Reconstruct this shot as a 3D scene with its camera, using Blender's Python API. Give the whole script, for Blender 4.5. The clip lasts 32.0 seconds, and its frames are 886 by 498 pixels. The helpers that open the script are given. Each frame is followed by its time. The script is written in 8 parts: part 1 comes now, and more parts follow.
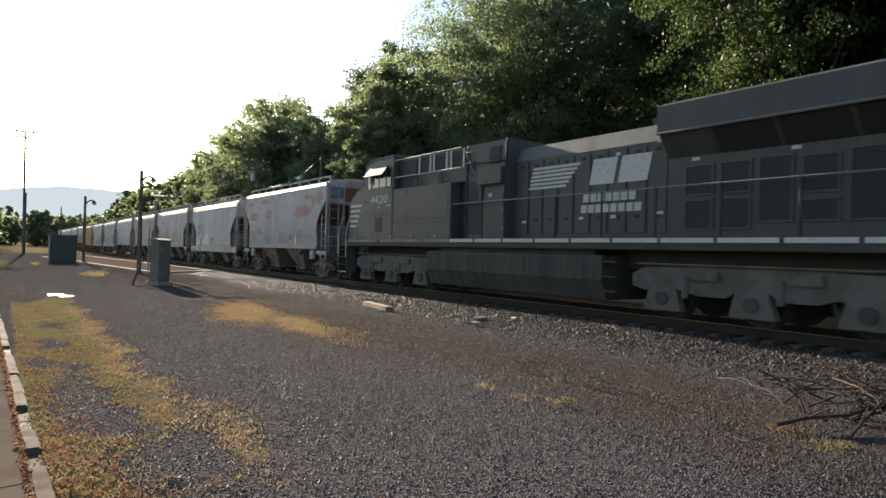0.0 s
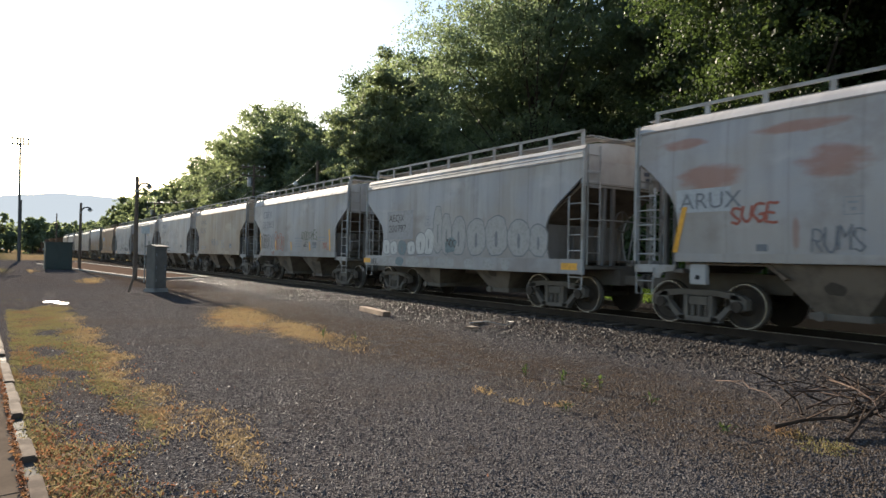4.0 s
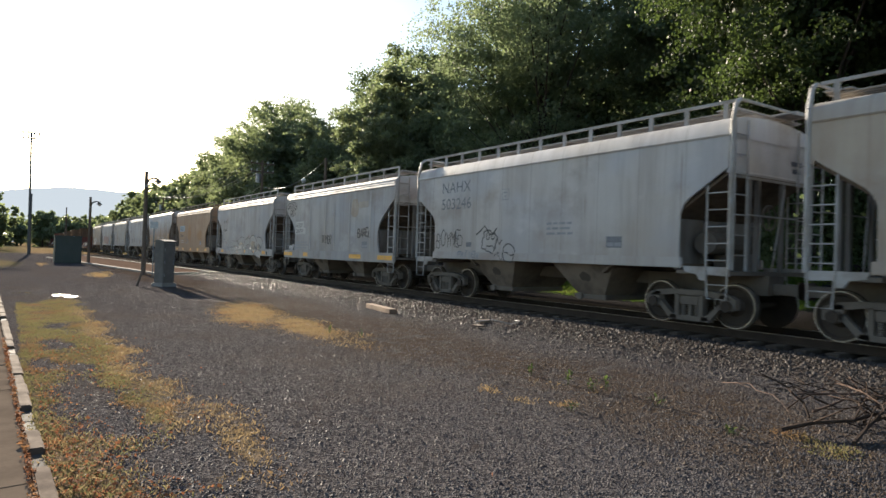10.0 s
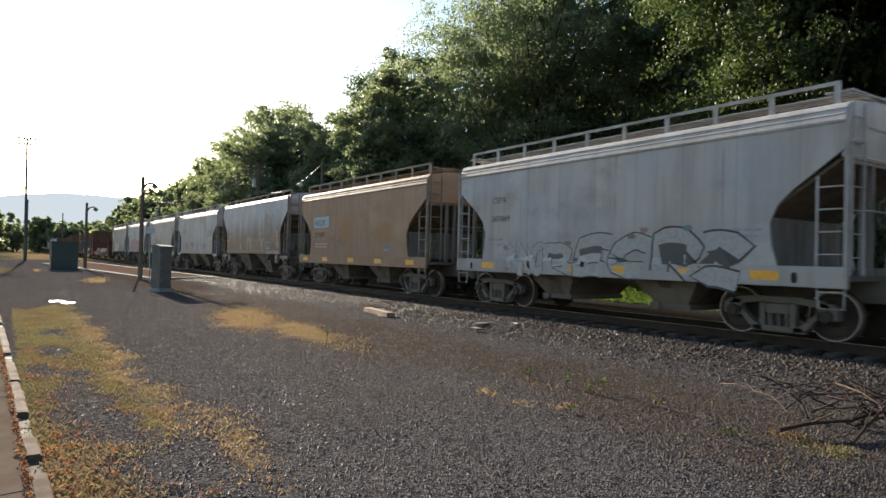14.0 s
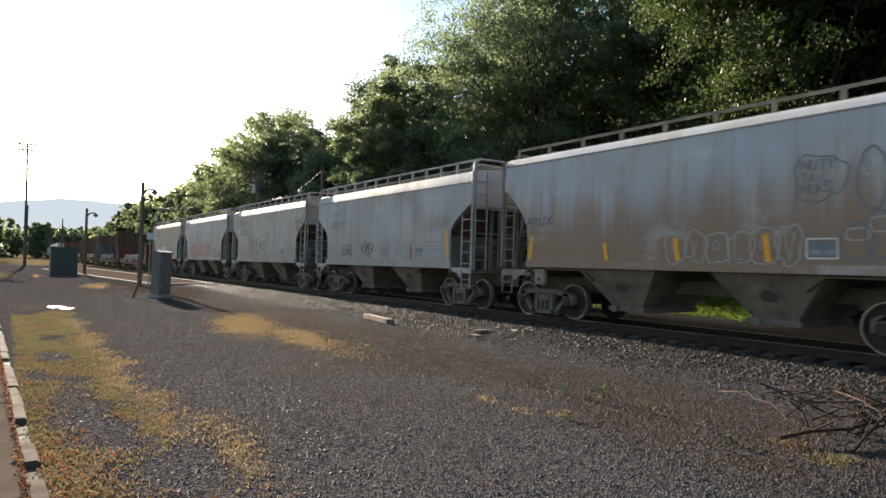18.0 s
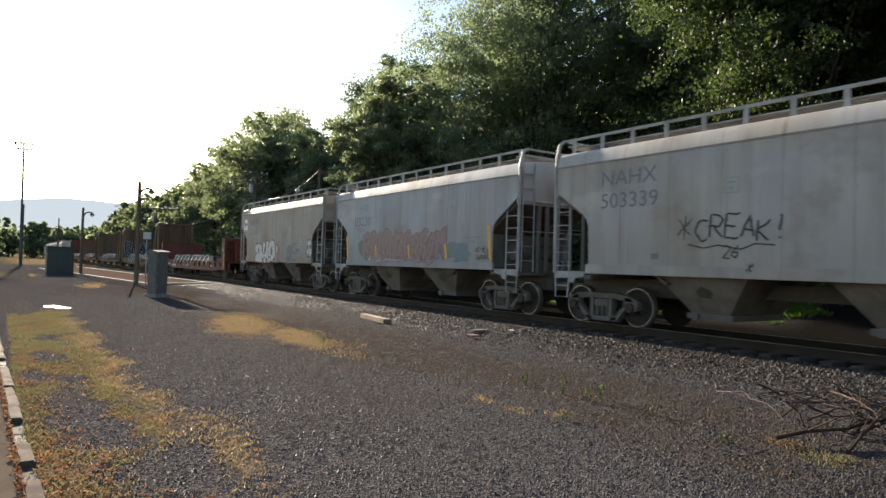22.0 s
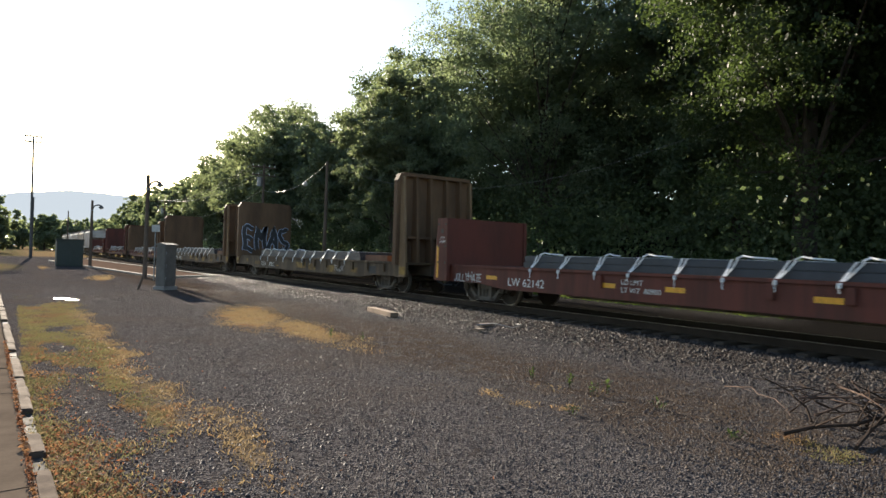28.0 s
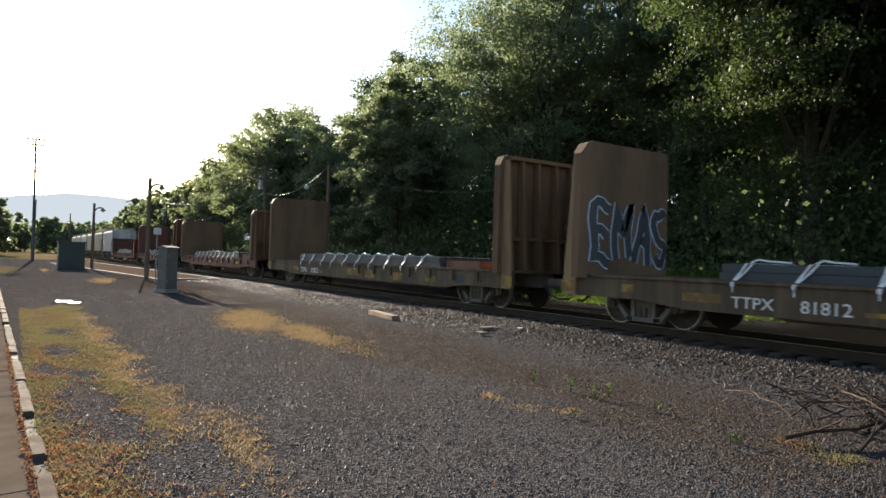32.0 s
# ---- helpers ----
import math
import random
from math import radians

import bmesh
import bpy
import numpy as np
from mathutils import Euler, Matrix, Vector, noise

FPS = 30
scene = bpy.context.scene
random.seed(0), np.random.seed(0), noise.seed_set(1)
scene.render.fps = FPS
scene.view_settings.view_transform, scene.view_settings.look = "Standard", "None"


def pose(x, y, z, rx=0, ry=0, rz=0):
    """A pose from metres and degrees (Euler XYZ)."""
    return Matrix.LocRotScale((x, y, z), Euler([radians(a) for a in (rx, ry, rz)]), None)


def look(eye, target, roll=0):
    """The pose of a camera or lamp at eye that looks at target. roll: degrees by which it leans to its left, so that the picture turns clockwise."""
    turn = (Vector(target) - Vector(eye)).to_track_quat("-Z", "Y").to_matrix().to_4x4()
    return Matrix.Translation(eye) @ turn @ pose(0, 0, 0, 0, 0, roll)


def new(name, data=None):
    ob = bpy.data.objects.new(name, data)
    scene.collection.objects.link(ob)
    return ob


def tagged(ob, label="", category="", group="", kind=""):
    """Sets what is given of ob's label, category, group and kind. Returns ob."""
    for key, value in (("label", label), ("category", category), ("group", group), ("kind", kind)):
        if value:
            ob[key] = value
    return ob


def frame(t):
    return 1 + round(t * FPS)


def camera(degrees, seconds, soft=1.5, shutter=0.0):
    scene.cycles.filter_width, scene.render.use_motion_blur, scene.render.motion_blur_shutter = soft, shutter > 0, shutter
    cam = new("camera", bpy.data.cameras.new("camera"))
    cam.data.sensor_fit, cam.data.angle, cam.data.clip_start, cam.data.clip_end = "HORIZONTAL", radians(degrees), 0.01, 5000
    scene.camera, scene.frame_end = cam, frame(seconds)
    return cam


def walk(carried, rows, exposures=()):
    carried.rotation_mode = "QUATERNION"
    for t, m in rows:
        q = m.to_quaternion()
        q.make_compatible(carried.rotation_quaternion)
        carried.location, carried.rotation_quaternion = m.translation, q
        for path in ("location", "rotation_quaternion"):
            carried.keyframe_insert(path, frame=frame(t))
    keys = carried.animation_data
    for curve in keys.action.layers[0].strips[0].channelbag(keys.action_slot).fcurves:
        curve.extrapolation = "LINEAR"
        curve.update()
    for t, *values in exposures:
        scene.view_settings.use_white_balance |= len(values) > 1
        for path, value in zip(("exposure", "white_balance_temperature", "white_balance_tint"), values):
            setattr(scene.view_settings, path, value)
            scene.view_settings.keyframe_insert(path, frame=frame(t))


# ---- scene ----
# The camera: held by hand at one spot beside the car park. Rows: seconds, heading east of the track's line, tilt, lean.
cam = camera(68.57, 32.0, shutter=0.25)
EYE = Vector((0.0, 0.0, 1.6))
HEADINGS = [
    (0, 34.04, 0.31, 1.52), (0.5, 34.08, 0.39, 1.78), (1, 34.05, 0.49, 1.94), (1.5, 33.99, 0.51, 1.87), (2, 34.07, 0.59, 1.69),
    (2.5, 34.18, 0.67, 1.46), (3, 34.23, 0.72, 1.13), (3.5, 34.38, 0.73, 1.10), (5.5, 33.91, 0.62, 1.32), (6, 33.86, 0.59, 1.27),
    (6.5, 33.67, 0.65, 1.22), (7, 33.43, 0.62, 1.20), (7.5, 33.43, 0.51, 1.35), (8, 33.63, 0.48, 1.54), (8.5, 33.87, 0.41, 1.51),
    (9, 33.81, 0.29, 1.61), (9.5, 33.76, 0.32, 1.83), (10, 33.70, 0.53, 1.81), (10.5, 33.66, 0.52, 1.56), (11, 33.69, 0.57, 1.53),
    (11.5, 33.63, 0.63, 1.43), (12, 33.70, 0.67, 1.29), (12.5, 33.71, 0.72, 1.35), (13, 33.75, 0.79, 1.39), (13.5, 33.86, 0.78, 1.36),
    (14, 33.93, 0.81, 1.39), (14.5, 33.98, 0.82, 1.44), (16.5, 33.95, 1.10, 1.62), (17, 33.94, 1.18, 1.58), (17.5, 33.91, 1.30, 1.71),
    (18, 33.94, 1.40, 1.54), (18.5, 33.98, 1.47, 1.35), (19, 34.11, 1.44, 1.46), (19.5, 34.25, 1.37, 1.45), (20, 34.25, 1.37, 1.43),
    (20.5, 34.23, 1.37, 1.45), (21, 34.21, 1.33, 1.61), (21.5, 34.23, 1.35, 1.66), (22, 34.19, 1.40, 1.62), (22.5, 34.15, 1.31, 1.62),
    (23, 34.00, 1.21, 1.65), (23.5, 33.95, 1.20, 1.61), (24, 33.82, 1.21, 1.71), (24.5, 33.79, 1.22, 1.83), (25, 33.78, 1.22, 1.84),
    (25.5, 33.78, 1.22, 1.84), (27.5, 33.59, 0.89, 1.79), (28, 33.58, 0.83, 1.83), (28.5, 33.58, 0.80, 1.99), (29, 33.53, 0.83, 1.96),
    (29.5, 33.45, 0.91, 1.81), (30, 33.36, 0.96, 1.76), (30.5, 33.40, 0.98, 1.76), (31, 33.44, 1.05, 1.76), (31.5, 33.44, 1.09, 1.85),
    (32, 33.45, 1.11, 1.91),
]


def aim(heading, tilt, lean):
    h, p = radians(heading), radians(tilt)
    return look(EYE, EYE + Vector((math.sin(h) * math.cos(p), math.cos(h) * math.cos(p), math.sin(p))), lean)


walk(cam, [(t, aim(h, p, r)) for t, h, p, r in HEADINGS], exposures=[(0.0, 1.74), (32.0, 1.74)])

# Morning sun, low over the far end of the track, and the sky round it.
SUN_ELEVATION, SUN_HEADING = 15.6, 2.0
world = bpy.data.worlds.new("morning_sky")
scene.world = world
world.use_nodes = True
sky = world.node_tree.nodes.new("ShaderNodeTexSky")
sky.sky_type, sky.sun_disc = "NISHITA", False
sky.sun_elevation, sky.sun_rotation = radians(SUN_ELEVATION), radians(SUN_HEADING)
sky.air_density, sky.dust_density, sky.ozone_density = 1.05, 0.75, 1.6
world.node_tree.nodes["Background"].inputs["Strength"].default_value = 0.074
world.node_tree.links.new(sky.outputs["Color"], world.node_tree.nodes["Background"].inputs["Color"])
sun_data = bpy.data.lights.new("sun", "SUN")
sun_data.energy, sun_data.angle, sun_data.color = 5.0, radians(0.6), (1.0, 0.87, 0.7)
sun = new("sun", sun_data)
_e, _h = radians(SUN_ELEVATION), radians(SUN_HEADING)
sun.matrix_world = look(Vector((math.sin(_h) * math.cos(_e), math.cos(_h) * math.cos(_e), math.sin(_e))) * 100, (0, 0, 0))

# ---------------------------------------------------------------- plan
RAIL = 0.274                 # rail head over the car park
TRACK = 13.13                # centre of the track
SPEED = 7.122                # the train's pace, towards the viewer
START = -44.43               # how far the train stands behind its place at 6 s
CURB_X, CURB_SLOPE = 0.44, -0.028
LONG = 1.1034                # length along the track of one unit of the draft


def lay(x, y):
    """A place of the draft plan, whose grid is a little askew and short, in metres."""
    return 1.0528 * x, 0.1535 * x + LONG * y


# ---------------------------------------------------------------- small builders
def box(bm, x0, x1, y0, y1, z0, z1, bevel=0.0):
    vs = [bm.verts.new(p) for p in ((x0, y0, z0), (x1, y0, z0), (x1, y1, z0), (x0, y1, z0), (x0, y0, z1), (x1, y0, z1), (x1, y1, z1), (x0, y1, z1))]
    fs = [bm.faces.new([vs[i] for i in f]) for f in ((3, 2, 1, 0), (4, 5, 6, 7), (0, 1, 5, 4), (1, 2, 6, 5), (2, 3, 7, 6), (3, 0, 4, 7))]
    if bevel:
        es = list({e for f in fs for e in f.edges})
        bmesh.ops.bevel(bm, geom=es, offset=bevel, segments=2, affect="EDGES")


def tube(bm, a, b, r, r2=None, n=6):
    """A round bar from a to b."""
    a, b = Vector(a), Vector(b)
    d = (b - a).normalized()
    u = d.cross(Vector((0, 0, 1)) if abs(d.z) < 0.9 else Vector((1, 0, 0))).normalized()
    v = d.cross(u)
    r2 = r if r2 is None else r2
    rings = []
    for c, q in ((a, r), (b, r2)):
        rings.append([bm.verts.new(c + (u * math.cos(k * math.tau / n) + v * math.sin(k * math.tau / n)) * q) for k in range(n)])
    for k in range(n):
        bm.faces.new((rings[0][k], rings[0][(k + 1) % n], rings[1][(k + 1) % n], rings[1][k]))
    bm.faces.new(rings[0][::-1])
    bm.faces.new(rings[1])


def pipe(bm, pts, r, n=6):
    """One bent bar through all the points; r may taper, as a list."""
    pts = [Vector(p) for p in pts]
    rs = r if isinstance(r, (list, tuple)) else [r] * len(pts)
    rings, u = [], None
    for k, p in enumerate(pts):
        d = (pts[min(k + 1, len(pts) - 1)] - pts[max(k - 1, 0)]).normalized()
        if u is None:
            u = d.cross(Vector((0, 0, 1)) if abs(d.z) < 0.9 else Vector((1, 0, 0)))
        u = (u - d * u.dot(d)).normalized()
        v = d.cross(u)
        rings.append([bm.verts.new(p + (u * math.cos(q * math.tau / n) + v * math.sin(q * math.tau / n)) * rs[k]) for q in range(n)])
    for a, b in zip(rings, rings[1:]):
        for q in range(n):
            bm.faces.new((a[q], a[(q + 1) % n], b[(q + 1) % n], b[q]))
    bm.faces.new(rings[0][::-1])
    bm.faces.new(rings[-1])


def disc(bm, x0, x1, y, z, r, n=28, hub=0.0):
    """A wheel-like drum on an axle along x."""
    rings = []
    for x in (x0, x1):
        rings.append([bm.verts.new((x, y + r * math.cos(k * math.tau / n), z + r * math.sin(k * math.tau / n))) for k in range(n)])
    for k in range(n):
        bm.faces.new((rings[0][k], rings[1][k], rings[1][(k + 1) % n], rings[0][(k + 1) % n]))
    bm.faces.new(rings[0])
    bm.faces.new(rings[1][::-1])


def lathe(bm, profile, n=32):
    """Turns (x, r) pairs round the x axis."""
    rings = [[bm.verts.new((x, r * math.cos(k * math.tau / n), r * math.sin(k * math.tau / n))) for k in range(n)] for x, r in profile]
    for p, q in zip(rings, rings[1:]):
        for k in range(n):
            bm.faces.new((p[k], q[k], q[(k + 1) % n], p[(k + 1) % n]))
    bm.faces.new(rings[0][::-1])
    bm.faces.new(rings[-1])


def prism(bm, outline, x0, x1):
    """Extrudes a (y, z) outline from x0 to x1."""
    a = [bm.verts.new((x0, y, z)) for y, z in outline]
    b = [bm.verts.new((x1, y, z)) for y, z in outline]
    n = len(outline)
    bm.faces.new(a)
    bm.faces.new(b[::-1])
    for k in range(n):
        bm.faces.new((a[k], b[k], b[(k + 1) % n], a[(k + 1) % n]))


def mesh_of(bm, name, smooth=False):
    bmesh.ops.recalc_face_normals(bm, faces=bm.faces[:])
    me = bpy.data.meshes.new(name)
    bm.to_mesh(me)
    bm.free()
    if smooth:
        me.polygons.foreach_set("use_smooth", [True] * len(me.polygons))
        me.set_sharp_from_angle(angle=radians(35))
    return me


def part(name, bm, material, parent=None, label="", at=(0, 0, 0), smooth=False):
    """Links a bmesh, or a mesh that others share, as one object under its thing."""
    me = bm if isinstance(bm, bpy.types.Mesh) else mesh_of(bm, name, smooth)
    if material and not me.materials:
        me.materials.append(material)
    ob = new(name, me)
    ob.location = at
    if material and me.materials[0] != material:
        ob.material_slots[0].link = "OBJECT"
        ob.material_slots[0].material = material
    if parent:
        ob.parent = parent
    if label:
        ob["label"] = label
    return ob


def made(f, *a, **k):
    bm = bmesh.new()
    f(bm, *a, **k)
    return bm


STORE = {}


def shared(key, build, smooth=False):
    """One mesh for all alike parts."""
    if key not in STORE:
        bm = bmesh.new()
        build(bm)
        STORE[key] = mesh_of(bm, key.split("/")[0], smooth)
    return STORE[key]


def raw_mesh(name, verts, faces, material, smooth=False):
    me = bpy.data.meshes.new(name)
    verts = np.asarray(verts, np.float32)
    faces = np.asarray(faces, np.int32)
    k = faces.shape[1]
    me.vertices.add(len(verts))
    me.vertices.foreach_set("co", verts.ravel())
    me.loops.add(faces.size)
    me.loops.foreach_set("vertex_index", faces.ravel())
    me.polygons.add(len(faces))
    me.polygons.foreach_set("loop_start", np.arange(0, faces.size, k, dtype=np.int32))
    me.update(calc_edges=True)
    if smooth:
        me.polygons.foreach_set("use_smooth", [True] * len(faces))
    me.materials.append(material)
    return me


# ---------------------------------------------------------------- materials
def nodes_of(name):
    m = bpy.data.materials.new(name)
    m.use_nodes = True
    nt = m.node_tree
    return m, nt, nt.nodes["Principled BSDF"]


def noise_node(nt, coords, scale, detail=4.0, rough=0.55, stretch=None):
    if stretch:
        mp = nt.nodes.new("ShaderNodeMapping")
        mp.inputs["Scale"].default_value = stretch
        nt.links.new(coords, mp.inputs["Vector"])
        coords = mp.outputs["Vector"]
    n = nt.nodes.new("ShaderNodeTexNoise")
    n.inputs["Scale"].default_value, n.inputs["Detail"].default_value, n.inputs["Roughness"].default_value = scale, detail, rough
    nt.links.new(coords, n.inputs["Vector"])
    return n.outputs["Fac"]


def ramp(nt, fac, lo, hi):
    r = nt.nodes.new("ShaderNodeMapRange")
    r.inputs["From Min"].default_value, r.inputs["From Max"].default_value = lo, hi
    r.interpolation_type = "SMOOTHSTEP"
    nt.links.new(fac, r.inputs["Value"])
    return r.outputs["Result"]


def mix(nt, fac, a, b, kind="MIX"):
    m = nt.nodes.new("ShaderNodeMix")
    m.data_type, m.blend_type = "RGBA", kind
    for sock, v in ((m.inputs["Factor"], fac), (m.inputs["A"], a), (m.inputs["B"], b)):
        if isinstance(v, (int, float)):
            sock.default_value = v
        elif isinstance(v, tuple):
            sock.default_value = (*v, 1)
        else:
            nt.links.new(v, sock)
    return m.outputs["Result"]


def times(nt, a, b, op="MULTIPLY"):
    m = nt.nodes.new("ShaderNodeMath")
    m.operation = op
    for sock, v in zip(m.inputs, (a, b)):
        if isinstance(v, (int, float)):
            sock.default_value = v
        else:
            nt.links.new(v, sock)
    return m.outputs["Value"]


def bump(nt, bsdf, height, strength, distance):
    b = nt.nodes.new("ShaderNodeBump")
    b.inputs["Strength"].default_value, b.inputs["Distance"].default_value = strength, distance
    nt.links.new(height, b.inputs["Height"])
    nt.links.new(b.outputs["Normal"], bsdf.inputs["Normal"])


def coords_of(nt, kind="Object"):
    """Texture places, shifted for each object so that repeats differ."""
    tc = nt.nodes.new("ShaderNodeTexCoord")
    info = nt.nodes.new("ShaderNodeObjectInfo")
    shift = nt.nodes.new("ShaderNodeVectorMath")
    shift.operation = "MULTIPLY_ADD"
    shift.inputs[1].default_value = (1, 1, 1)
    comb = nt.nodes.new("ShaderNodeCombineXYZ")
    nt.links.new(times(nt, info.outputs["Random"], 37.0), comb.inputs["Y"])
    nt.links.new(tc.outputs[kind], shift.inputs[0])
    nt.links.new(comb.outputs["Vector"], shift.inputs[2])
    return shift.outputs["Vector"], tc, info


def surface(name, colour, other, rough=0.6, metal=0.0, big=0.8, fine=30.0, streak=False, relief=0.002, spread=(0.35, 0.7), gloss_vary=0.15, shine=0.3):
    """A worn surface: two colours that mix in patches and in grain, with uneven gloss and relief."""
    m, nt, b = nodes_of(name)
    co, tc, info = coords_of(nt)
    patches = ramp(nt, noise_node(nt, co, big, 6.0, 0.65, (1, 2.5, 0.3) if streak else None), *spread)
    grain = noise_node(nt, co, fine, 4.0, 0.7)
    c = mix(nt, patches, colour, other)
    c = mix(nt, times(nt, grain, 0.45), c, tuple(v * 0.45 for v in colour))
    nt.links.new(c, b.inputs["Base Color"])
    nt.links.new(times(nt, times(nt, patches, gloss_vary), rough, "ADD"), b.inputs["Roughness"])
    b.inputs["Metallic"].default_value = metal
    b.inputs["Specular IOR Level"].default_value = shine
    bump(nt, b, grain, 0.35, relief)
    return m


def car_paint(name, colour, dirt, rust, rust_top=0.0, patches=None, dirt_amount=0.55, smears=()):
    """Old wagon paint: streaks of dirt that run down, blooms of rust, a rusty band that rises to rust_top, soft panels."""
    m, nt, b = nodes_of(name)
    co, tc, info = coords_of(nt)
    sep = nt.nodes.new("ShaderNodeSeparateXYZ")
    nt.links.new(tc.outputs["Object"], sep.inputs["Vector"])
    run = noise_node(nt, co, 1.0, 5.0, 0.6, (1, 2.6, 0.22))
    run_fine = noise_node(nt, co, 1.0, 4.0, 0.6, (1, 14.0, 0.5))
    cloud = noise_node(nt, co, 0.45, 5.0, 0.6)
    grain = noise_node(nt, co, 45.0, 3.0, 0.6)
    c = mix(nt, times(nt, ramp(nt, run, 0.42, 0.72), dirt_amount * 0.75), colour, dirt)
    c = mix(nt, times(nt, ramp(nt, noise_node(nt, co, 1.0, 3.0, 0.5, (1, 0.9, 0.1)), 0.5, 0.62), 0.3), c, dirt)
    c = mix(nt, times(nt, ramp(nt, run_fine, 0.52, 0.8), dirt_amount * 0.22), c, dirt)
    c = mix(nt, times(nt, ramp(nt, cloud, 0.45, 0.7), 0.35), c, tuple(min(1, v * 1.25 + 0.02) for v in colour))
    # sheets between the seams differ a little, some bluer and some dustier
    bay = times(nt, times(nt, times(nt, sep.outputs["Y"], 0.83), 20.0, "ADD"), 1.0, "MULTIPLY")
    whole = times(nt, bay, 0.0, "FLOOR")
    wn = nt.nodes.new("ShaderNodeTexWhiteNoise")
    wn.noise_dimensions = "2D"
    duo = nt.nodes.new("ShaderNodeCombineXYZ")
    nt.links.new(whole, duo.inputs["X"])
    nt.links.new(times(nt, info.outputs["Random"], 91.0), duo.inputs["Y"])
    nt.links.new(duo.outputs["Vector"], wn.inputs["Vector"])
    c = mix(nt, times(nt, wn.outputs["Value"], 0.08), c, tuple(v * 0.8 for v in dirt))
    c = mix(nt, times(nt, ramp(nt, noise_node(nt, co, 0.3, 3.0, 0.5, (1, 1, 1.6)), 0.44, 0.62), 0.38), c, (colour[0] * 0.82, colour[1] * 0.92, colour[2] * 1.1))
    c = mix(nt, times(nt, ramp(nt, noise_node(nt, co, 0.34, 4.0, 0.55, (1, 1.1, 1.3)), 0.5, 0.66), 0.34), c, (colour[0] * 0.8, colour[1] * 0.7, colour[2] * 0.56))
    seam = ramp(nt, times(nt, times(nt, bay, whole, "SUBTRACT"), 0.0, "ADD"), 0.05, 0.0)
    c = mix(nt, times(nt, seam, 0.34), c, tuple(v * 0.8 for v in dirt))
    for y, z, ry, rz in smears:      # faded primer that was rolled on by hand
        u = times(nt, times(nt, sep.outputs["Y"], y, "SUBTRACT"), 1 / ry)
        v = times(nt, times(nt, sep.outputs["Z"], z, "SUBTRACT"), 1 / rz)
        r = times(nt, times(nt, u, u), times(nt, v, v), "ADD")
        r = times(nt, r, times(nt, noise_node(nt, co, 2.2, 5.0, 0.65, (1, 0.6, 2.0)), 2.2), "ADD")
        c = mix(nt, times(nt, ramp(nt, r, 2.2, 1.3), 0.7), c, patches)
    c = mix(nt, times(nt, ramp(nt, times(nt, sep.outputs["Z"], times(nt, run, 1.2), "ADD"), 3.3, 1.9), 0.4), c, tuple(0.75 * p + 0.25 * q for p, q in zip(dirt, colour)))
    if rust_top:
        edge = times(nt, sep.outputs["Z"], times(nt, run, 2.4), "SUBTRACT")
        c = mix(nt, times(nt, ramp(nt, edge, rust_top - 0.6, rust_top - 2.2), 0.9), c, rust)
    # brown stains in broad clouds, and runs of rust that start under the roof's edge or at old welds
    stain = ramp(nt, noise_node(nt, co, 0.55, 5.0, 0.62, (1, 0.8, 1.1)), 0.52, 0.68)
    c = mix(nt, times(nt, stain, 0.36), c, tuple(0.55 * p + 0.45 * q for p, q in zip(dirt, rust)))
    pale = ramp(nt, noise_node(nt, co, 0.8, 4.0, 0.6, (1, 0.7, 1.3)), 0.56, 0.7)
    c = mix(nt, times(nt, pale, 0.3), c, tuple(min(0.8, v * 1.3 + 0.03) for v in colour))
    drip = ramp(nt, noise_node(nt, co, 1.0, 3.0, 0.55, (1, 5.0, 0.1)), 0.62, 0.74)
    drip = times(nt, drip, ramp(nt, noise_node(nt, co, 0.7, 3.0, 0.5), 0.42, 0.6))
    c = mix(nt, times(nt, drip, 0.5), c, tuple(0.4 * p + 0.6 * q for p, q in zip(dirt, rust)))
    spots = ramp(nt, noise_node(nt, co, 3.5, 6.0, 0.75), 0.66, 0.76)
    c = mix(nt, times(nt, spots, 0.7), c, rust)
    c = mix(nt, times(nt, grain, 0.25), c, tuple(v * 0.6 for v in dirt))
    nt.links.new(c, b.inputs["Base Color"])
    nt.links.new(times(nt, times(nt, run, 0.3), 0.5, "ADD"), b.inputs["Roughness"])
    b.inputs["Specular IOR Level"].default_value = 0.18
    bump(nt, b, times(nt, times(nt, cloud, noise_node(nt, co, 1.0, 2.0, 0.5, (1, 1.3, 0.35)), "ADD"), times(nt, grain, 0.05), "ADD"), 0.4, 0.03)
    return m


def plain(name, colour, rough=0.6, metal=0.0, emit=None):
    m, nt, b = nodes_of(name)
    co, tc, info = coords_of(nt)
    g = noise_node(nt, co, 12.0, 4.0, 0.65)
    nt.links.new(mix(nt, ramp(nt, g, 0.4, 0.75), colour, tuple(v * 0.72 for v in colour)), b.inputs["Base Color"])
    b.inputs["Roughness"].default_value, b.inputs["Metallic"].default_value = rough, metal
    return m


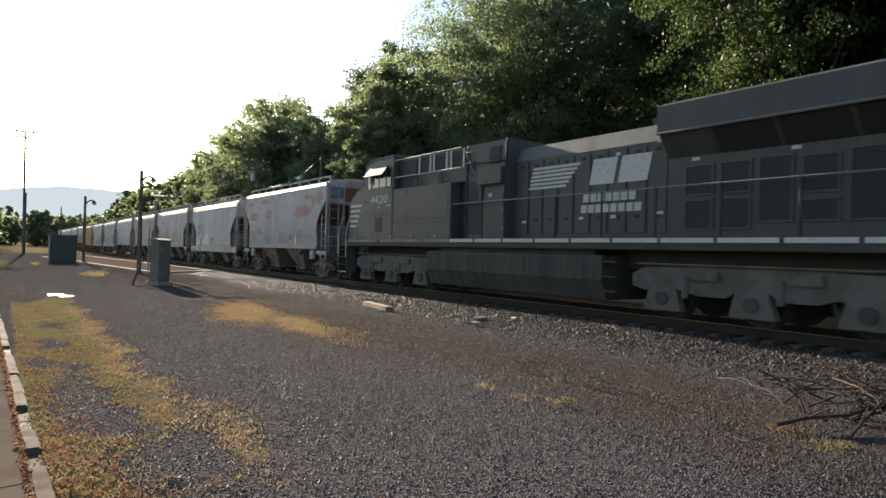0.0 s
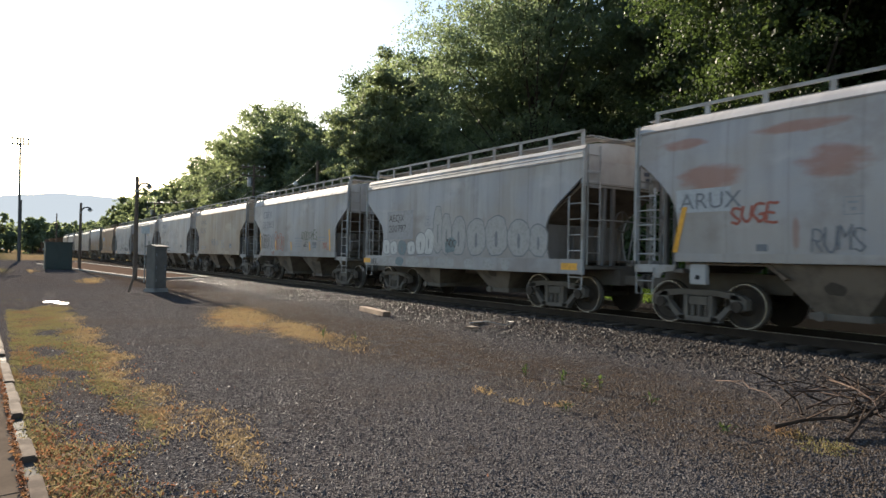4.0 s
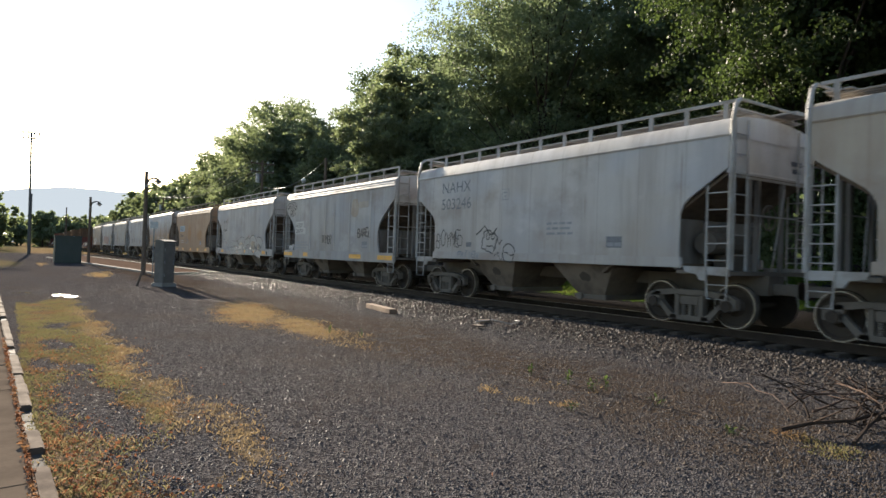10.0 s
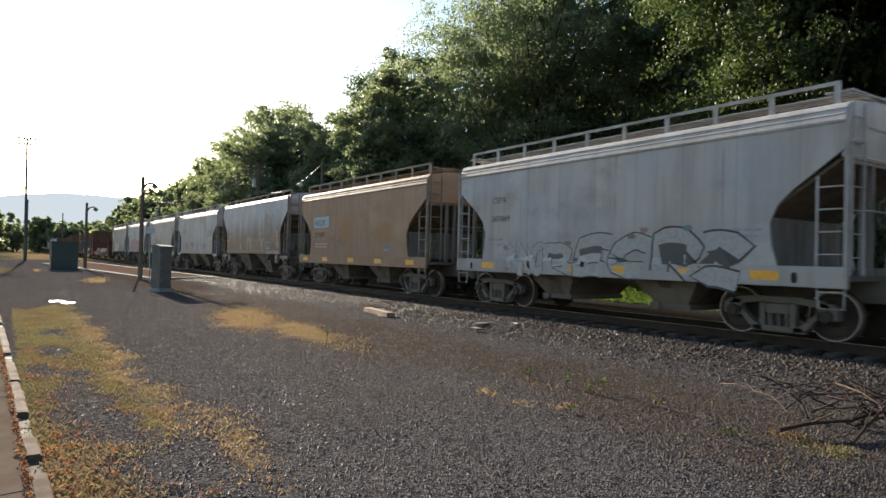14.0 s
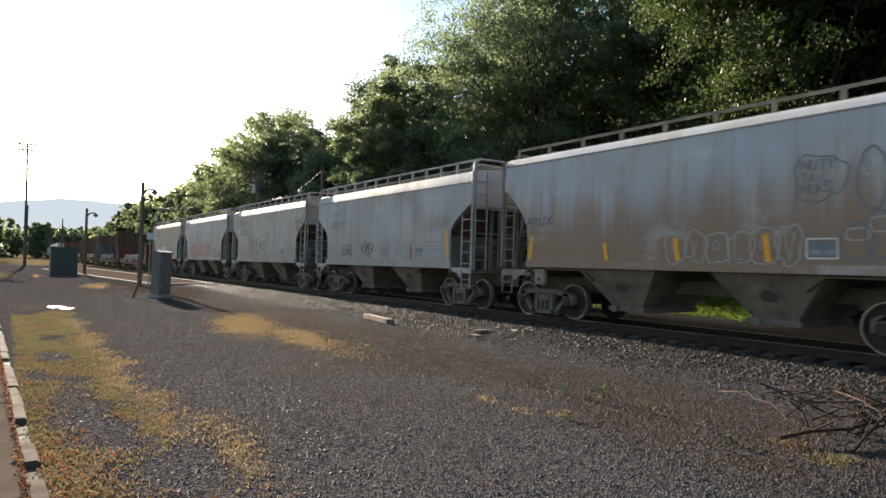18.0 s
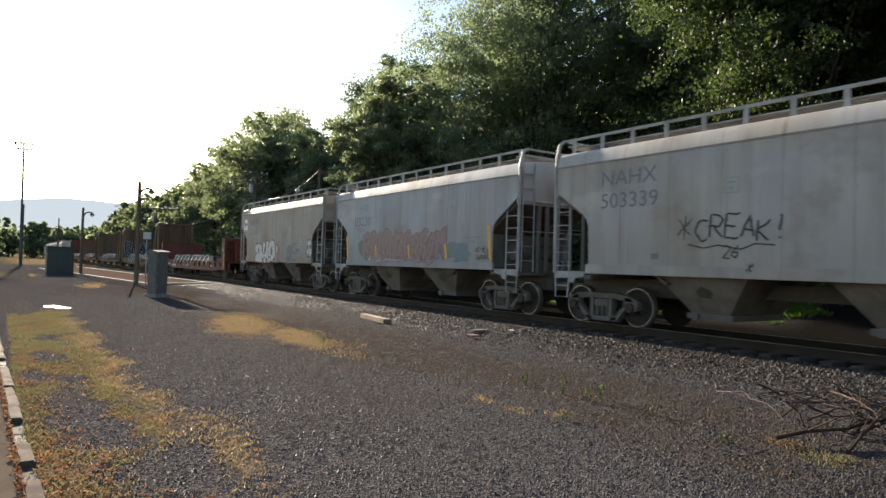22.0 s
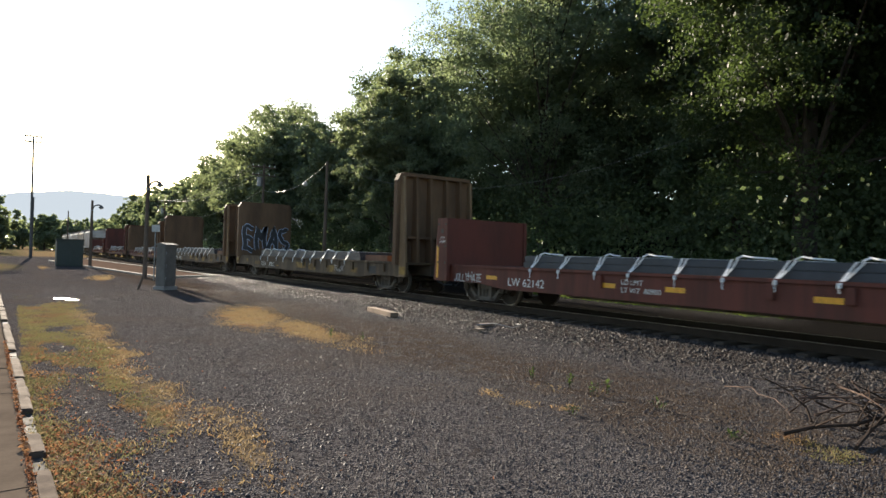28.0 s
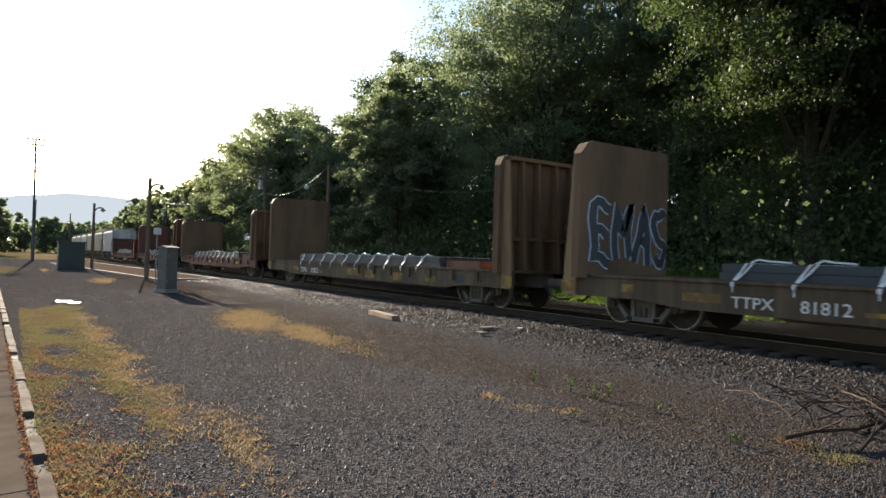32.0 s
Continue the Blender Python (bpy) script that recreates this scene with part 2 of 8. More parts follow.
def leaf_material(name, colour, other, through_colour, gloss=0.5, shine=0.4):
    m, nt, b = nodes_of(name)
    geo = nt.nodes.new("ShaderNodeNewGeometry")
    tc = nt.nodes.new("ShaderNodeTexCoord")
    blot = noise_node(nt, tc.outputs["Object"], 0.35, 3.0, 0.5)
    c = mix(nt, geo.outputs["Random Per Island"], colour, other)
    c = mix(nt, ramp(nt, blot, 0.35, 0.7), c, tuple(v * 0.7 for v in colour))
    nt.links.new(c, b.inputs["Base Color"])
    b.inputs["Roughness"].default_value = gloss
    b.inputs["Specular IOR Level"].default_value = shine
    tr = nt.nodes.new("ShaderNodeBsdfTranslucent")
    nt.links.new(mix(nt, geo.outputs["Random Per Island"], through_colour, tuple(v * 0.6 for v in through_colour)), tr.inputs["Color"])
    mx = nt.nodes.new("ShaderNodeMixShader")
    mx.inputs["Fac"].default_value = 0.45
    nt.links.new(b.outputs["BSDF"], mx.inputs[1])
    nt.links.new(tr.outputs["BSDF"], mx.inputs[2])
    nt.links.new(mx.outputs["Shader"], nt.nodes["Material Output"].inputs["Surface"])
    return m


RUST = (0.16, 0.075, 0.035)
M_STEEL_DARK = surface("grimy_truck_steel", (0.135, 0.115, 0.098), (0.19, 0.165, 0.14), 0.75, 0.0, 2.0, 40.0)
M_WHEEL = surface("rolled_wheel_steel", (0.06, 0.045, 0.034), (0.04, 0.032, 0.027), 0.7, 0.0, 2.0, 30.0)
M_TREAD = plain("polished_tread_steel", (0.4, 0.37, 0.34), 0.38, 0.85)
M_RAIL = surface("rusty_rail_steel", (0.042, 0.029, 0.021), (0.03, 0.022, 0.017), 0.7, 0.2, 3.0, 30.0)
M_RAILHEAD = plain("polished_rail_head", (0.55, 0.5, 0.45), 0.28, 0.95)
M_TIE = surface("creosoted_wood", (0.06, 0.045, 0.034), (0.1, 0.08, 0.062), 0.85, 0.0, 2.5, 25.0, relief=0.006)
M_BLACK = plain("black_lettering_paint", (0.02, 0.02, 0.022), 0.6)
M_GREY_LETTER = plain("faded_grey_lettering", (0.17, 0.18, 0.2), 0.6)
M_WHITE = plain("white_marking_paint", (0.72, 0.72, 0.7), 0.5)
M_YELLOW = plain("yellow_reflective_tape", (0.75, 0.36, 0.03), 0.4)
M_WOOD = surface("grey_weathered_wood", (0.2, 0.15, 0.11), (0.11, 0.085, 0.065), 0.85, 0.0, 1.5, 30.0, relief=0.004)
M_BARK = surface("tree_bark", (0.05, 0.04, 0.032), (0.085, 0.07, 0.057), 0.9, 0.0, 3.0, 22.0, relief=0.02)

# ---------------------------------------------------------------- ground, road bed, track
def smooth(a, b, x):
    t = np.clip((x - a) / (b - a), 0, 1)
    return t * t * (3 - 2 * t)


def ground_z(x, y):
    x, y = np.asarray(x, float), np.asarray(y, float)
    z = 0.012 * np.sin(x * 1.3 + 0.4 * y) * np.sin(y * 0.55) * smooth(0.8, 2.0, x)
    z = z + 0.09 * smooth(8.6, 10.6, x) * (1 - smooth(14.4, 15.6, x)) - 0.06 * smooth(10.85, 11.3, x) * (1 - smooth(13.8, 14.2, x))
    z = z + smooth(17.0, 24.0, x) * 1.7 + smooth(24.0, 60.0, x) * 5.0 * (1 - smooth(150, 300, y))
    return z


# patches of grass in the gravel: centre, half sizes, turn, strength
PATCHES = [
    (4.75, 14.0, 0.75, 2.6, -14, 1.0), (4.95, 11.2, 0.6, 2.2, -8, 0.9), (4.85, 8.9, 0.4, 1.1, -10, 0.5), (5.3, 9.4, 0.25, 0.7, 0, 0.5),
    (3.7, 33.5, 0.6, 3.5, -8, 0.4), (5.6, 4.6, 0.5, 1.0, 30, 0.2), (5.68, 1.9, 0.25, 0.45, -20, 0.5), (-1.5, 52.0, 3.0, 14.0, 0, 0.8), (0.2, 30.0, 0.7, 8.0, 0, 0.5), (4.62, 4.9, 0.12, 0.22, 0, 0.75), (4.62, 4.33, 0.14, 0.2, 20, 0.75), (4.83, 3.97, 0.18, 0.15, 0, 0.8), (1.66, 4.7, 0.24, 0.75, -8, 0.75), (1.55, 5.75, 0.3, 0.8, 6, 0.7), (1.42, 3.7, 0.1, 0.14, 0, 0.6), (1.2, 3.95, 0.09, 0.12, 0, 0.6),
]
# bare gravel inside the grass strip along the curb
BARE = [(0.8, 8.5, 0.16, 0.3), (0.7, 6.7, 0.25, 1.15), (0.62, 10.6, 0.18, 0.6), (0.4, 9.0, 0.12, 0.4), (1.15, 4.5, 0.42, 0.55), (1.35, 3.3, 0.5, 0.5), (0.86, 5.7, 0.16, 0.4), (0.75, 13.0, 0.2, 0.5)]


def oval(x, y, cx, cy, a, b, turn=0):
    k = radians(turn)
    u = (x - cx) * math.cos(k) + (y - cy) * math.sin(k)
    v = -(x - cx) * math.sin(k) + (y - cy) * math.cos(k)
    return np.clip(1.55 - np.hypot(u / a, v / b) * 1.05, 0, 1)


def grass_mask(x, y):
    wob = 0.1 * np.sin(y * 2.1) + 0.07 * np.sin(y * 5.3 + 1) + 0.04 * np.sin(y * 11 + x * 3)
    m = (0.8 + 0.12 * np.sin(x * 6.3 + 2 * np.sin(y * 1.9)) * np.sin(y * 2.7)) * smooth(0.1, 0.22, x) * (1 - smooth(1.3 + wob, 1.75 + wob, x)) * smooth(2.6, 4.4, y + 0.4 * x) * (1 - smooth(18.0, 19.6, y + 0.6 * np.sin(x * 4)))
    for cx, cy, a, b in BARE:
        m = m * (1 - 0.97 * oval(x + 0.06 * np.sin(y * 7), y + 0.1 * np.sin(x * 8), cx, cy, a, b))
    for cx, cy, a, b, turn, s in PATCHES:
        m = np.maximum(m, s * oval(x + 0.07 * np.sin(y * 3.1) + 0.05 * np.sin(y * 8), y, cx, cy, a, b, turn))
    # Lawn only where sunlight reaches it; the verge around carries painted shade.
    return np.maximum(m, smooth(17.6, 18.1, x) * smooth(5.8, 7.4, y + 0.5 * np.sin(x * 3)) * (1 - smooth(17.0, 20.0, y)))


def dry_mask(x, y):
    """Where the grass is burnt to straw: the strip's outer edge and the island in the gravel."""
    return np.maximum(smooth(0.95, 1.4, x + 0.12 * np.sin(y * 1.7)), 0.5 * (1 - smooth(5, 8, y))) * (1 - smooth(16.4, 16.9, x)) * (1 - smooth(5.2, 5.5, x) * (1 - smooth(2.6, 3.0, y))) * (1 - 0.6 * smooth(14, 17, y) * (1 - smooth(2, 3, x)))


def ground_material():
    m, nt, b = nodes_of("gravel_and_dry_grass")
    tc = nt.nodes.new("ShaderNodeTexCoord")
    co = tc.outputs["Object"]
    at = nt.nodes.new("ShaderNodeAttribute")
    at.attribute_name = "grassy"
    bal = nt.nodes.new("ShaderNodeAttribute")
    bal.attribute_name = "ballast"
    vor = nt.nodes.new("ShaderNodeTexVoronoi")
    vor.inputs["Scale"].default_value = 58.0
    nt.links.new(co, vor.inputs["Vector"])
    vor2 = nt.nodes.new("ShaderNodeTexVoronoi")
    vor2.inputs["Scale"].default_value = 24.0
    nt.links.new(co, vor2.inputs["Vector"])
    sepc = nt.nodes.new("ShaderNodeSeparateColor")
    nt.links.new(vor.outputs["Color"], sepc.inputs["Color"])
    big = noise_node(nt, co, 0.35, 6.0, 0.6)
    mid = noise_node(nt, co, 2.2, 5.0, 0.65)
    c = mix(nt, times(nt, sepc.outputs["Red"], 1.6, "POWER"), (0.032, 0.03, 0.032), (0.15, 0.138, 0.136))
    c = mix(nt, times(nt, ramp(nt, big, 0.46, 0.64), 0.5), c, (0.08, 0.066, 0.057))
    c = mix(nt, times(nt, ramp(nt, mid, 0.55, 0.7), 0.4), c, (0.05, 0.038, 0.03))
    soil = nt.nodes.new("ShaderNodeAttribute")
    soil.attribute_name = "soil"
    c = mix(nt, times(nt, soil.outputs["Fac"], times(nt, ramp(nt, mid, 0.3, 0.55), 0.8)), c, (0.066, 0.048, 0.034))
    sep2 = nt.nodes.new("ShaderNodeSeparateColor")
    nt.links.new(vor2.outputs["Color"], sep2.inputs["Color"])
    c2 = mix(nt, sep2.outputs["Green"], (0.018, 0.016, 0.015), (0.1, 0.085, 0.076))
    c = mix(nt, bal.outputs["Fac"], c, c2)
    # Shade beyond the track, put into the ground as a near-black colour.
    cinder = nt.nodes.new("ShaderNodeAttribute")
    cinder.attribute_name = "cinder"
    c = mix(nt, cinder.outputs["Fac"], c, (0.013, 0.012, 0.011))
    fine = noise_node(nt, co, 14.0, 4.0, 0.7)
    cover = times(nt, at.outputs["Fac"], times(nt, times(nt, mid, 0.9), times(nt, fine, 0.6), "ADD"))
    cover = ramp(nt, cover, 0.38, 0.72)
    dry = nt.nodes.new("ShaderNodeAttribute")
    dry.attribute_name = "dry"
    straw = mix(nt, ramp(nt, mid, 0.4, 0.6), (0.16, 0.115, 0.065), (0.14, 0.13, 0.055))
    straw = mix(nt, dry.outputs["Fac"], straw, mix(nt, ramp(nt, mid, 0.4, 0.65), (0.28, 0.2, 0.105), (0.22, 0.155, 0.08)))
    straw = mix(nt, ramp(nt, noise_node(nt, co, 1.3, 4.0), 0.55, 0.7), straw, (0.24, 0.125, 0.06))
    # Verge grass, its colour darkened for the trees' shade.
    wild = nt.nodes.new("ShaderNodeAttribute")
    wild.attribute_name = "verge"
    straw = mix(nt, wild.outputs["Fac"], straw, (0.05, 0.075, 0.022))
    c = mix(nt, cover, c, straw)
    nt.links.new(c, b.inputs["Base Color"])
    b.inputs["Roughness"].default_value = 0.95
    b.inputs["Specular IOR Level"].default_value = 0.0
    h = times(nt, vor.outputs["Distance"], times(nt, vor2.outputs["Distance"], times(nt, bal.outputs["Fac"], 2.5)), "ADD")
    bump(nt, b, h, 0.9, 0.03)
    return m


def build_ground():
    xs = np.unique(np.concatenate([np.linspace(-2600, -60, 24), np.linspace(-60, -4, 20), np.arange(-4, 0.2, 0.5), np.arange(0.2, 16.5, 0.16), np.linspace(17, 60, 24), np.linspace(60, 2600, 24)]))
    ys = np.unique(np.concatenate([np.linspace(-300, -8, 14), np.arange(-8, 30, 0.2), np.arange(30, 80, 1.0), np.linspace(80, 300, 30), np.linspace(300, 4200, 24)]))
    X, Y = np.meshgrid(xs, ys, indexing="ij")
    Z = ground_z(X, Y)
    n, k = len(xs), len(ys)
    idx = np.arange(n * k).reshape(n, k)
    faces = np.stack([idx[:-1, :-1], idx[1:, :-1], idx[1:, 1:], idx[:-1, 1:]], -1).reshape(-1, 4)
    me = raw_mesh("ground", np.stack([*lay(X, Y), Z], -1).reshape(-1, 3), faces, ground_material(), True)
    far = np.maximum(smooth(70, 110, Y), smooth(4, 12, -X))
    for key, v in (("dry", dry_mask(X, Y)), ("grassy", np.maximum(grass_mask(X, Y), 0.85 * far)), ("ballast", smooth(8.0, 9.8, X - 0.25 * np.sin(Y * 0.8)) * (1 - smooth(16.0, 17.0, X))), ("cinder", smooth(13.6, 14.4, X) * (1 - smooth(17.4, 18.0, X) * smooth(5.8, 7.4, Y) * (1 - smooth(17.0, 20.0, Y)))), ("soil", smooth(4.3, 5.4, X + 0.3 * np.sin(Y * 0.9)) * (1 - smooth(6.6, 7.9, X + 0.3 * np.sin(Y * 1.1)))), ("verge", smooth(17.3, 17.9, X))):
        me.attributes.new(key, "FLOAT", "POINT").data.foreach_set("value", v.reshape(-1).astype(np.float32))
    return tagged(new("ground", me), "grey gravel car park with dry grass patches beside the track", "ground", kind="structure")


build_ground()


def stones(name, n, x0, x1, y0, y1, size, material, label, seed, sink=0.25, keep=None):
    """Loose crushed stones, each a squat four-sided lump."""
    rng = np.random.default_rng(seed)
    x, y = rng.uniform(x0, x1, n), y0 + (y1 - y0) * rng.uniform(0, 1, n) ** 2.2
    if keep is not None:
        ok = keep(x, y, rng)
        x, y = x[ok], y[ok]
        n = len(x)
    s = size * (0.55 + 1.3 * rng.uniform(0, 1, n) ** 3)
    base = np.array([(1, 0, 0), (0, 1, 0), (-1, 0, 0), (0, -1, 0), (0, 0, 0.8)], float)
    base[:4, 2] = -0.35
    v = base[None] * (0.7 + 0.6 * rng.uniform(0, 1, (n, 5, 1))) * s[:, None, None] * rng.uniform(0.6, 1.2, (n, 1, 3))
    a = rng.uniform(0, math.tau, n)
    b = rng.uniform(-0.6, 0.6, n)
    vx, vy, vz = v[..., 0], v[..., 1], v[..., 2]
    vx, vz = vx * np.cos(b)[:, None] - vz * np.sin(b)[:, None], vx * np.sin(b)[:, None] + vz * np.cos(b)[:, None]
    vx, vy = vx * np.cos(a)[:, None] - vy * np.sin(a)[:, None], vx * np.sin(a)[:, None] + vy * np.cos(a)[:, None]
    z = ground_z(x, y) + s * (0.5 - sink)
    x, y = lay(x, y)
    P = np.stack([vx + x[:, None], vy + y[:, None], vz + z[:, None]], -1).reshape(-1, 3)
    f = np.array([(0, 1, 4), (1, 2, 4), (2, 3, 4), (3, 0, 4)])
    F = (f[None] + 5 * np.arange(n)[:, None, None]).reshape(-1, 3)
    return tagged(new(name, raw_mesh(name, P, F, material)), label, "gravel", kind="stuff")


def stone_material(name, lo, hi, shine=0.12, rough=0.65):
    m, nt, b = nodes_of(name)
    geo = nt.nodes.new("ShaderNodeNewGeometry")
    tc = nt.nodes.new("ShaderNodeTexCoord")
    g = noise_node(nt, tc.outputs["Object"], 60.0, 3.0)
    c = mix(nt, geo.outputs["Random Per Island"], lo, hi)
    nt.links.new(mix(nt, times(nt, g, 0.4), c, tuple(v * 0.5 for v in lo)), b.inputs["Base Color"])
    b.inputs["Roughness"].default_value = rough
    b.inputs["Specular IOR Level"].default_value = shine
    return m


M_GRAVEL = stone_material("crushed_grey_stone", (0.034, 0.032, 0.034), (0.11, 0.102, 0.101))
M_GRIT = stone_material("brown_dirty_grit", (0.03, 0.024, 0.019), (0.13, 0.102, 0.08))
M_BALLAST = stone_material("crushed_brown_ballast", (0.012, 0.011, 0.01), (0.11, 0.096, 0.086), 0.16, 0.55)
stones("gravel", 130000, 0.4, 8.6, 1.0, 26.0, 0.0088, M_GRAVEL, "loose grey crushed stone on the car park", 1, keep=lambda x, y, r: r.uniform(0, 1, len(x)) > np.maximum(grass_mask(x, y) * 0.85, 0.12 * smooth(4.3, 5.4, x) * (1 - smooth(6.6, 7.9, x)) * (np.sin(x * 3 + y) * np.sin(y * 1.7) > -0.3)))
stones("gravel", 45000, 3.6, 8.4, 0.8, 24.0, 0.0105, M_GRIT, "brown dirty grit between the car park and the ballast", 3, keep=lambda x, y, r: smooth(3.6, 5.0, x) * (1 - 0.6 * smooth(7.0, 8.4, x)) > r.uniform(0, 1, len(x)) * (1 + 2 * grass_mask(x, y)))
stones("ballast", 105000, 7.4, 13.9, -2.0, 38.0, 0.022, M_BALLAST, "brown-grey crushed stone ballast along the track", 2, keep=lambda x, y, r: (smooth(7.4, 9.4, x) * (1 - 0.75 * smooth(10.9, 11.3, x)) > r.uniform(0, 1, len(x))))


def build_track():
    bed = tagged(new("track"), "single railway track of rusty rails on dark wooden ties", "track", kind="structure")
    bed.location = (TRACK, 0, 0)
    for side in (-1, 1):
        bm = bmesh.new()
        x = side * 0.7525
        box(bm, x - 0.07, x + 0.07, -260, 420, RAIL - 0.17, RAIL - 0.15)
        box(bm, x - 0.012, x + 0.012, -260, 420, RAIL - 0.15, RAIL - 0.04)
        box(bm, x - 0.036, x + 0.036, -260, 420, RAIL - 0.04, RAIL - 0.004)
        rail = part("rail", bm, M_RAIL, bed)
        bm = bmesh.new()
        box(bm, x - 0.028, x + 0.028, -260, 420, RAIL - 0.004, RAIL)
        part("rail_head", bm, M_RAILHEAD, rail, "bright worn running surface")
    rng = random.Random(5)
    tie = [shared("tie/%d" % k, lambda bm: box(bm, -1.3, 1.3, -0.115, 0.115, -0.09, 0.09, 0.012)) for k in range(1)][0]
    y = -4.0
    while y < 90:
        o = part("tie", tie, M_TIE, bed, at=(rng.uniform(-0.05, 0.05), y, RAIL - 0.262 + rng.uniform(-0.01, 0.006)))
        o.rotation_euler = (0, 0, rng.uniform(-0.02, 0.02))
        y += 0.53 + rng.uniform(-0.03, 0.03)


build_track()


def build_curb():
    """Short curb stones, some pale and some dark, that run along the pavement's edge."""
    pale = surface("tan_curb_stone", (0.135, 0.098, 0.074), (0.082, 0.062, 0.05), 0.9, 0.0, 5.0, 60.0, shine=0.05, relief=0.006)
    dark = surface("sunken_dark_curb_stone", (0.05, 0.047, 0.045), (0.075, 0.068, 0.062), 0.85, 0.0, 3.0, 45.0, shine=0.12)
    curb = tagged(new("curb"), "worn row of tan curb stones, a few dark and sunken", "curb", kind="structure")
    rng = random.Random(8)
    y, k = -8.0, 0
    low = (6.15, 4.85, 10.2, 14.5)
    while y < 46:
        ln = rng.choice((0.55, 0.7, 0.85))
        sunk = next((q for q in low if y <= q < y + ln), None)
        ln = 0.42 if sunk else ln
        x = CURB_X + CURB_SLOPE * y
        key = shared("stone/%.2f" % ln, lambda bm: box(bm, -0.055, 0.055, 0.005, ln * LONG - 0.005, -0.12, 0.055, 0.012))
        s = part("stone", key, dark if sunk else pale, curb, at=(*lay(x - 0.09 + rng.uniform(-0.006, 0.006), y), -0.045 if sunk else rng.uniform(-0.012, 0.008)))
        s.rotation_euler = (rng.uniform(-0.006, 0.006), rng.uniform(-0.03, 0.03), 0.028 + rng.uniform(-0.008, 0.008))
        y += ln
    # the pavement behind it: slabs of old asphalt with cracks
    m = surface("old_concrete_paving", (0.17, 0.135, 0.105), (0.11, 0.088, 0.07), 0.9, 0.0, 1.6, 40.0, relief=0.005, shine=0.0)
    walkway = tagged(new("pavement"), "old tan concrete pavement with cracked joints", "pavement", kind="structure")
    y = -9.0
    while y < 46:
        ln = 1.5
        x1 = CURB_X + CURB_SLOPE * y - 0.16
        bm = bmesh.new()
        vs = [(-3.4, y + 0.008), (x1, y + 0.008), (x1 + CURB_SLOPE * ln, y + ln - 0.008), (-3.4, y + ln - 0.008)]
        lo = [bm.verts.new((*lay(a, b), -0.08)) for a, b in vs]
        hi = [bm.verts.new((*lay(a, b), 0.03 + 0.006 * math.sin(y * 3))) for a, b in vs]
        bm.faces.new(hi)
        for q in range(4):
            bm.faces.new((lo[q], lo[(q + 1) % 4], hi[(q + 1) % 4], hi[q]))
        part("slab", bm, m, walkway)
        y += ln


build_curb()

# ---------------------------------------------------------------- the train
TRAIN = []                      # each vehicle and its place along the track at 6 s
WHEELSETS = []


def wheelset_mesh(r):
    def build(bm):
        for s in (-1, 1):
            lathe(bm, [(s * 0.68, 0.1), (s * 0.68, r + 0.025), (s * 0.71, r + 0.025), (s * 0.72, r), (s * 0.825, r - 0.006), (s * 0.825, r - 0.024), (s * 0.825, r - 0.07), (s * 0.79, r - 0.1), (s * 0.76, 0.2), (s * 0.84, 0.13), (s * 0.84, 0.08)], 30)
        lathe(bm, [(-0.95, 0.07), (0.95, 0.07)], 12)
    me = shared("wheelset/%.3f" % r, build, True)
    if not me.materials:
        me.materials.append(M_WHEEL)
        me.materials.append(M_TREAD)
        for f in me.polygons:      # the worn bright tread and its outer edge
            rr = [math.hypot(me.vertices[i].co.y, me.vertices[i].co.z) for i in f.vertices]
            if min(rr) > r - 0.03 and max(rr) < r + 0.004:
                f.material_index = 1
    return me


def side_frame(bm, s):
    """The cast side frame of a freight truck, with its two windows and the spring opening."""
    x0, x1 = (s * 0.92, s * 1.08)
    for k in (-1, 1):
        prism(bm, [(k * 1.08, 0.4), (k * 1.08, 0.6), (k * 0.95, 0.68), (k * 0.72, 0.68), (k * 0.72, 0.4), (k * 0.86, 0.34)], x0, x1)
        prism(bm, [(k * 0.76, 0.42), (k * 0.78, 0.56), (k * 0.44, 0.24), (k * 0.3, 0.2), (k * 0.3, 0.1), (k * 0.5, 0.14)], x0, x1)
        prism(bm, [(k * 0.34, 0.2), (k * 0.34, 0.66), (k * 0.24, 0.66), (k * 0.24, 0.2)], x0, x1)
    prism(bm, [(-1.0, 0.58), (-0.8, 0.72), (-0.4, 0.76), (0.4, 0.76), (0.8, 0.72), (1.0, 0.58), (0.7, 0.6), (0.4, 0.64), (-0.4, 0.64), (-0.7, 0.6)], x0, x1)
    prism(bm, [(-0.5, 0.1), (0.5, 0.1), (0.46, 0.2), (-0.46, 0.2)], x0, x1)


def spring(bm):
    prof = []
    for k in range(6):
        prof += [(0.05, 0.2 + k * 0.041), (0.066, 0.2 + k * 0.041 + 0.008), (0.066, 0.2 + k * 0.041 + 0.02), (0.05, 0.2 + k * 0.041 + 0.028)]
    rings = [[bm.verts.new((r * math.cos(q * math.tau / 7), r * math.sin(q * math.tau / 7), z)) for q in range(7)] for r, z in prof]
    for p, q in zip(rings, rings[1:]):
        for k in range(7):
            bm.faces.new((p[k], q[k], q[(k + 1) % 7], p[(k + 1) % 7]))


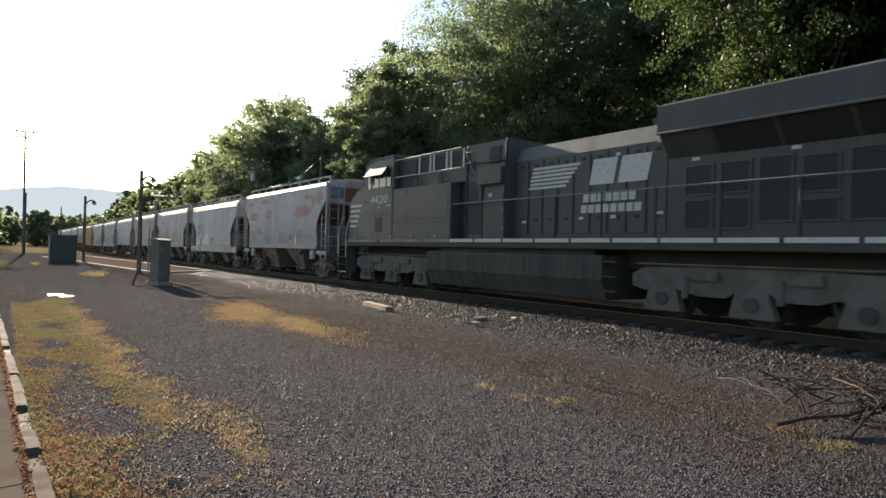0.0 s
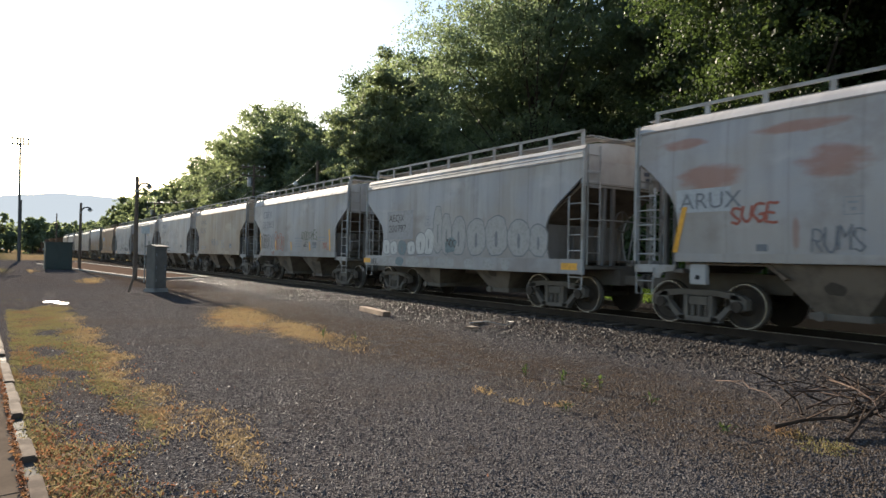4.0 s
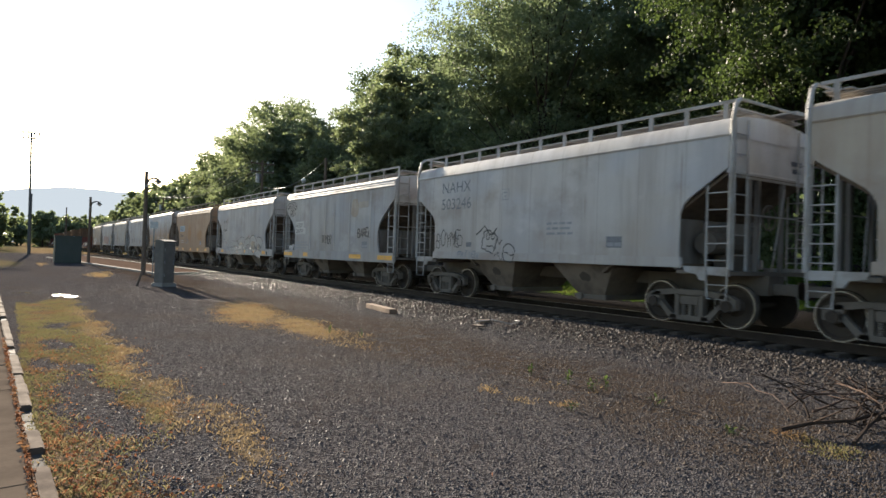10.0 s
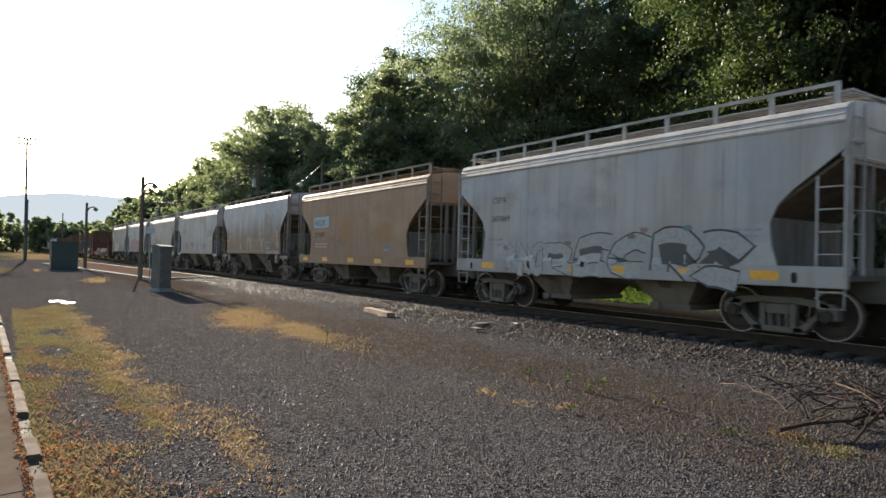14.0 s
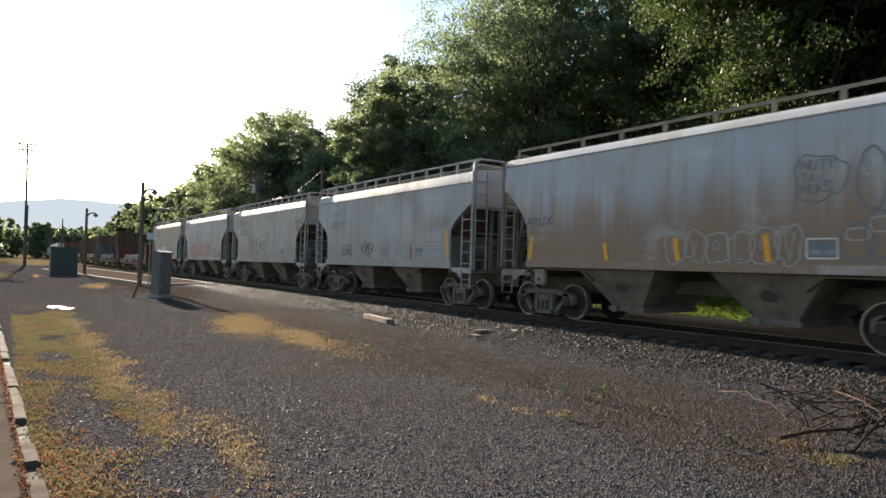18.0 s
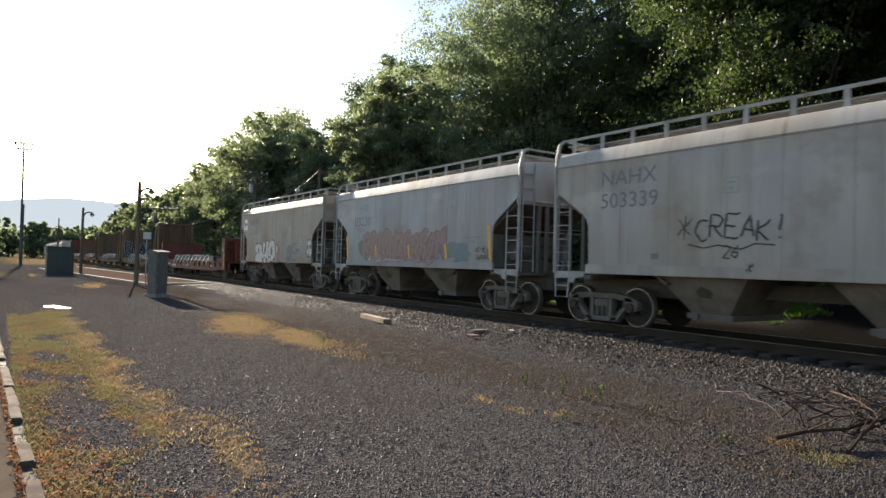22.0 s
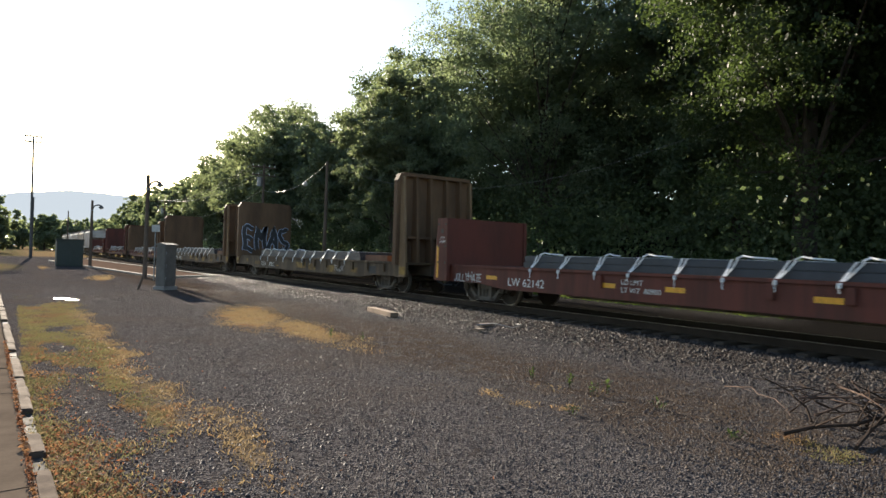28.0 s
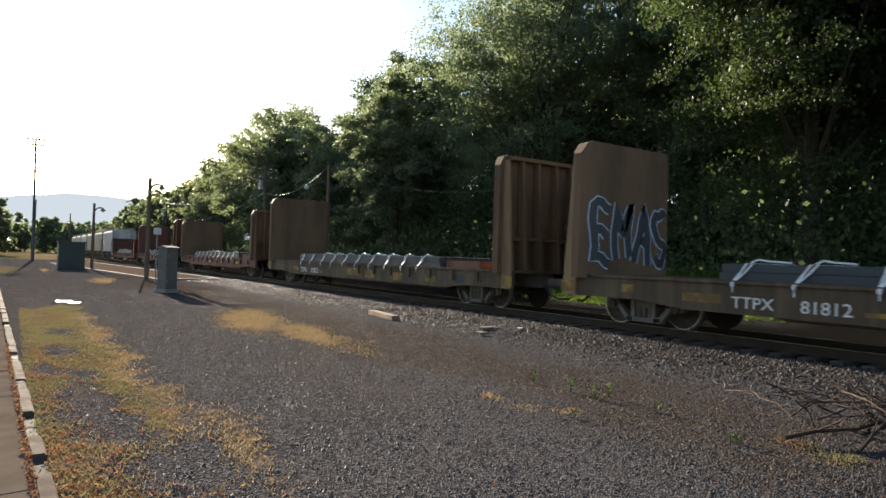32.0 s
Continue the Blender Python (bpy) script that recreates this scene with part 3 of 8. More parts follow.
def truck(parent, y, r=0.457, base=1.778):
    t = part("truck", shared("truck", lambda bm: box(bm, -0.9, 0.9, -0.2, 0.2, 0.42, 0.68, 0.02)), M_STEEL_DARK, parent, at=(0, y, 0))
    for s in (-1, 1):
        part("side_frame", shared("side_frame/%d" % s, lambda bm: side_frame(bm, s)), M_STEEL_DARK, t)
        part("bolster_end", shared("bolster_end/%d" % s, lambda bm: box(bm, min(s * 0.93, s * 1.07), max(s * 0.93, s * 1.07), -0.23, 0.23, 0.44, 0.62, 0.015)), M_STEEL_DARK, t)
        if s < 0:
            for q in (-0.16, 0.0, 0.16):
                part("spring", shared("spring", spring), M_STEEL_DARK, t, at=(s * 1.0, q, 0))
        for k in (-1, 1):
            part("bearing_cap", shared("bearing_cap", lambda bm: disc(bm, -0.06, 0.06, 0, 0, 0.11, 16)), M_WHEEL, t, at=(s * 1.08, k * base / 2, 0.457))
    for k in (-1, 1):
        w = part("wheelset", wheelset_mesh(r), M_WHEEL, t, at=(0, k * base / 2, r))
        WHEELSETS.append((w, k * base / 2, r))
    return t


def ladder(bm, x, y0, y1, z0, z1, rungs, r=0.016):
    for y in (y0, y1):
        tube(bm, (x, y, z0), (x, y, z1), r * 1.4)
    for k in range(rungs):
        z = z0 + (z1 - z0) * (k + 0.5) / rungs
        tube(bm, (x, y0, z), (x, y1, z), r)


# half width of a wagon side at a height: upright, a little full in the middle, drawn in to the roof
def side_x(z, kind):
    if kind == "round":
        return 1.47 + 0.07 * math.sin(math.pi * min(1, max(0, (z - 1.3) / 3.0)))
    return 1.5 + 0.02 * math.sin(math.pi * min(1, max(0, (z - 1.1) / 3.0)))


SIDES = {
    # eave, crease, low corner of the upper sheet, inner end and height of the cut, foot of the sheet
    "flat": dict(half=5.28, eave=4.2, crease=3.86, low=3.22, inner=1.02, cut=2.5, foot=1.24, sill=(1.22, 1.44), deep=False, truck=4.21),
    "deep": dict(half=5.08, eave=4.14, crease=3.8, low=3.3, inner=1.12, cut=2.2, foot=1.3, sill=(0.97, 1.34), deep=True, truck=3.8),
    "round": dict(half=5.27, eave=4.32, crease=4.12, low=3.5, inner=1.0, cut=2.5, foot=1.5, sill=(1.33, 1.5), deep=False, truck=4.1),
}


CUTS = {
    # the edge of the side sheet below its corner: distance in from the end, height
    "flat": ((0.06, 3.22), (0.86, 2.64), (0.97, 2.5), (1.03, 2.32), (1.04, 1.24)),
    "deep": ((0.06, 3.34), (0.86, 2.68), (1.1, 2.42), (1.22, 2.1), (1.19, 1.7), (1.08, 1.3)),
    "round": ((0.06, 3.5), (0.36, 3.24), (0.62, 2.97), (0.83, 2.7), (0.96, 2.4), (1.0, 2.0), (0.94, 1.5)),
}


def side_outline(kind):
    d = SIDES[kind]
    return [(d["half"] - 0.05, d["crease"])] + [(d["half"] - a, z) for a, z in CUTS[kind]]


def hopper_side(bm, kind, s):
    """One side sheet, built in strips so that it follows the bulge."""
    o = side_outline(kind)
    zs = sorted({round(z, 3) for _, z in o} | {SIDES[kind]["crease"] - 0.25 * k for k in range(11) if SIDES[kind]["crease"] - 0.25 * k > SIDES[kind]["foot"]})
    def half_at(z):
        for (y0, z0), (y1, z1) in zip(o, o[1:]):
            if z1 <= z <= z0 and z0 > z1:
                return y0 + (y1 - y0) * (z0 - z) / (z0 - z1)
        return o[-1][0]
    rows = []
    for z in zs:
        h = half_at(z)
        rows.append([bm.verts.new((s * side_x(z, kind), -h + 2 * h * k / 12, z)) for k in range(13)])
    for a, b in zip(rows, rows[1:]):
        for k in range(12):
            bm.faces.new((a[k], a[k + 1], b[k + 1], b[k]))
    # thickness, folded back at the cut ends
    for k in (0, 12):
        for a, b in zip(rows, rows[1:]):
            q = [bm.verts.new((v.co.x - s * 0.05, v.co.y, v.co.z)) for v in (a[k], b[k])]
            bm.faces.new((a[k], b[k], q[1], q[0]))


def hopper_roof(bm, kind):
    d = SIDES[kind]
    h, e, c = d["half"] - 0.05, d["eave"], d["crease"]
    x = side_x(c, kind)
    prof = [(-x - 0.015, c - 0.02), (-x - 0.03, c + 0.01), (-x + 0.03, e - 0.1), (-x + 0.12, e)] + ([(-1.0, e + 0.09), (-0.5, e + 0.17), (0, e + 0.2)] if kind == "round" else [(-1.0, e + 0.07), (-0.5, e + 0.12), (0, e + 0.13)])
    prof = prof + [(-a, b) for a, b in prof[-2::-1]]
    rings = [[bm.verts.new((a, y, b)) for a, b in prof] for y in (-h, -h + 0.06, h - 0.06, h)]
    for p, q in zip(rings, rings[1:]):
        for k in range(len(prof) - 1):
            bm.faces.new((p[k], p[k + 1], q[k + 1], q[k]))
    bm.faces.new(rings[0][::-1])
    bm.faces.new(rings[-1])


def hopper_end(bm, kind, k):
    """The end bulkhead above the slope sheet."""
    d = SIDES[kind]
    h = d["half"] - 0.07
    box(bm, -1.42, 1.42, min(k * (h - 0.03), k * h), max(k * (h - 0.03), k * h), d["low"] - 0.1, d["crease"])
    # the pressed lip where the sheet turns in under the wagon
    prism(bm, [(k * h, d["low"] - 0.02), (k * (h + 0.012), d["low"] - 0.06), (k * (h - 0.04), d["low"] - 0.16), (k * (h - 0.05), d["low"] - 0.1)], -1.4, 1.4)
    for x in (-1.46, 1.46):
        box(bm, x - 0.04, x + 0.04, min(k * (h - 0.03), k * (h + 0.03)), max(k * (h - 0.03), k * (h + 0.03)), d["low"] - 0.1, d["crease"] + 0.02)


def slope_sheet(bm, kind, k):
    d = SIDES[kind]
    h, low = d["half"] - 0.07, d["low"] - 0.1
    prism(bm, [(k * h, low), (k * (h - 2.9), 1.02), (k * (h - 2.95), 1.06), (k * (h - 0.05), low + 0.04)], -1.42, 1.42)


def bolster_web(bm, kind, k):
    """The upright plate over the truck, from the platform up to the slope sheet, with its flange."""
    d = SIDES[kind]
    h, low = d["half"] - 0.07, d["low"] - 0.1
    y, top = h - d["inner"] - 0.12, low - (d["inner"] + 0.12) * (low - 1.02) / 2.9 - 0.03
    box(bm, -1.4, 1.4, min(k * y, k * (y + 0.03)), max(k * y, k * (y + 0.03)), 1.18, top)
    for x in (-1.36, -0.45, 0.45, 1.36):
        box(bm, x - 0.03, x + 0.03, min(k * (y + 0.03), k * (y + 0.1)), max(k * (y + 0.03), k * (y + 0.1)), 1.18, top - 0.06)


def end_strut(bm, kind, k, x):
    """An upright channel from the end platform to the slope sheet."""
    d = SIDES[kind]
    h, low = d["half"] - 0.07, d["low"] - 0.1
    box(bm, x - 0.05, x + 0.05, min(k * (h - 0.12), k * (h - 0.04)), max(k * (h - 0.12), k * (h - 0.04)), 1.18, low + 0.02, 0.008)


def end_rail(bm, kind, k):
    """The grab rail across the end, with its two brackets, and a diagonal brake pipe."""
    h = SIDES[kind]["half"]
    tube(bm, (-0.95, k * h, 2.32), (0.95, k * h, 2.32), 0.016)
    tube(bm, (0.3, k * (h - 0.15), 1.2), (0.62, k * (h - 0.1), 2.95), 0.02)


def hopper_bay(bm, k):
    """A discharge funnel, tapering down to its outlet."""
    top, bot = 1.32, 0.42
    hi = [(-1.42, -1.0), (1.42, -1.0), (1.42, 1.02), (-1.42, 1.02)]
    lo = [(-0.95, -0.36), (0.95, -0.36), (0.95, 0.36), (-0.95, 0.36)]
    a = [bm.verts.new((x, k * y, top)) for x, y in hi]
    b = [bm.verts.new((x, k * y, bot)) for x, y in lo]
    for q in range(4):
        bm.faces.new((a[q], a[(q + 1) % 4], b[(q + 1) % 4], b[q]))
    bm.faces.new(a[::-1])
    bm.faces.new(b)


def hand_hole(bm, s):
    """An oval opening in the funnel's sloping side."""
    d, n = Vector((-0.47 * s, 0, -0.9)).normalized(), Vector((0.9 * s, 0, -0.47)).normalized()
    c = Vector((s * 1.2, 0, 0.9)) + n * 0.006
    ring = [c + Vector((0, 1, 0)) * (0.17 * math.cos(q * math.tau / 14)) + d * ((0.11 + 0.02 * (q % 3)) * math.sin(q * math.tau / 14)) for q in range(14)]
    bm.faces.new([bm.verts.new(p) for p in ring])
    bm.faces.new([bm.verts.new(p - n * 0.004) for p in ring[::-1]])


def outlet(bm):
    box(bm, -1.0, 1.0, -0.46, 0.5, 0.34, 0.46, 0.015)
    tube(bm, (-1.05, 0.3, 0.4), (1.05, 0.3, 0.4), 0.035, n=8)
    for s in (-1, 1):
        tube(bm, (s * 1.0, 0.3, 0.4), (s * 1.06, 0.3, 0.4), 0.09, n=10)


def coupler(bm, k):
    box(bm, -0.14, 0.14, min(0, k * 0.75), max(0, k * 0.75), 0.72, 0.94, 0.02)
    box(bm, -0.17, 0.2, min(k * 0.55, k * 0.78), max(k * 0.55, k * 0.78), 0.66, 1.0, 0.04)


def hopper_common(w, kind, m_frame):
    d = SIDES[kind]
    h = d["half"]
    z_top = 4.58 if kind != "deep" else 4.54
    for q in range(-3, 4):
        part("roof_hatch", shared("roof_hatch", lambda bm: [box(bm, -0.36, 0.36, -0.45, 0.45, 0, 0.1, 0.03), box(bm, -0.05, 0.05, -0.5, 0.5, 0.1, 0.13)]), m_frame, w, at=(0, q * 1.42, d["eave"] + 0.12))
    if kind == "deep":      # pressed ribs along the upper band
        for s in (-1, 1):
            for q in range(3):
                z = d["crease"] + 0.03 + 0.1 * q
                part("roof_rib", shared("roof_rib/%d%d" % (s, q), lambda bm: tube(bm, (s * (1.52 - 0.022 * q), -h + 0.06, z), (s * (1.52 - 0.022 * q), h - 0.06, z), 0.018, n=6)), m_frame, w)
    # roof walk with its raised rail
    def board(bm, s):
        for q in range(3):
            x = s * (0.62 + 0.17 * q)
            box(bm, min(x, x + s * 0.13), max(x, x + s * 0.13), -h + 0.1, h - 0.1, z_top - 0.2, z_top - 0.17)
    def toprail(bm, s):
        e = h - 0.05 if kind == "flat" else h - 0.26
        box(bm, s * 1.22 - 0.025, s * 1.22 + 0.025, -e, e, z_top - 0.03, z_top + 0.03)
    n_post = 12 if kind == "flat" else 9
    for s in (-1, 1):
        part("roof_walk", shared("roof_walk/%s%d" % (kind, s), lambda bm: board(bm, s)), m_frame, w)
        rail = part("roof_rail", shared("roof_rail/%s%d" % (kind, s), lambda bm: toprail(bm, s)), m_frame, w)
        for q in range(n_post + 1):
            y = -h + 0.3 + (2 * h - 0.6) * q / n_post
            part("rail_post", shared("rail_post/" + kind, lambda bm: box(bm, -0.02, 0.02, -0.045, 0.045, d["eave"] - 0.05 - z_top, -0.03)), m_frame, rail, at=(s * 1.22, y, z_top))
    for k in (-1, 1):
        def crossing(bm, k=k):
            for q in range(3):
                y = h - 0.5 + 0.15 * q
                box(bm, -1.2, 1.2, min(k * y, k * (y + 0.11)), max(k * y, k * (y + 0.11)), z_top - 0.16, z_top - 0.13)
            for q in range(4):
                x = 0.2 + 0.17 * q
                box(bm, x, x + 0.13, min(k * (h - 0.7), k * (h + 0.3)), max(k * (h - 0.7), k * (h + 0.3)), z_top - 0.11, z_top - 0.07)
            box(bm, 0.18, 0.86, min(k * (h + 0.26), k * (h + 0.3)), max(k * (h + 0.26), k * (h + 0.3)), z_top - 0.15, z_top - 0.11)
            if kind == "flat":
                tube(bm, (-1.25, k * h, z_top), (1.25, k * h, z_top), 0.03)
        part("roof_crossing", shared("roof_crossing/%s%d" % (kind, k), crossing), m_frame, w)
        # corner posts that bend in over the roof, end ladders, platform and steps
        for s in (-1, 1):
            def corner(bm, s=s, k=k):
                x = s * 1.5
                if kind == "flat":      # the post bends in to the roof rail
                    pts = [(x, k * h, d["sill"][0]), (x, k * h, d["eave"] - 0.1), (s * 1.4, k * h, z_top - 0.1), (s * 1.25, k * h, z_top)]
                    for a, b in zip(pts, pts[1:]):
                        tube(bm, a, b, 0.042, n=8)
                else:                   # an upright angle that stops at the eave, with a gusset
                    box(bm, x - 0.045, x + 0.045, min(k * (h - 0.05), k * (h + 0.01)), max(k * (h - 0.05), k * (h + 0.01)), d["sill"][0], d["crease"] + 0.15, 0.006)
                    box(bm, min(s * 1.0, s * 1.46), max(s * 1.0, s * 1.46), min(k * (h - 0.01), k * (h + 0.01)), max(k * (h - 0.01), k * (h + 0.01)), d["crease"] - 0.35, d["crease"] - 0.3)
            post = part("corner_post", shared("corner_post/%s%d%d" % (kind, s, k), corner), m_frame, w)
            part("side_ladder", shared("side_ladder/%s%d%d" % (kind, s, k), lambda bm: ladder(bm, s * 1.5, k * (h - 0.03), k * (h - 0.46), d["sill"][0], 2.9, 5)), m_frame, w)
            part("end_ladder", shared("end_ladder/%s%d%d" % (kind, s, k), lambda bm: [tube(bm, (s * x, k * h, 1.2), (s * x, k * h, d["eave"]), 0.02) for x in (0.95, 1.38)] + [tube(bm, (s * 0.95, k * h, 1.5 + 0.4 * q), (s * 1.38, k * h, 1.5 + 0.4 * q), 0.015) for q in range(7)]), m_frame, w)
            def stirrup(bm, s=s, k=k):
                pipe(bm, [(s * 1.5, k * (h - 0.03), 1.2), (s * 1.5, k * (h - 0.05), 0.62), (s * 1.5, k * (h - 0.42), 0.62), (s * 1.5, k * (h - 0.46), 1.2)], 0.018)
                tube(bm, (s * 1.5, k * (h - 0.04), 0.9), (s * 1.5, k * (h - 0.44), 0.9), 0.015)
            part("step", shared("step/%s%d%d" % (kind, s, k), stirrup), m_frame, w)
            def bracket(bm, s=s, k=k):
                prism(bm, [(k * h, 1.08), (k * h, 1.26), (k * (h - 0.95), 1.26), (k * (h - 0.9), 1.14), (k * (h - 0.66), 1.1), (k * (h - 0.58), 0.98), (k * (h - 0.48), 0.98), (k * (h - 0.42), 1.1)], s * 1.46, s * 1.5)
            if kind == "round":
                def pad(bm, s=s, k=k):
                    box(bm, min(s * 1.4, s * 1.52), max(s * 1.4, s * 1.52), k * 3.84 - 0.17, k * 3.84 + 0.17, 0.88, 1.28, 0.015)
                p = part("jacking_pad", shared("jacking_pad/%d%d" % (s, k), pad), m_frame, w)
                part("pad_hole", shared("pad_hole/%d%d" % (s, k), lambda bm: disc(bm, s * 1.515 - 0.008, s * 1.515 + 0.008, k * 3.84, 1.02, 0.05, 12)), M_GRILLE_HOLE, p)
            if kind != "deep":
                part("jacking_bracket", shared("jacking_bracket/%s%d%d" % (kind, s, k), bracket), m_frame, w)
        def platform(bm, k=k):
            box(bm, -1.48, 1.48, min(k * (h - 1.1), k * h), max(k * (h - 1.1), k * h), 1.1, 1.18)
            box(bm, -0.3, 0.3, min(k * (h - 2.6), k * (h + 0.1)), max(k * (h - 2.6), k * (h + 0.1)), 0.7, 1.1)
        part("end_platform", shared("end_platform/%s%d" % (kind, k), platform), M_STEEL_DARK, w)
        part("coupler", shared("coupler/%d" % k, lambda bm: coupler(bm, k)), M_STEEL_DARK, w, at=(0, k * h, 0))
        truck(w, k * d["truck"])
    if kind != "deep":
        part("brake_reservoir", shared("brake_reservoir", lambda bm: [tube(bm, (-0.9, 0, 1.75), (0.6, 0, 1.75), 0.24, n=14), box(bm, -0.35, 0.35, -0.15, 0.15, 1.18, 1.55)]), M_STEEL_DARK, w, at=(0, -h + 0.85, 0))
    part("brake_wheel", shared("brake_wheel", lambda bm: [disc(bm, -0.02, 0.02, 0, 0, 0.06), pipe(bm, [(0, 0.26 * math.cos(q * math.tau / 14), 0.26 * math.sin(q * math.tau / 14)) for q in range(15)], 0.018), pipe(bm, [(0, -0.26, 0), (0, 0.26, 0)], 0.015), pipe(bm, [(0, 0, -0.26), (0, 0, 0.26)], 0.015)]), M_STEEL_DARK, w, at=(-0.1, -h + 0.02, 2.3)).rotation_euler = (0, 0, math.pi / 2)


def hopper(kind, place, m_body, m_frame, label, m_low=None):
    """A two-bay covered hopper wagon, its middle at that place along the track."""
    d = SIDES[kind]
    w = tagged(new("covered_hopper"), label, "hopper wagon", "wagons of the train")
    h = d["half"]
    for s in (-1, 1):
        part("side_sheet", shared("side_sheet/%s%d" % (kind, s), lambda bm: hopper_side(bm, kind, s), True), m_body, w)
        lo, hi = d["sill"]
        e = h if d["deep"] else h - d["inner"] + 0.05
        def sill(bm, s=s, lo=lo, hi=hi, e=e):
            box(bm, min(s * 1.46, s * 1.545), max(s * 1.46, s * 1.545), -e, e, lo, hi, 0.012)
        part("side_sill", shared("side_sill/%s%d" % (kind, s), sill), m_body, w)
    part("roof", shared("roof/" + kind, lambda bm: hopper_roof(bm, kind), True), m_body, w)
    for k in (-1, 1):
        part("end_sheet", shared("end_sheet/%s%d" % (kind, k), lambda bm: hopper_end(bm, kind, k)), m_body, w)
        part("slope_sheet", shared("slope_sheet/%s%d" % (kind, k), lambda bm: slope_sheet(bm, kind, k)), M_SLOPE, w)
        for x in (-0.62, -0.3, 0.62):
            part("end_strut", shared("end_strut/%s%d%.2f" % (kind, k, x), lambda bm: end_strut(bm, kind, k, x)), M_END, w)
        part("end_rail", shared("end_rail/%s%d" % (kind, k), lambda bm: end_rail(bm, kind, k)), m_frame, w)
        for z, ln in ((0.3, 0.42), (0.14, 0.3)):
            part("end_number_bar", shared("end_number_bar/%.2f" % ln, lambda bm: box(bm, -ln / 2, ln / 2, -0.004, 0.004, -0.05, 0.05)), M_STENCIL_DARK, w, at=(1.0, k * (h - 0.062), d["low"] + z))
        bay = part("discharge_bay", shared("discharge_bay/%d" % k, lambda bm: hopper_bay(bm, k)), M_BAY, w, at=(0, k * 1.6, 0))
        for s in (-1, 1):
            part("hand_hole", shared("hand_hole/%d" % s, lambda bm: hand_hole(bm, s)), M_GREASE, bay, "dark greasy inspection hatch")
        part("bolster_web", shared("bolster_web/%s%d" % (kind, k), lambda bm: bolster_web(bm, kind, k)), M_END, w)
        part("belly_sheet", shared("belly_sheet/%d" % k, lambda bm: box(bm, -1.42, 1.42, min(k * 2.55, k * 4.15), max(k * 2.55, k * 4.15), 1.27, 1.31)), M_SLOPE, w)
        part("outlet_gate", shared("outlet_gate", outlet), M_STEEL_DARK, bay)
    part("centre_sill", shared("centre_sill/" + kind, lambda bm: box(bm, -0.16, 0.16, -h + 0.3, h - 0.3, 0.8, 1.1)), M_STEEL_DARK, w)
    hopper_common(w, kind, m_frame)
    TRAIN.append((w, place))
    return w


M_GREASE = plain("greasy_dark_stain", (0.075, 0.062, 0.05), 0.8)
M_GRILLE_HOLE = plain("dark_opening", (0.012, 0.012, 0.012), 0.8)


# ---- writing and spray paint on the side towards the viewer
def text_bm(words, size):
    cu = bpy.data.curves.new("words", "FONT")
    cu.body, cu.size, cu.resolution_u = words, size, 3
    ob = bpy.data.objects.new("words", cu)
    scene.collection.objects.link(ob)
    dg = bpy.context.evaluated_depsgraph_get()
    me = bpy.data.meshes.new_from_object(ob.evaluated_get(dg))
    bpy.data.objects.remove(ob)
    bpy.data.curves.remove(cu)
    bm = bmesh.new()
    bm.from_mesh(me)
    bpy.data.meshes.remove(me)
    return bm


def on_side(bm, y, z, kind, proud=0.006, x=None):
    """Lays a flat drawing (u to the right, v up) on the wagon side, its start at y, z."""
    for v in bm.verts:
        zz = z + v.co.y
        xx = side_x(zz, kind) if x is None else x
        if x is None and zz < SIDES[kind]["sill"][1] + 0.004:
            xx = max(xx, 1.546)      # over the side sill
        xx = -xx - proud
        v.co = Vector((xx, y - v.co.x, zz))


def lettering(w, words, y, z, size, material, kind="flat", x=None, name="lettering", squeeze=1.0):
    bm = text_bm(words, size * 1.38)
    for v in bm.verts:
        v.co.x *= squeeze
    on_side(bm, y, z, kind, 0.008, x)
    return part(name, bm, material, w)


def patch(w, y0, y1, z0, z1, material, kind="flat", name="marking", proud=0.005, x=None, skew=0.0):
    bm = bmesh.new()
    n = max(1, int((z1 - z0) / 0.3))
    for k in range(n):
        a, b = z0 + (z1 - z0) * k / n, z0 + (z1 - z0) * (k + 1) / n
        sa, sb = skew * (a - z0), skew * (b - z0)
        q = [bm.verts.new((u, v, 0)) for u, v in ((sa, a), (y0 - y1 + sa, a), (y0 - y1 + sb, b), (sb, b))]
        bm.faces.new(q)
    on_side(bm, y0, 0, kind, proud, x)
    return part(name, bm, material, w)


def stroke(bm, pts, width):
    """A brush line through (u, v) points, as a flat ribbon with mitred joints."""
    pts = [Vector((a, b)) for a, b in pts]
    left, right = [], []
    for k, p in enumerate(pts):
        d = (pts[min(k + 1, len(pts) - 1)] - pts[max(k - 1, 0)])
        d = d.normalized() if d.length > 1e-6 else Vector((1, 0))
        n = Vector((-d.y, d.x)) * width / 2
        left.append(bm.verts.new((*(p + n), 0)))
        right.append(bm.verts.new((*(p - n), 0)))
    for k in range(len(pts) - 1):
        bm.faces.new((left[k], right[k], right[k + 1], left[k + 1]))


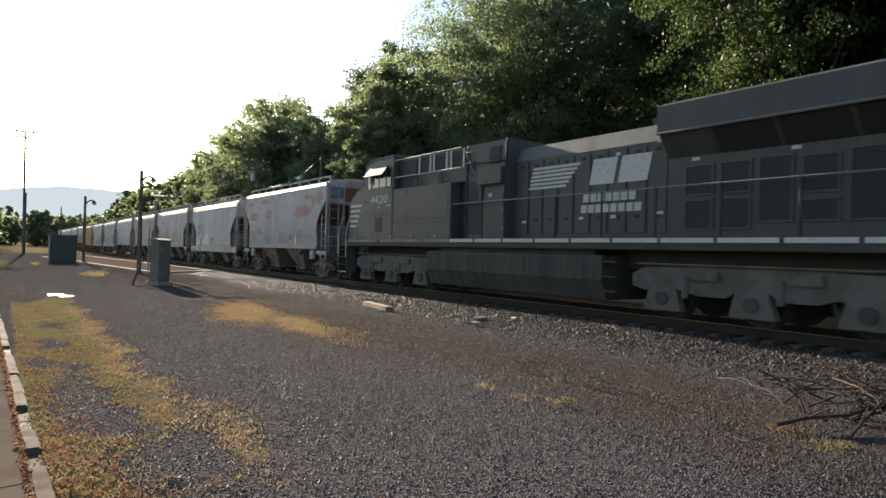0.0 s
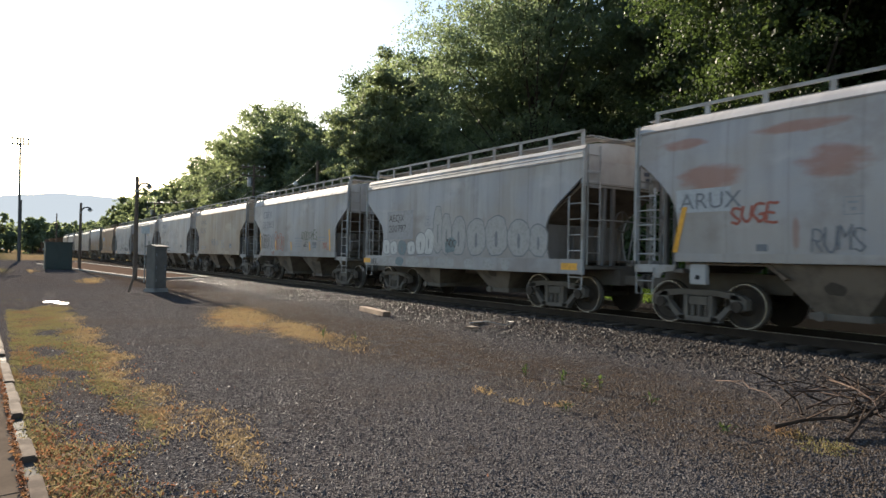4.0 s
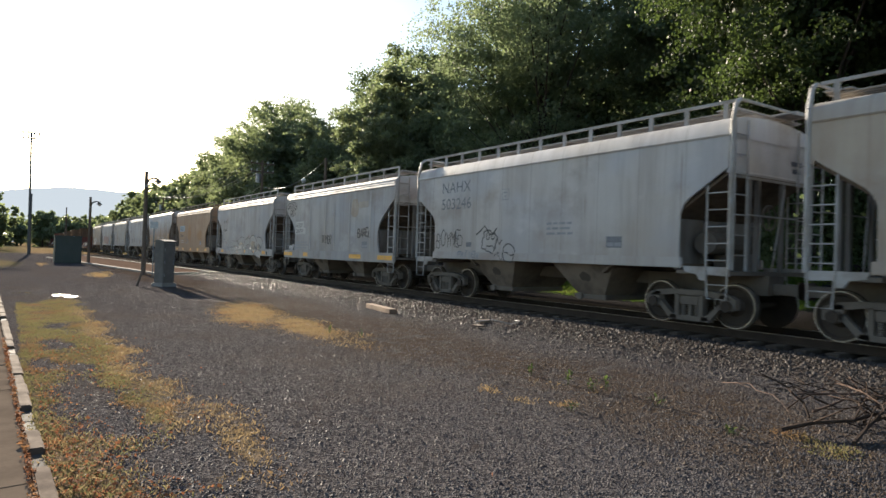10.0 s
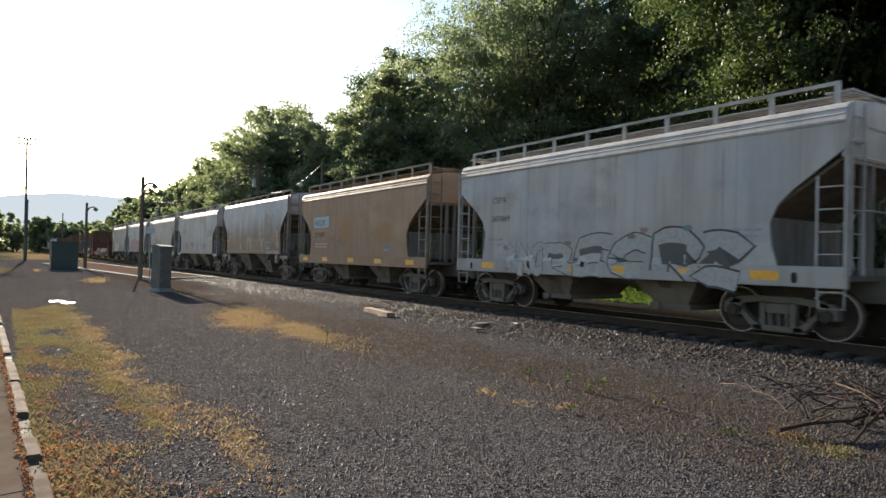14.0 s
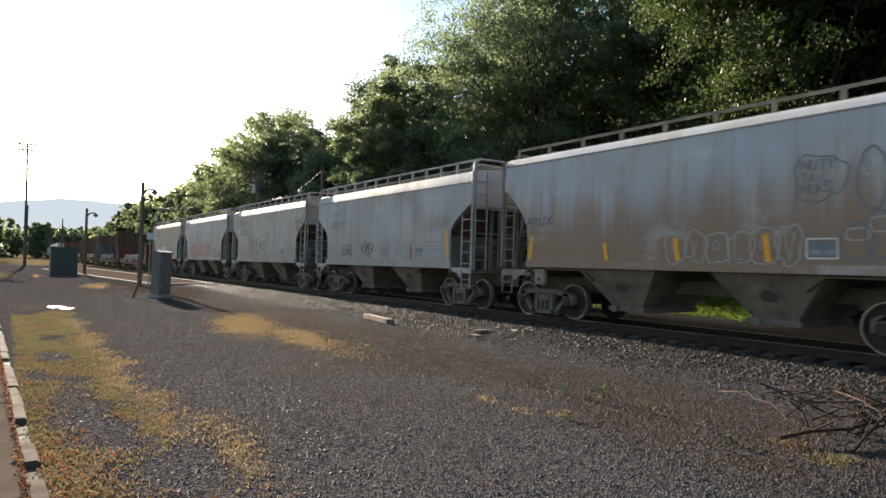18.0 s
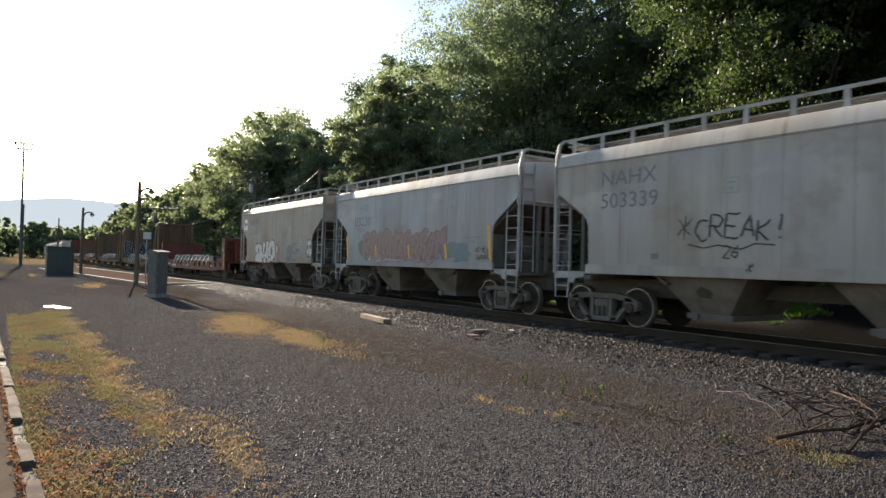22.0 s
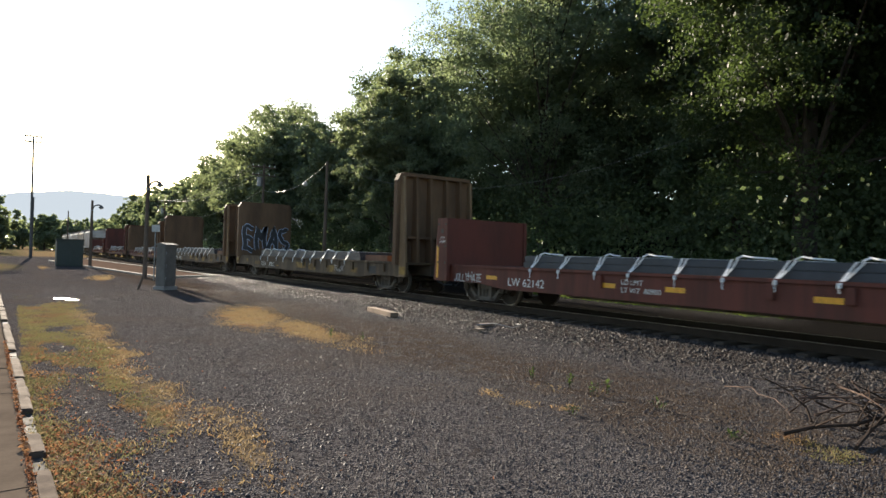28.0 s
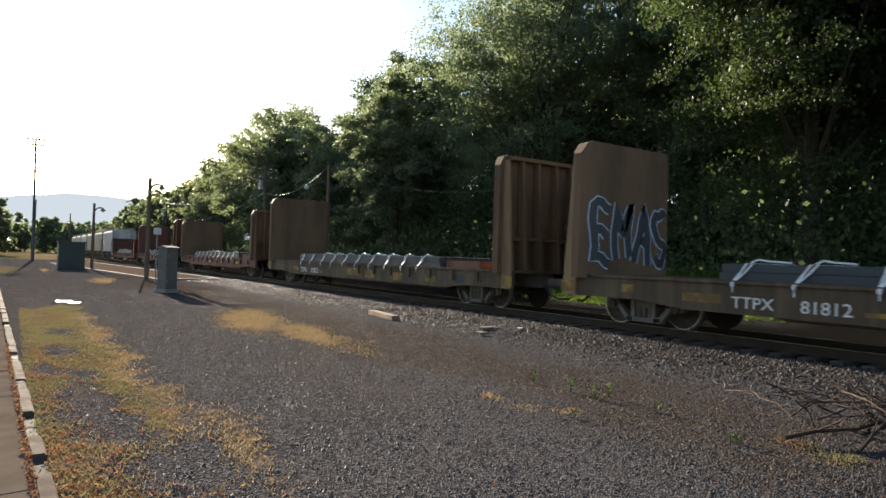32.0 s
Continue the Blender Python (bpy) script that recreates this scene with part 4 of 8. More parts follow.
GLYPHS = {
    "A": "00 5c 90|24 74", "B": "00 0c 6c 89 66 06 66 93 70 00", "C": "9b 5c 1a 06 13 50 91", "D": "00 0c 6b 99 93 61 00", "E": "9c 0c 00 90|06 76", "H": "00 0c|90 9c|06 96",
    "K": "00 0c|9c 06 90", "M": "00 0c 56 9c 90", "N": "00 0c 90 9c", "O": "50 12 08 3c 6c 98 92 50", "R": "00 0c 6c 99 76 06|36 90",
    "J": "9c 93 60 20 03", "P": "00 0c 6c 99 76 06", "W": "0c 20 58 70 9c", "X": "00 9c|0c 90", "Y": "0c 56 9c|56 50", "G": "9b 5c 1a 06 13 50 91 95 55", "F": "00 0c 9c|06 76", "!": "5c 54|51 50", "2": "0a 3c 8b 98 00 90", "6": "8c 26 02 50 83 86 35", "*": "50 5c|02 9a|0a 92", "(": "9c 19 03 90",
    "V": "0c 50 9c", "S": "9a 6c 1b 08 36 74 92 60 01", "T": "0c 9c|5c 50", "U": "0c 03 30 60 93 9c", "Z": "0c 9c 00 90", "I": "50 5c", "L": "0c 00 90",
}


def glyph_lines(ch):
    val = lambda s: (int(s[0]) / 9.0, int(s[1], 16) / 12.0)
    return [[val(p) for p in line.split()] for line in GLYPHS.get(ch, "").split("|") if line]


def scrawl(w, words, y, z, size, material, kind="flat", width=0.05, lean=0.15, seed=1, wide=0.55, x=None, name="graffiti"):
    """Hand-sprayed capitals."""
    rng = random.Random(seed)
    bm = bmesh.new()
    u = 0.0
    for ch in words:
        if ch == " ":
            u += size * 0.5
            continue
        s = size * rng.uniform(0.85, 1.15)
        dv = rng.uniform(-0.12, 0.12) * size
        for line in glyph_lines(ch):
            fine = []
            for (a, b), (c, d) in zip(line, line[1:]):
                fine += [(a + (c - a) * q / 4, b + (d - b) * q / 4) for q in range(4)]
            fine.append(line[-1])
            stroke(bm, [(u + s * wide * (a + lean * b + 0.04 * math.sin(9 * b + rng.random())), dv + s * (b + 0.03 * math.sin(7 * a))) for a, b in fine], width)
        u += s * wide * 1.22
    on_side(bm, y, z, kind, 0.008 + 0.001 * (seed % 5), x)
    return part(name, bm, material, w)


def throwup(w, y, z, length, height, fill, edge, kind="flat", count=5, seed=3, width=0.05, x=None):
    """Fat sprayed letters that crowd one another, each a fill over its wider outline."""
    rng = random.Random(seed)
    step = length / count
    fat = min(0.34 * height, 0.42 * step)
    for k in range(count):
        f, o = bmesh.new(), bmesh.new()
        tip, squash, dv = rng.uniform(-0.12, 0.2), rng.uniform(0.9, 1.15), rng.uniform(-0.06, 0.06) * height
        for line in glyph_lines(rng.choice("ABCEMNORSUZK")):
            fine = []
            for (a, b), (c, d) in zip(line, line[1:]):
                fine += [(a + (c - a) * q / 5, b + (d - b) * q / 5) for q in range(5)]
            fine.append(line[-1])
            pts = [(step * (k + 0.12 + 0.8 * a + tip * (b - 0.5)), dv + fat * 0.5 + (height - fat) * squash * (b + 0.07 * math.sin(4 * a + seed))) for a, b in fine]
            stroke(f, pts, fat)
            stroke(o, pts, fat + 2 * width)
        on_side(o, y, z, kind, 0.006 + 0.0016 * (k % 3) + 0.0002 * (seed % 4), x)
        on_side(f, y, z, kind, 0.0068 + 0.0016 * (k % 3) + 0.0002 * (seed % 4), x)
        g = part("graffiti_letter", o, edge, w)
        part("letter_fill", f, fill, g)


def blob(w, y, z, length, height, material, kind="flat", seed=1, name="sprayed_patch", proud=0.0055, lumps=0.12, edge=None, x=None):
    """A rounded sprayed patch, filled, or only its outline where an edge width is given."""
    rng = random.Random(seed)
    bm = bmesh.new()
    p, q, n = rng.uniform(0, 6), rng.choice((2, 3, 4)), 40
    pts = []
    for k in range(n):
        a = k * math.tau / n
        r = 1 - lumps + lumps * math.sin(q * a + p) * 0.7 + lumps * 0.4 * math.sin((2 * q + 1) * a)
        c, s = math.cos(a), math.sin(a)
        pts.append((length / 2 + r * length / 2 * math.copysign(abs(c) ** 0.75, c), height / 2 + r * height / 2 * math.copysign(abs(s) ** 0.75, s)))
    if edge:
        stroke(bm, pts + pts[:2], edge)
    else:
        rows = 8
        mid = (length / 2, height / 2)
        rings = [[bm.verts.new((mid[0] + (u - mid[0]) * f / rows, mid[1] + (v - mid[1]) * f / rows, 0)) for u, v in pts] for f in range(1, rows + 1)]
        bm.faces.new(rings[0])
        for a, b in zip(rings, rings[1:]):
            for k in range(n):
                bm.faces.new((a[k], b[k], b[(k + 1) % n], a[(k + 1) % n]))
    on_side(bm, y, z, kind, proud, x)
    return part(name, bm, material, w)


def fat_letters(w, specs, fill, edge, kind="flat", width=0.03, seed=1, marks_too=True):
    """Rounded sprayed letters side by side, each a fill over its outline with a short inner stroke."""
    for k, (y, z, l, h) in enumerate(specs):
        p = 0.0056 + 0.0014 * (k % 3)
        g = blob(w, y, z, l, h, edge, kind, seed + k, "graffiti_letter", p, 0.05)
        blob(g, y - width, z + width, l - 2 * width, h - 2 * width, fill, kind, seed + k, "letter_fill", p + 0.0007, 0.05)
        if marks_too:
            blob(g, y - l * 0.44, z + h * 0.22, l * 0.12, h * 0.4, edge, kind, seed + k, "letter_stroke", p + 0.0012, 0.05)


def bubbles(w, y, z, length, height, count, material, kind="flat", seed=1, width=0.03):
    """Round letters drawn as outlines alone, each with a small inner mark."""
    rng = random.Random(seed)
    step = length / count
    for k in range(count):
        h = height * rng.uniform(0.8, 1.1)
        dz = rng.uniform(-0.04, 0.08) * height
        g = blob(w, y - step * k, z + dz, step * rng.uniform(1.05, 1.3), h, material, kind, seed * 7 + k, "graffiti_letter", 0.007 + 0.001 * (k % 2), rng.uniform(0.06, 0.17), width)
        if rng.random() < 0.4:
            scrawl(g, rng.choice("ILVC"), y - step * (k + 0.35), z + dz + h * 0.15, h * 0.6, material, kind, width * 0.8, seed=seed + k, wide=0.3, name="letter_stroke")
            continue
        blob(g, y - step * (k + 0.42), z + dz + h * rng.uniform(0.3, 0.45), step * 0.3, h * 0.28, material, kind, seed * 5 + k, "letter_hole", 0.0075, 0.1, width * 0.8)


def squiggle(w, y, z, length, height, material, kind="flat", seed=1, width=0.025, turns=9):
    rng = random.Random(seed)
    bm = bmesh.new()
    stroke(bm, [(length * (k / turns + rng.uniform(-0.05, 0.05)), height * rng.uniform(0, 1)) for k in range(turns + 1)], width)
    on_side(bm, y, z, kind, 0.0065)
    return part("graffiti", bm, material, w)


def strip(w, y, z0, z1, kind="flat", wide=0.11, skew=-0.1):
    patch(w, y, y - wide, z0, z1, M_YELLOW, kind, "reflector_strip", 0.012, skew=skew)


def square_stencil(w, y, z, kind="flat"):
    bm = bmesh.new()
    stroke(bm, [(0, 0), (0.27, 0), (0.27, 0.29), (0, 0.29), (0, 0)], 0.02)
    stroke(bm, [(0.06, 0.2), (0.2, 0.2)], 0.04)
    stroke(bm, [(0.1, 0.09), (0.17, 0.09)], 0.06)
    on_side(bm, y, z, kind, 0.006)
    part("square_stencil", bm, M_FADED, w)


def placard(w, y, z, kind="flat"):
    p = patch(w, y, y - 0.42, z, z + 0.26, M_GREY_LETTER, kind, "stencil_panel", 0.006)
    for q in range(2):
        patch(p, y - 0.03 - 0.2 * q, y - 0.2 - 0.2 * q, z + 0.03, z + 0.12, M_FADED, kind, "bar", 0.009)
    return p


def small_print(w, y, z, width, rows, material, kind="flat", seed=0):
    """Rows of stencilled data too small to read, a bar for each word."""
    rng = random.Random(seed)
    for r in range(rows):
        u = 0.0
        while u < width:
            ln = rng.uniform(0.12, 0.34)
            patch(w, y - u, y - u - ln, z - 0.13 * r, z - 0.13 * r + 0.055, material, kind, "stencil_bar", 0.006)
            u += ln + 0.05


GREYS = dict(
    blue_grey=car_paint("worn_blue_grey_paint", (0.475, 0.455, 0.44), (0.2, 0.18, 0.165), RUST),
    warm_grey=car_paint("worn_warm_grey_paint", (0.475, 0.44, 0.395), (0.24, 0.18, 0.145), RUST),
    pale_grey=car_paint("worn_pale_grey_paint", (0.545, 0.525, 0.5), (0.27, 0.22, 0.19), RUST),
    tan_grey=car_paint("dusty_tan_grey_paint", (0.45, 0.395, 0.325), (0.25, 0.17, 0.125), RUST),
    orange_patch=car_paint("grey_paint_with_orange_primer", (0.47, 0.44, 0.425), (0.26, 0.235, 0.21), RUST, patches=(0.36, 0.16, 0.11), smears=((-3.1, 3.12, 1.15, 0.4), (-3.5, 3.75, 0.75, 0.13), (-4.35, 3.55, 0.25, 0.3), (-5.0, 3.65, 0.5, 0.35), (4.0, 3.02, 0.75, 0.3), (1.65, 3.1, 0.7, 0.32), (2.2, 3.78, 1.0, 0.12), (4.6, 3.75, 0.6, 0.12), (2.3, 1.9, 0.07, 0.35))),
    rust_low=car_paint("grey_paint_rusting_from_below", (0.46, 0.48, 0.51), (0.35, 0.28, 0.215), (0.265, 0.17, 0.11), rust_top=3.0),
    rust_all=car_paint("brown_rusted_paint", (0.37, 0.245, 0.165), (0.24, 0.145, 0.09), (0.2, 0.1, 0.055), dirt_amount=0.8, patches=(0.34, 0.17, 0.065), smears=((0.7, 2.4, 0.75, 0.8), (-2.6, 2.2, 0.9, 0.5))),
)
# Grimy brown steel; shade below the wagon's end is put in too.
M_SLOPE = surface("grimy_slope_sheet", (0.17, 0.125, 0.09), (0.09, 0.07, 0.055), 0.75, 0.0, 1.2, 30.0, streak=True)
M_STENCIL_DARK = plain("dark_end_stencil", (0.08, 0.085, 0.11), 0.6)
M_END_RED = surface("dull_red_end_paint", (0.2, 0.07, 0.055), (0.15, 0.085, 0.07), 0.7, 0.0, 1.2, 30.0, streak=True)
M_END_BLUE = surface("dusty_blue_end_paint", (0.13, 0.16, 0.26), (0.16, 0.16, 0.19), 0.7, 0.0, 1.2, 30.0, streak=True)
# Grimy grey, with the end's shade put into the colour.
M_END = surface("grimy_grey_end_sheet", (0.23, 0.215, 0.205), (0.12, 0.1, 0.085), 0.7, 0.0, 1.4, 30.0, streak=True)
# Dusty paint, darkened further for the shade under the wagon.
M_BAY = surface("dusty_shaded_bay_paint", (0.22, 0.18, 0.145), (0.1, 0.082, 0.066), 0.75, 0.0, 1.5, 30.0)
M_FRAME_LIGHT = surface("grey_frame_paint", (0.42, 0.41, 0.4), (0.25, 0.22, 0.19), 0.55, 0.0, 1.5, 40.0)
M_FRAME_DUSTY = surface("dusty_tan_frame_paint", (0.3, 0.25, 0.2), (0.18, 0.14, 0.11), 0.65, 0.0, 1.5, 40.0)
M_FADED_PALE = plain("faint_pale_spray_paint", (0.4, 0.36, 0.33), 0.6)
M_LETTER_BLUE = plain("dark_blue_lettering", (0.06, 0.09, 0.16), 0.5)
M_RUST_STREAK = plain("orange_rust_streak", (0.3, 0.14, 0.07), 0.8)
M_FADED = plain("nearly_gone_lettering", (0.27, 0.28, 0.3), 0.6)
M_SPRAY_SILVER = plain("dull_silver_spray_paint", (0.4, 0.41, 0.43), 0.45)
M_SPRAY_WINE = plain("dark_wine_spray_paint", (0.16, 0.075, 0.075), 0.55)
M_SPRAY_OLIVE = plain("smoky_olive_spray_paint", (0.15, 0.155, 0.12), 0.6)
M_SPRAY_VIOLET = plain("violet_spray_paint", (0.25, 0.2, 0.4), 0.5)
M_SPRAY_DARK = plain("dark_spray_paint", (0.03, 0.03, 0.035), 0.5)
M_SPRAY_PALE = plain("pale_silver_spray_paint", (0.47, 0.48, 0.48), 0.45)
M_SPRAY_RED = plain("faded_red_spray_paint", (0.35, 0.09, 0.06), 0.5)
M_SPRAY_PINK = plain("dusky_pink_spray_paint", (0.28, 0.175, 0.165), 0.55)
M_SPRAY_TEAL = plain("teal_spray_paint", (0.12, 0.18, 0.21), 0.5)
M_SPRAY_BLUE = plain("pale_blue_spray_paint", (0.45, 0.55, 0.72), 0.5)
M_SPRAY_DUSTY = plain("dusty_grey_spray_paint", (0.34, 0.335, 0.33), 0.55)
M_LABEL_PALE = plain("pale_stencil_ground", (0.5, 0.49, 0.47), 0.6)
M_PATCH_BLUE = plain("blue_repaint_patch", (0.13, 0.24, 0.36), 0.5)


def tape(w, ys, kind="flat", low=None, tall=False):
    """Yellow reflective strips along the lower edge."""
    d = SIDES[kind]
    for y in ys:
        if tall:
            patch(w, y, y - 0.11, 1.5, 2.3, M_YELLOW, kind, "reflector_strip", 0.007)
        else:
            z = d["sill"][0] + 0.1
            patch(w, y, y - 0.5, z, z + 0.17, M_YELLOW, kind, "reflector_strip", 0.004, x=1.545)


def marks(w, initials, number, y, z, kind, size=0.36, material=None):
    m = material or M_GREY_LETTER
    lettering(w, initials, y, z, size, m, kind, name="reporting_mark")
    lettering(w, number, y, z - size * 1.45, size, m, kind, name="wagon_number")


def build_hoppers():
    h = {}
    kinds = [
        # place of the middle at 6 s, kind, paint, label
        (-11.12, "round", "orange_patch", "grey covered hopper wagon with faded orange paint patches"),
        (0.63, "deep", "blue_grey", "blue-grey covered hopper wagon covered in pale sprayed letters"),
        (12.52, "flat", "blue_grey", "light grey covered hopper wagon with red and black outlined graffiti"),
        (24.41, "flat", "tan_grey", "dusty tan-grey covered hopper wagon with dark lettering"),
        (36.28, "flat", "pale_grey", "pale grey covered hopper wagon with black scrawled tags"),
        (48.04, "deep", "blue_grey", "blue-grey covered hopper wagon with ribbed sides and black tags"),
        (59.9, "deep", "blue_grey", "light grey covered hopper wagon with long grey graffiti"),
        (71.72, "deep", "rust_all", "rust-brown covered hopper wagon with blue repaint patch"),
        (83.6, "round", "rust_low", "grey covered hopper wagon rusting brown along its lower half"),
        (95.47, "flat", "blue_grey", "light grey covered hopper wagon with small black tags"),
        (107.38, "flat", "warm_grey", "stained warm grey covered hopper wagon with a black sprayed tag"),
        (119.23, "flat", "blue_grey", "grey covered hopper wagon with large faded red graffiti"),
        (131.09, "flat", "tan_grey", "tan-grey covered hopper wagon with silver bubble graffiti"),
    ]
    out = []
    for place, kind, paint, label in kinds:
        frame_mat = M_FRAME_DUSTY if paint in ("rust_all", "rust_low") else M_FRAME_LIGHT
        out.append(hopper(kind, place, GREYS[paint], frame_mat, label))
    # a second string of hoppers far behind the flat wagons
    for k in range(6):
        out.append(hopper("flat", 264.5 + 11.87 * k, GREYS[("pale_grey", "tan_grey", "warm_grey")[k % 3]], M_FRAME_LIGHT, "pale covered hopper wagon in the rear of the train"))
    return out


HOPPERS = build_hoppers()


def painted_end(w, kind, k):
    """A red middle and blue flanks painted over the end sheet."""
    d = SIDES[kind]
    y = k * (d["half"] - 0.056)
    for x0, x1, z0, z1, m in ((-0.62, 0.5, d["low"] - 0.05, d["crease"] + 0.25, M_END_RED), (-1.3, -0.66, d["low"] + 0.08, d["crease"] - 0.02, M_END_BLUE), (0.56, 1.3, d["low"] + 0.08, d["crease"] - 0.02, M_END_BLUE)):
        part("end_panel", made(lambda bm: box(bm, x0, x1, y - 0.006, y + 0.006, z0, z1, 0.003)), m, w)


def decorate():
    w = HOPPERS[0]
    patch(w, 4.3, 3.2, 2.33, 2.8, M_SPRAY_SILVER, "round", "repaint_patch", 0.004)
    lettering(w, "ARUX", 4.22, 2.4, 0.33, M_GREY_LETTER, "round", name="reporting_mark")
    strip(w, 4.4, 1.52, 2.45, "round", skew=0.25)
    strip(w, 0.14, 1.58, 2.06, "round")
    strip(w, -2.07, 1.5, 1.95, "round")
    scrawl(w, "SUGE", 3.2, 2.1, 0.32, M_SPRAY_RED, "round", 0.05, seed=7)
    scrawl(w, "RUMS", 1.84, 1.58, 0.42, M_GREY_LETTER, "round", 0.03, seed=4, wide=0.4)
    bubbles(w, 0.0, 1.58, 0.8, 0.5, 3, M_GREY_LETTER, "round", 6, 0.03)
    face = blob(w, -0.72, 1.66, 0.42, 0.42, M_GREY_LETTER, "round", 3, "graffiti", 0.007, 0.01, 0.03)
    for k in (0, 1):
        blob(face, -0.83 - 0.12 * k, 1.9, 0.05, 0.06, M_GREY_LETTER, "round", 2, "dot", 0.008)
    scrawl(w, "AMI!", -1.26, 1.75, 0.2, M_SPRAY_DARK, "round", 0.028, seed=7, wide=0.5)
    scrawl(w, "ACER", -2.12, 1.86, 0.32, M_GREY_LETTER, "round", 0.035, seed=6)
    small_print(w, -3.2, 2.1, 0.7, 3, M_FADED, "round", seed=3)
    patch(w, 2.75, 2.55, 1.55, 1.68, M_GREY_LETTER, "round", "stencil_panel")
    square_stencil(w, 1.36, 2.17, "round")

    w = HOPPERS[1]
    patch(w, 3.6, 2.0, 1.92, 2.92, plain("grey_repaint_patch", (0.27, 0.275, 0.295), 0.55), "deep", "repaint_patch")
    marks(w, "AEQX", "200797", 3.49, 2.55, "deep", 0.26, M_BLACK)
    fat_letters(w, [(-0.77, 1.36, 0.9, 1.15), (-1.6, 1.36, 0.95, 1.2), (-2.5, 1.36, 0.9, 1.05), (-3.3, 1.36, 0.7, 0.9), (-0.06, 1.36, 0.72, 1.25), (0.45, 1.36, 0.55, 1.38), (0.9, 1.38, 0.55, 1.62)], M_SPRAY_DUSTY, M_GREY_LETTER, "deep", 0.028, 11)
    fat_letters(w, [(1.42, 1.36, 0.62, 0.92), (1.85, 1.36, 0.6, 0.8), (2.35, 1.35, 0.52, 0.53), (3.42, 1.35, 0.5, 0.54), (3.91, 1.36, 0.52, 0.6)], M_SPRAY_PALE, M_GREY_LETTER, "deep", 0.026, 31)
    fat_letters(w, [(2.93, 1.35, 0.57, 0.55)], M_SPRAY_TEAL, M_GREY_LETTER, "deep", 0.022, 14)
    for k, y in enumerate((3.85, 3.45, 2.4, 1.95, 1.4, 0.7, 0.1, -0.7, -1.5, -2.3)):
        blob(w, y, 1.0, 0.36 + 0.08 * (k % 3), 0.3, M_SPRAY_DUSTY, "deep", 40 + k, "graffiti_letter", 0.0025, 0.06, x=1.545)
    blob(w, 3.0, 0.99, 0.5, 0.32, M_SPRAY_TEAL, "deep", 14, "graffiti_letter", 0.004, 0.06, x=1.545)
    blob(w, 0.3, 1.45, 0.66, 0.5, M_SPRAY_TEAL, "deep", 15, "graffiti", 0.0098, 0.14)
    scrawl(w, "NOC", 0.16, 1.66, 0.22, M_SPRAY_DARK, "deep", 0.03, seed=19)
    scrawl(w, "NOC", 4.6, 1.02, 0.22, M_SPRAY_DARK, "deep", 0.025, seed=16, x=1.545)
    square_stencil(w, 1.3, 2.36, "deep")
    tape(w, (5.19, -4.44), "deep")

    w = HOPPERS[2]
    marks(w, "CBFX", "303903", 3.92, 3.18, "flat", 0.36)
    bubbles(w, 4.25, 1.6, 1.15, 0.72, 4, M_SPRAY_DARK, "flat", 21, 0.045)
    bubbles(w, 2.98, 1.52, 0.6, 0.75, 2, M_GREY_LETTER, "flat", 22, 0.035)
    bubbles(w, 2.35, 1.52, 1.2, 0.82, 4, M_SPRAY_RED, "flat", 23, 0.04)
    lettering(w, "LD LMT 233000", 3.85, 1.72, 0.085, M_GREY_LETTER, "flat", name="load_limit")
    lettering(w, "LT WT   53000", 3.85, 1.58, 0.085, M_GREY_LETTER, "flat", name="light_weight")
    scrawl(w, "NGO.", 2.56, 1.29, 0.15, M_SPRAY_RED, "flat", 0.022, seed=24)
    square_stencil(w, 2.12, 2.92)
    for y, z in ((4.24, 2.42), (2.16, 1.98), (0.25, 1.92), (-1.8, 1.9), (-3.77, 2.42)):
        strip(w, y, 1.5, z)
    scrawl(w, "GOODTIMES", -0.94, 2.0, 0.34, M_SPRAY_OLIVE, "flat", 0.045, seed=25, wide=0.42)
    scrawl(w, "NEC", -1.2, 1.66, 0.2, M_SPRAY_DARK, "flat", 0.03, seed=26)
    scrawl(w, "MAL", -3.16, 1.56, 0.28, M_SPRAY_RED, "flat", 0.035, seed=27, wide=0.5)
    small_print(w, -0.24, 2.05, 0.65, 4, M_FADED, seed=1)
    small_print(w, -2.65, 2.05, 0.7, 2, M_FADED, seed=2)
    placard(w, -2.09, 1.62)

    w = HOPPERS[3]
    marks(w, "NAHX", "503293", 3.92, 3.18, "flat", 0.36)
    scrawl(w, "TRUB", 1.29, 1.85, 0.34, M_GREY_LETTER, "flat", 0.05, seed=31, wide=0.55, lean=-0.05)
    bubbles(w, 0.35, 1.82, 0.55, 0.32, 2, M_FADED, "flat", 32, 0.035)
    small_print(w, 3.7, 1.68, 1.0, 2, M_FADED, seed=2)
    small_print(w, -0.74, 2.05, 0.6, 4, M_FADED, seed=3)
    patch(w, 2.72, 2.55, 1.62, 1.72, M_GREY_LETTER, "flat", "stencil_panel")
    square_stencil(w, 1.1, 2.9)
    placard(w, -2.4, 1.62)

    w = HOPPERS[4]
    marks(w, "NAHX", "503246", 3.92, 3.3, "flat", 0.36)
    scrawl(w, "BOYME", 4.15, 1.58, 0.46, M_SPRAY_DARK, "flat", 0.028, lean=0.3, seed=41, wide=0.42)
    blob(w, 3.1, 1.62, 0.3, 0.34, M_SPRAY_DARK, "flat", 6, "graffiti", 0.0085, 0.12, 0.026)
    squiggle(w, 2.2, 1.95, 0.95, 0.4, M_SPRAY_DARK, "flat", 42, 0.045, 5)
    blob(w, 1.95, 1.4, 0.72, 0.72, M_SPRAY_DARK, "flat", 43, "graffiti", 0.0075, 0.16, 0.035)
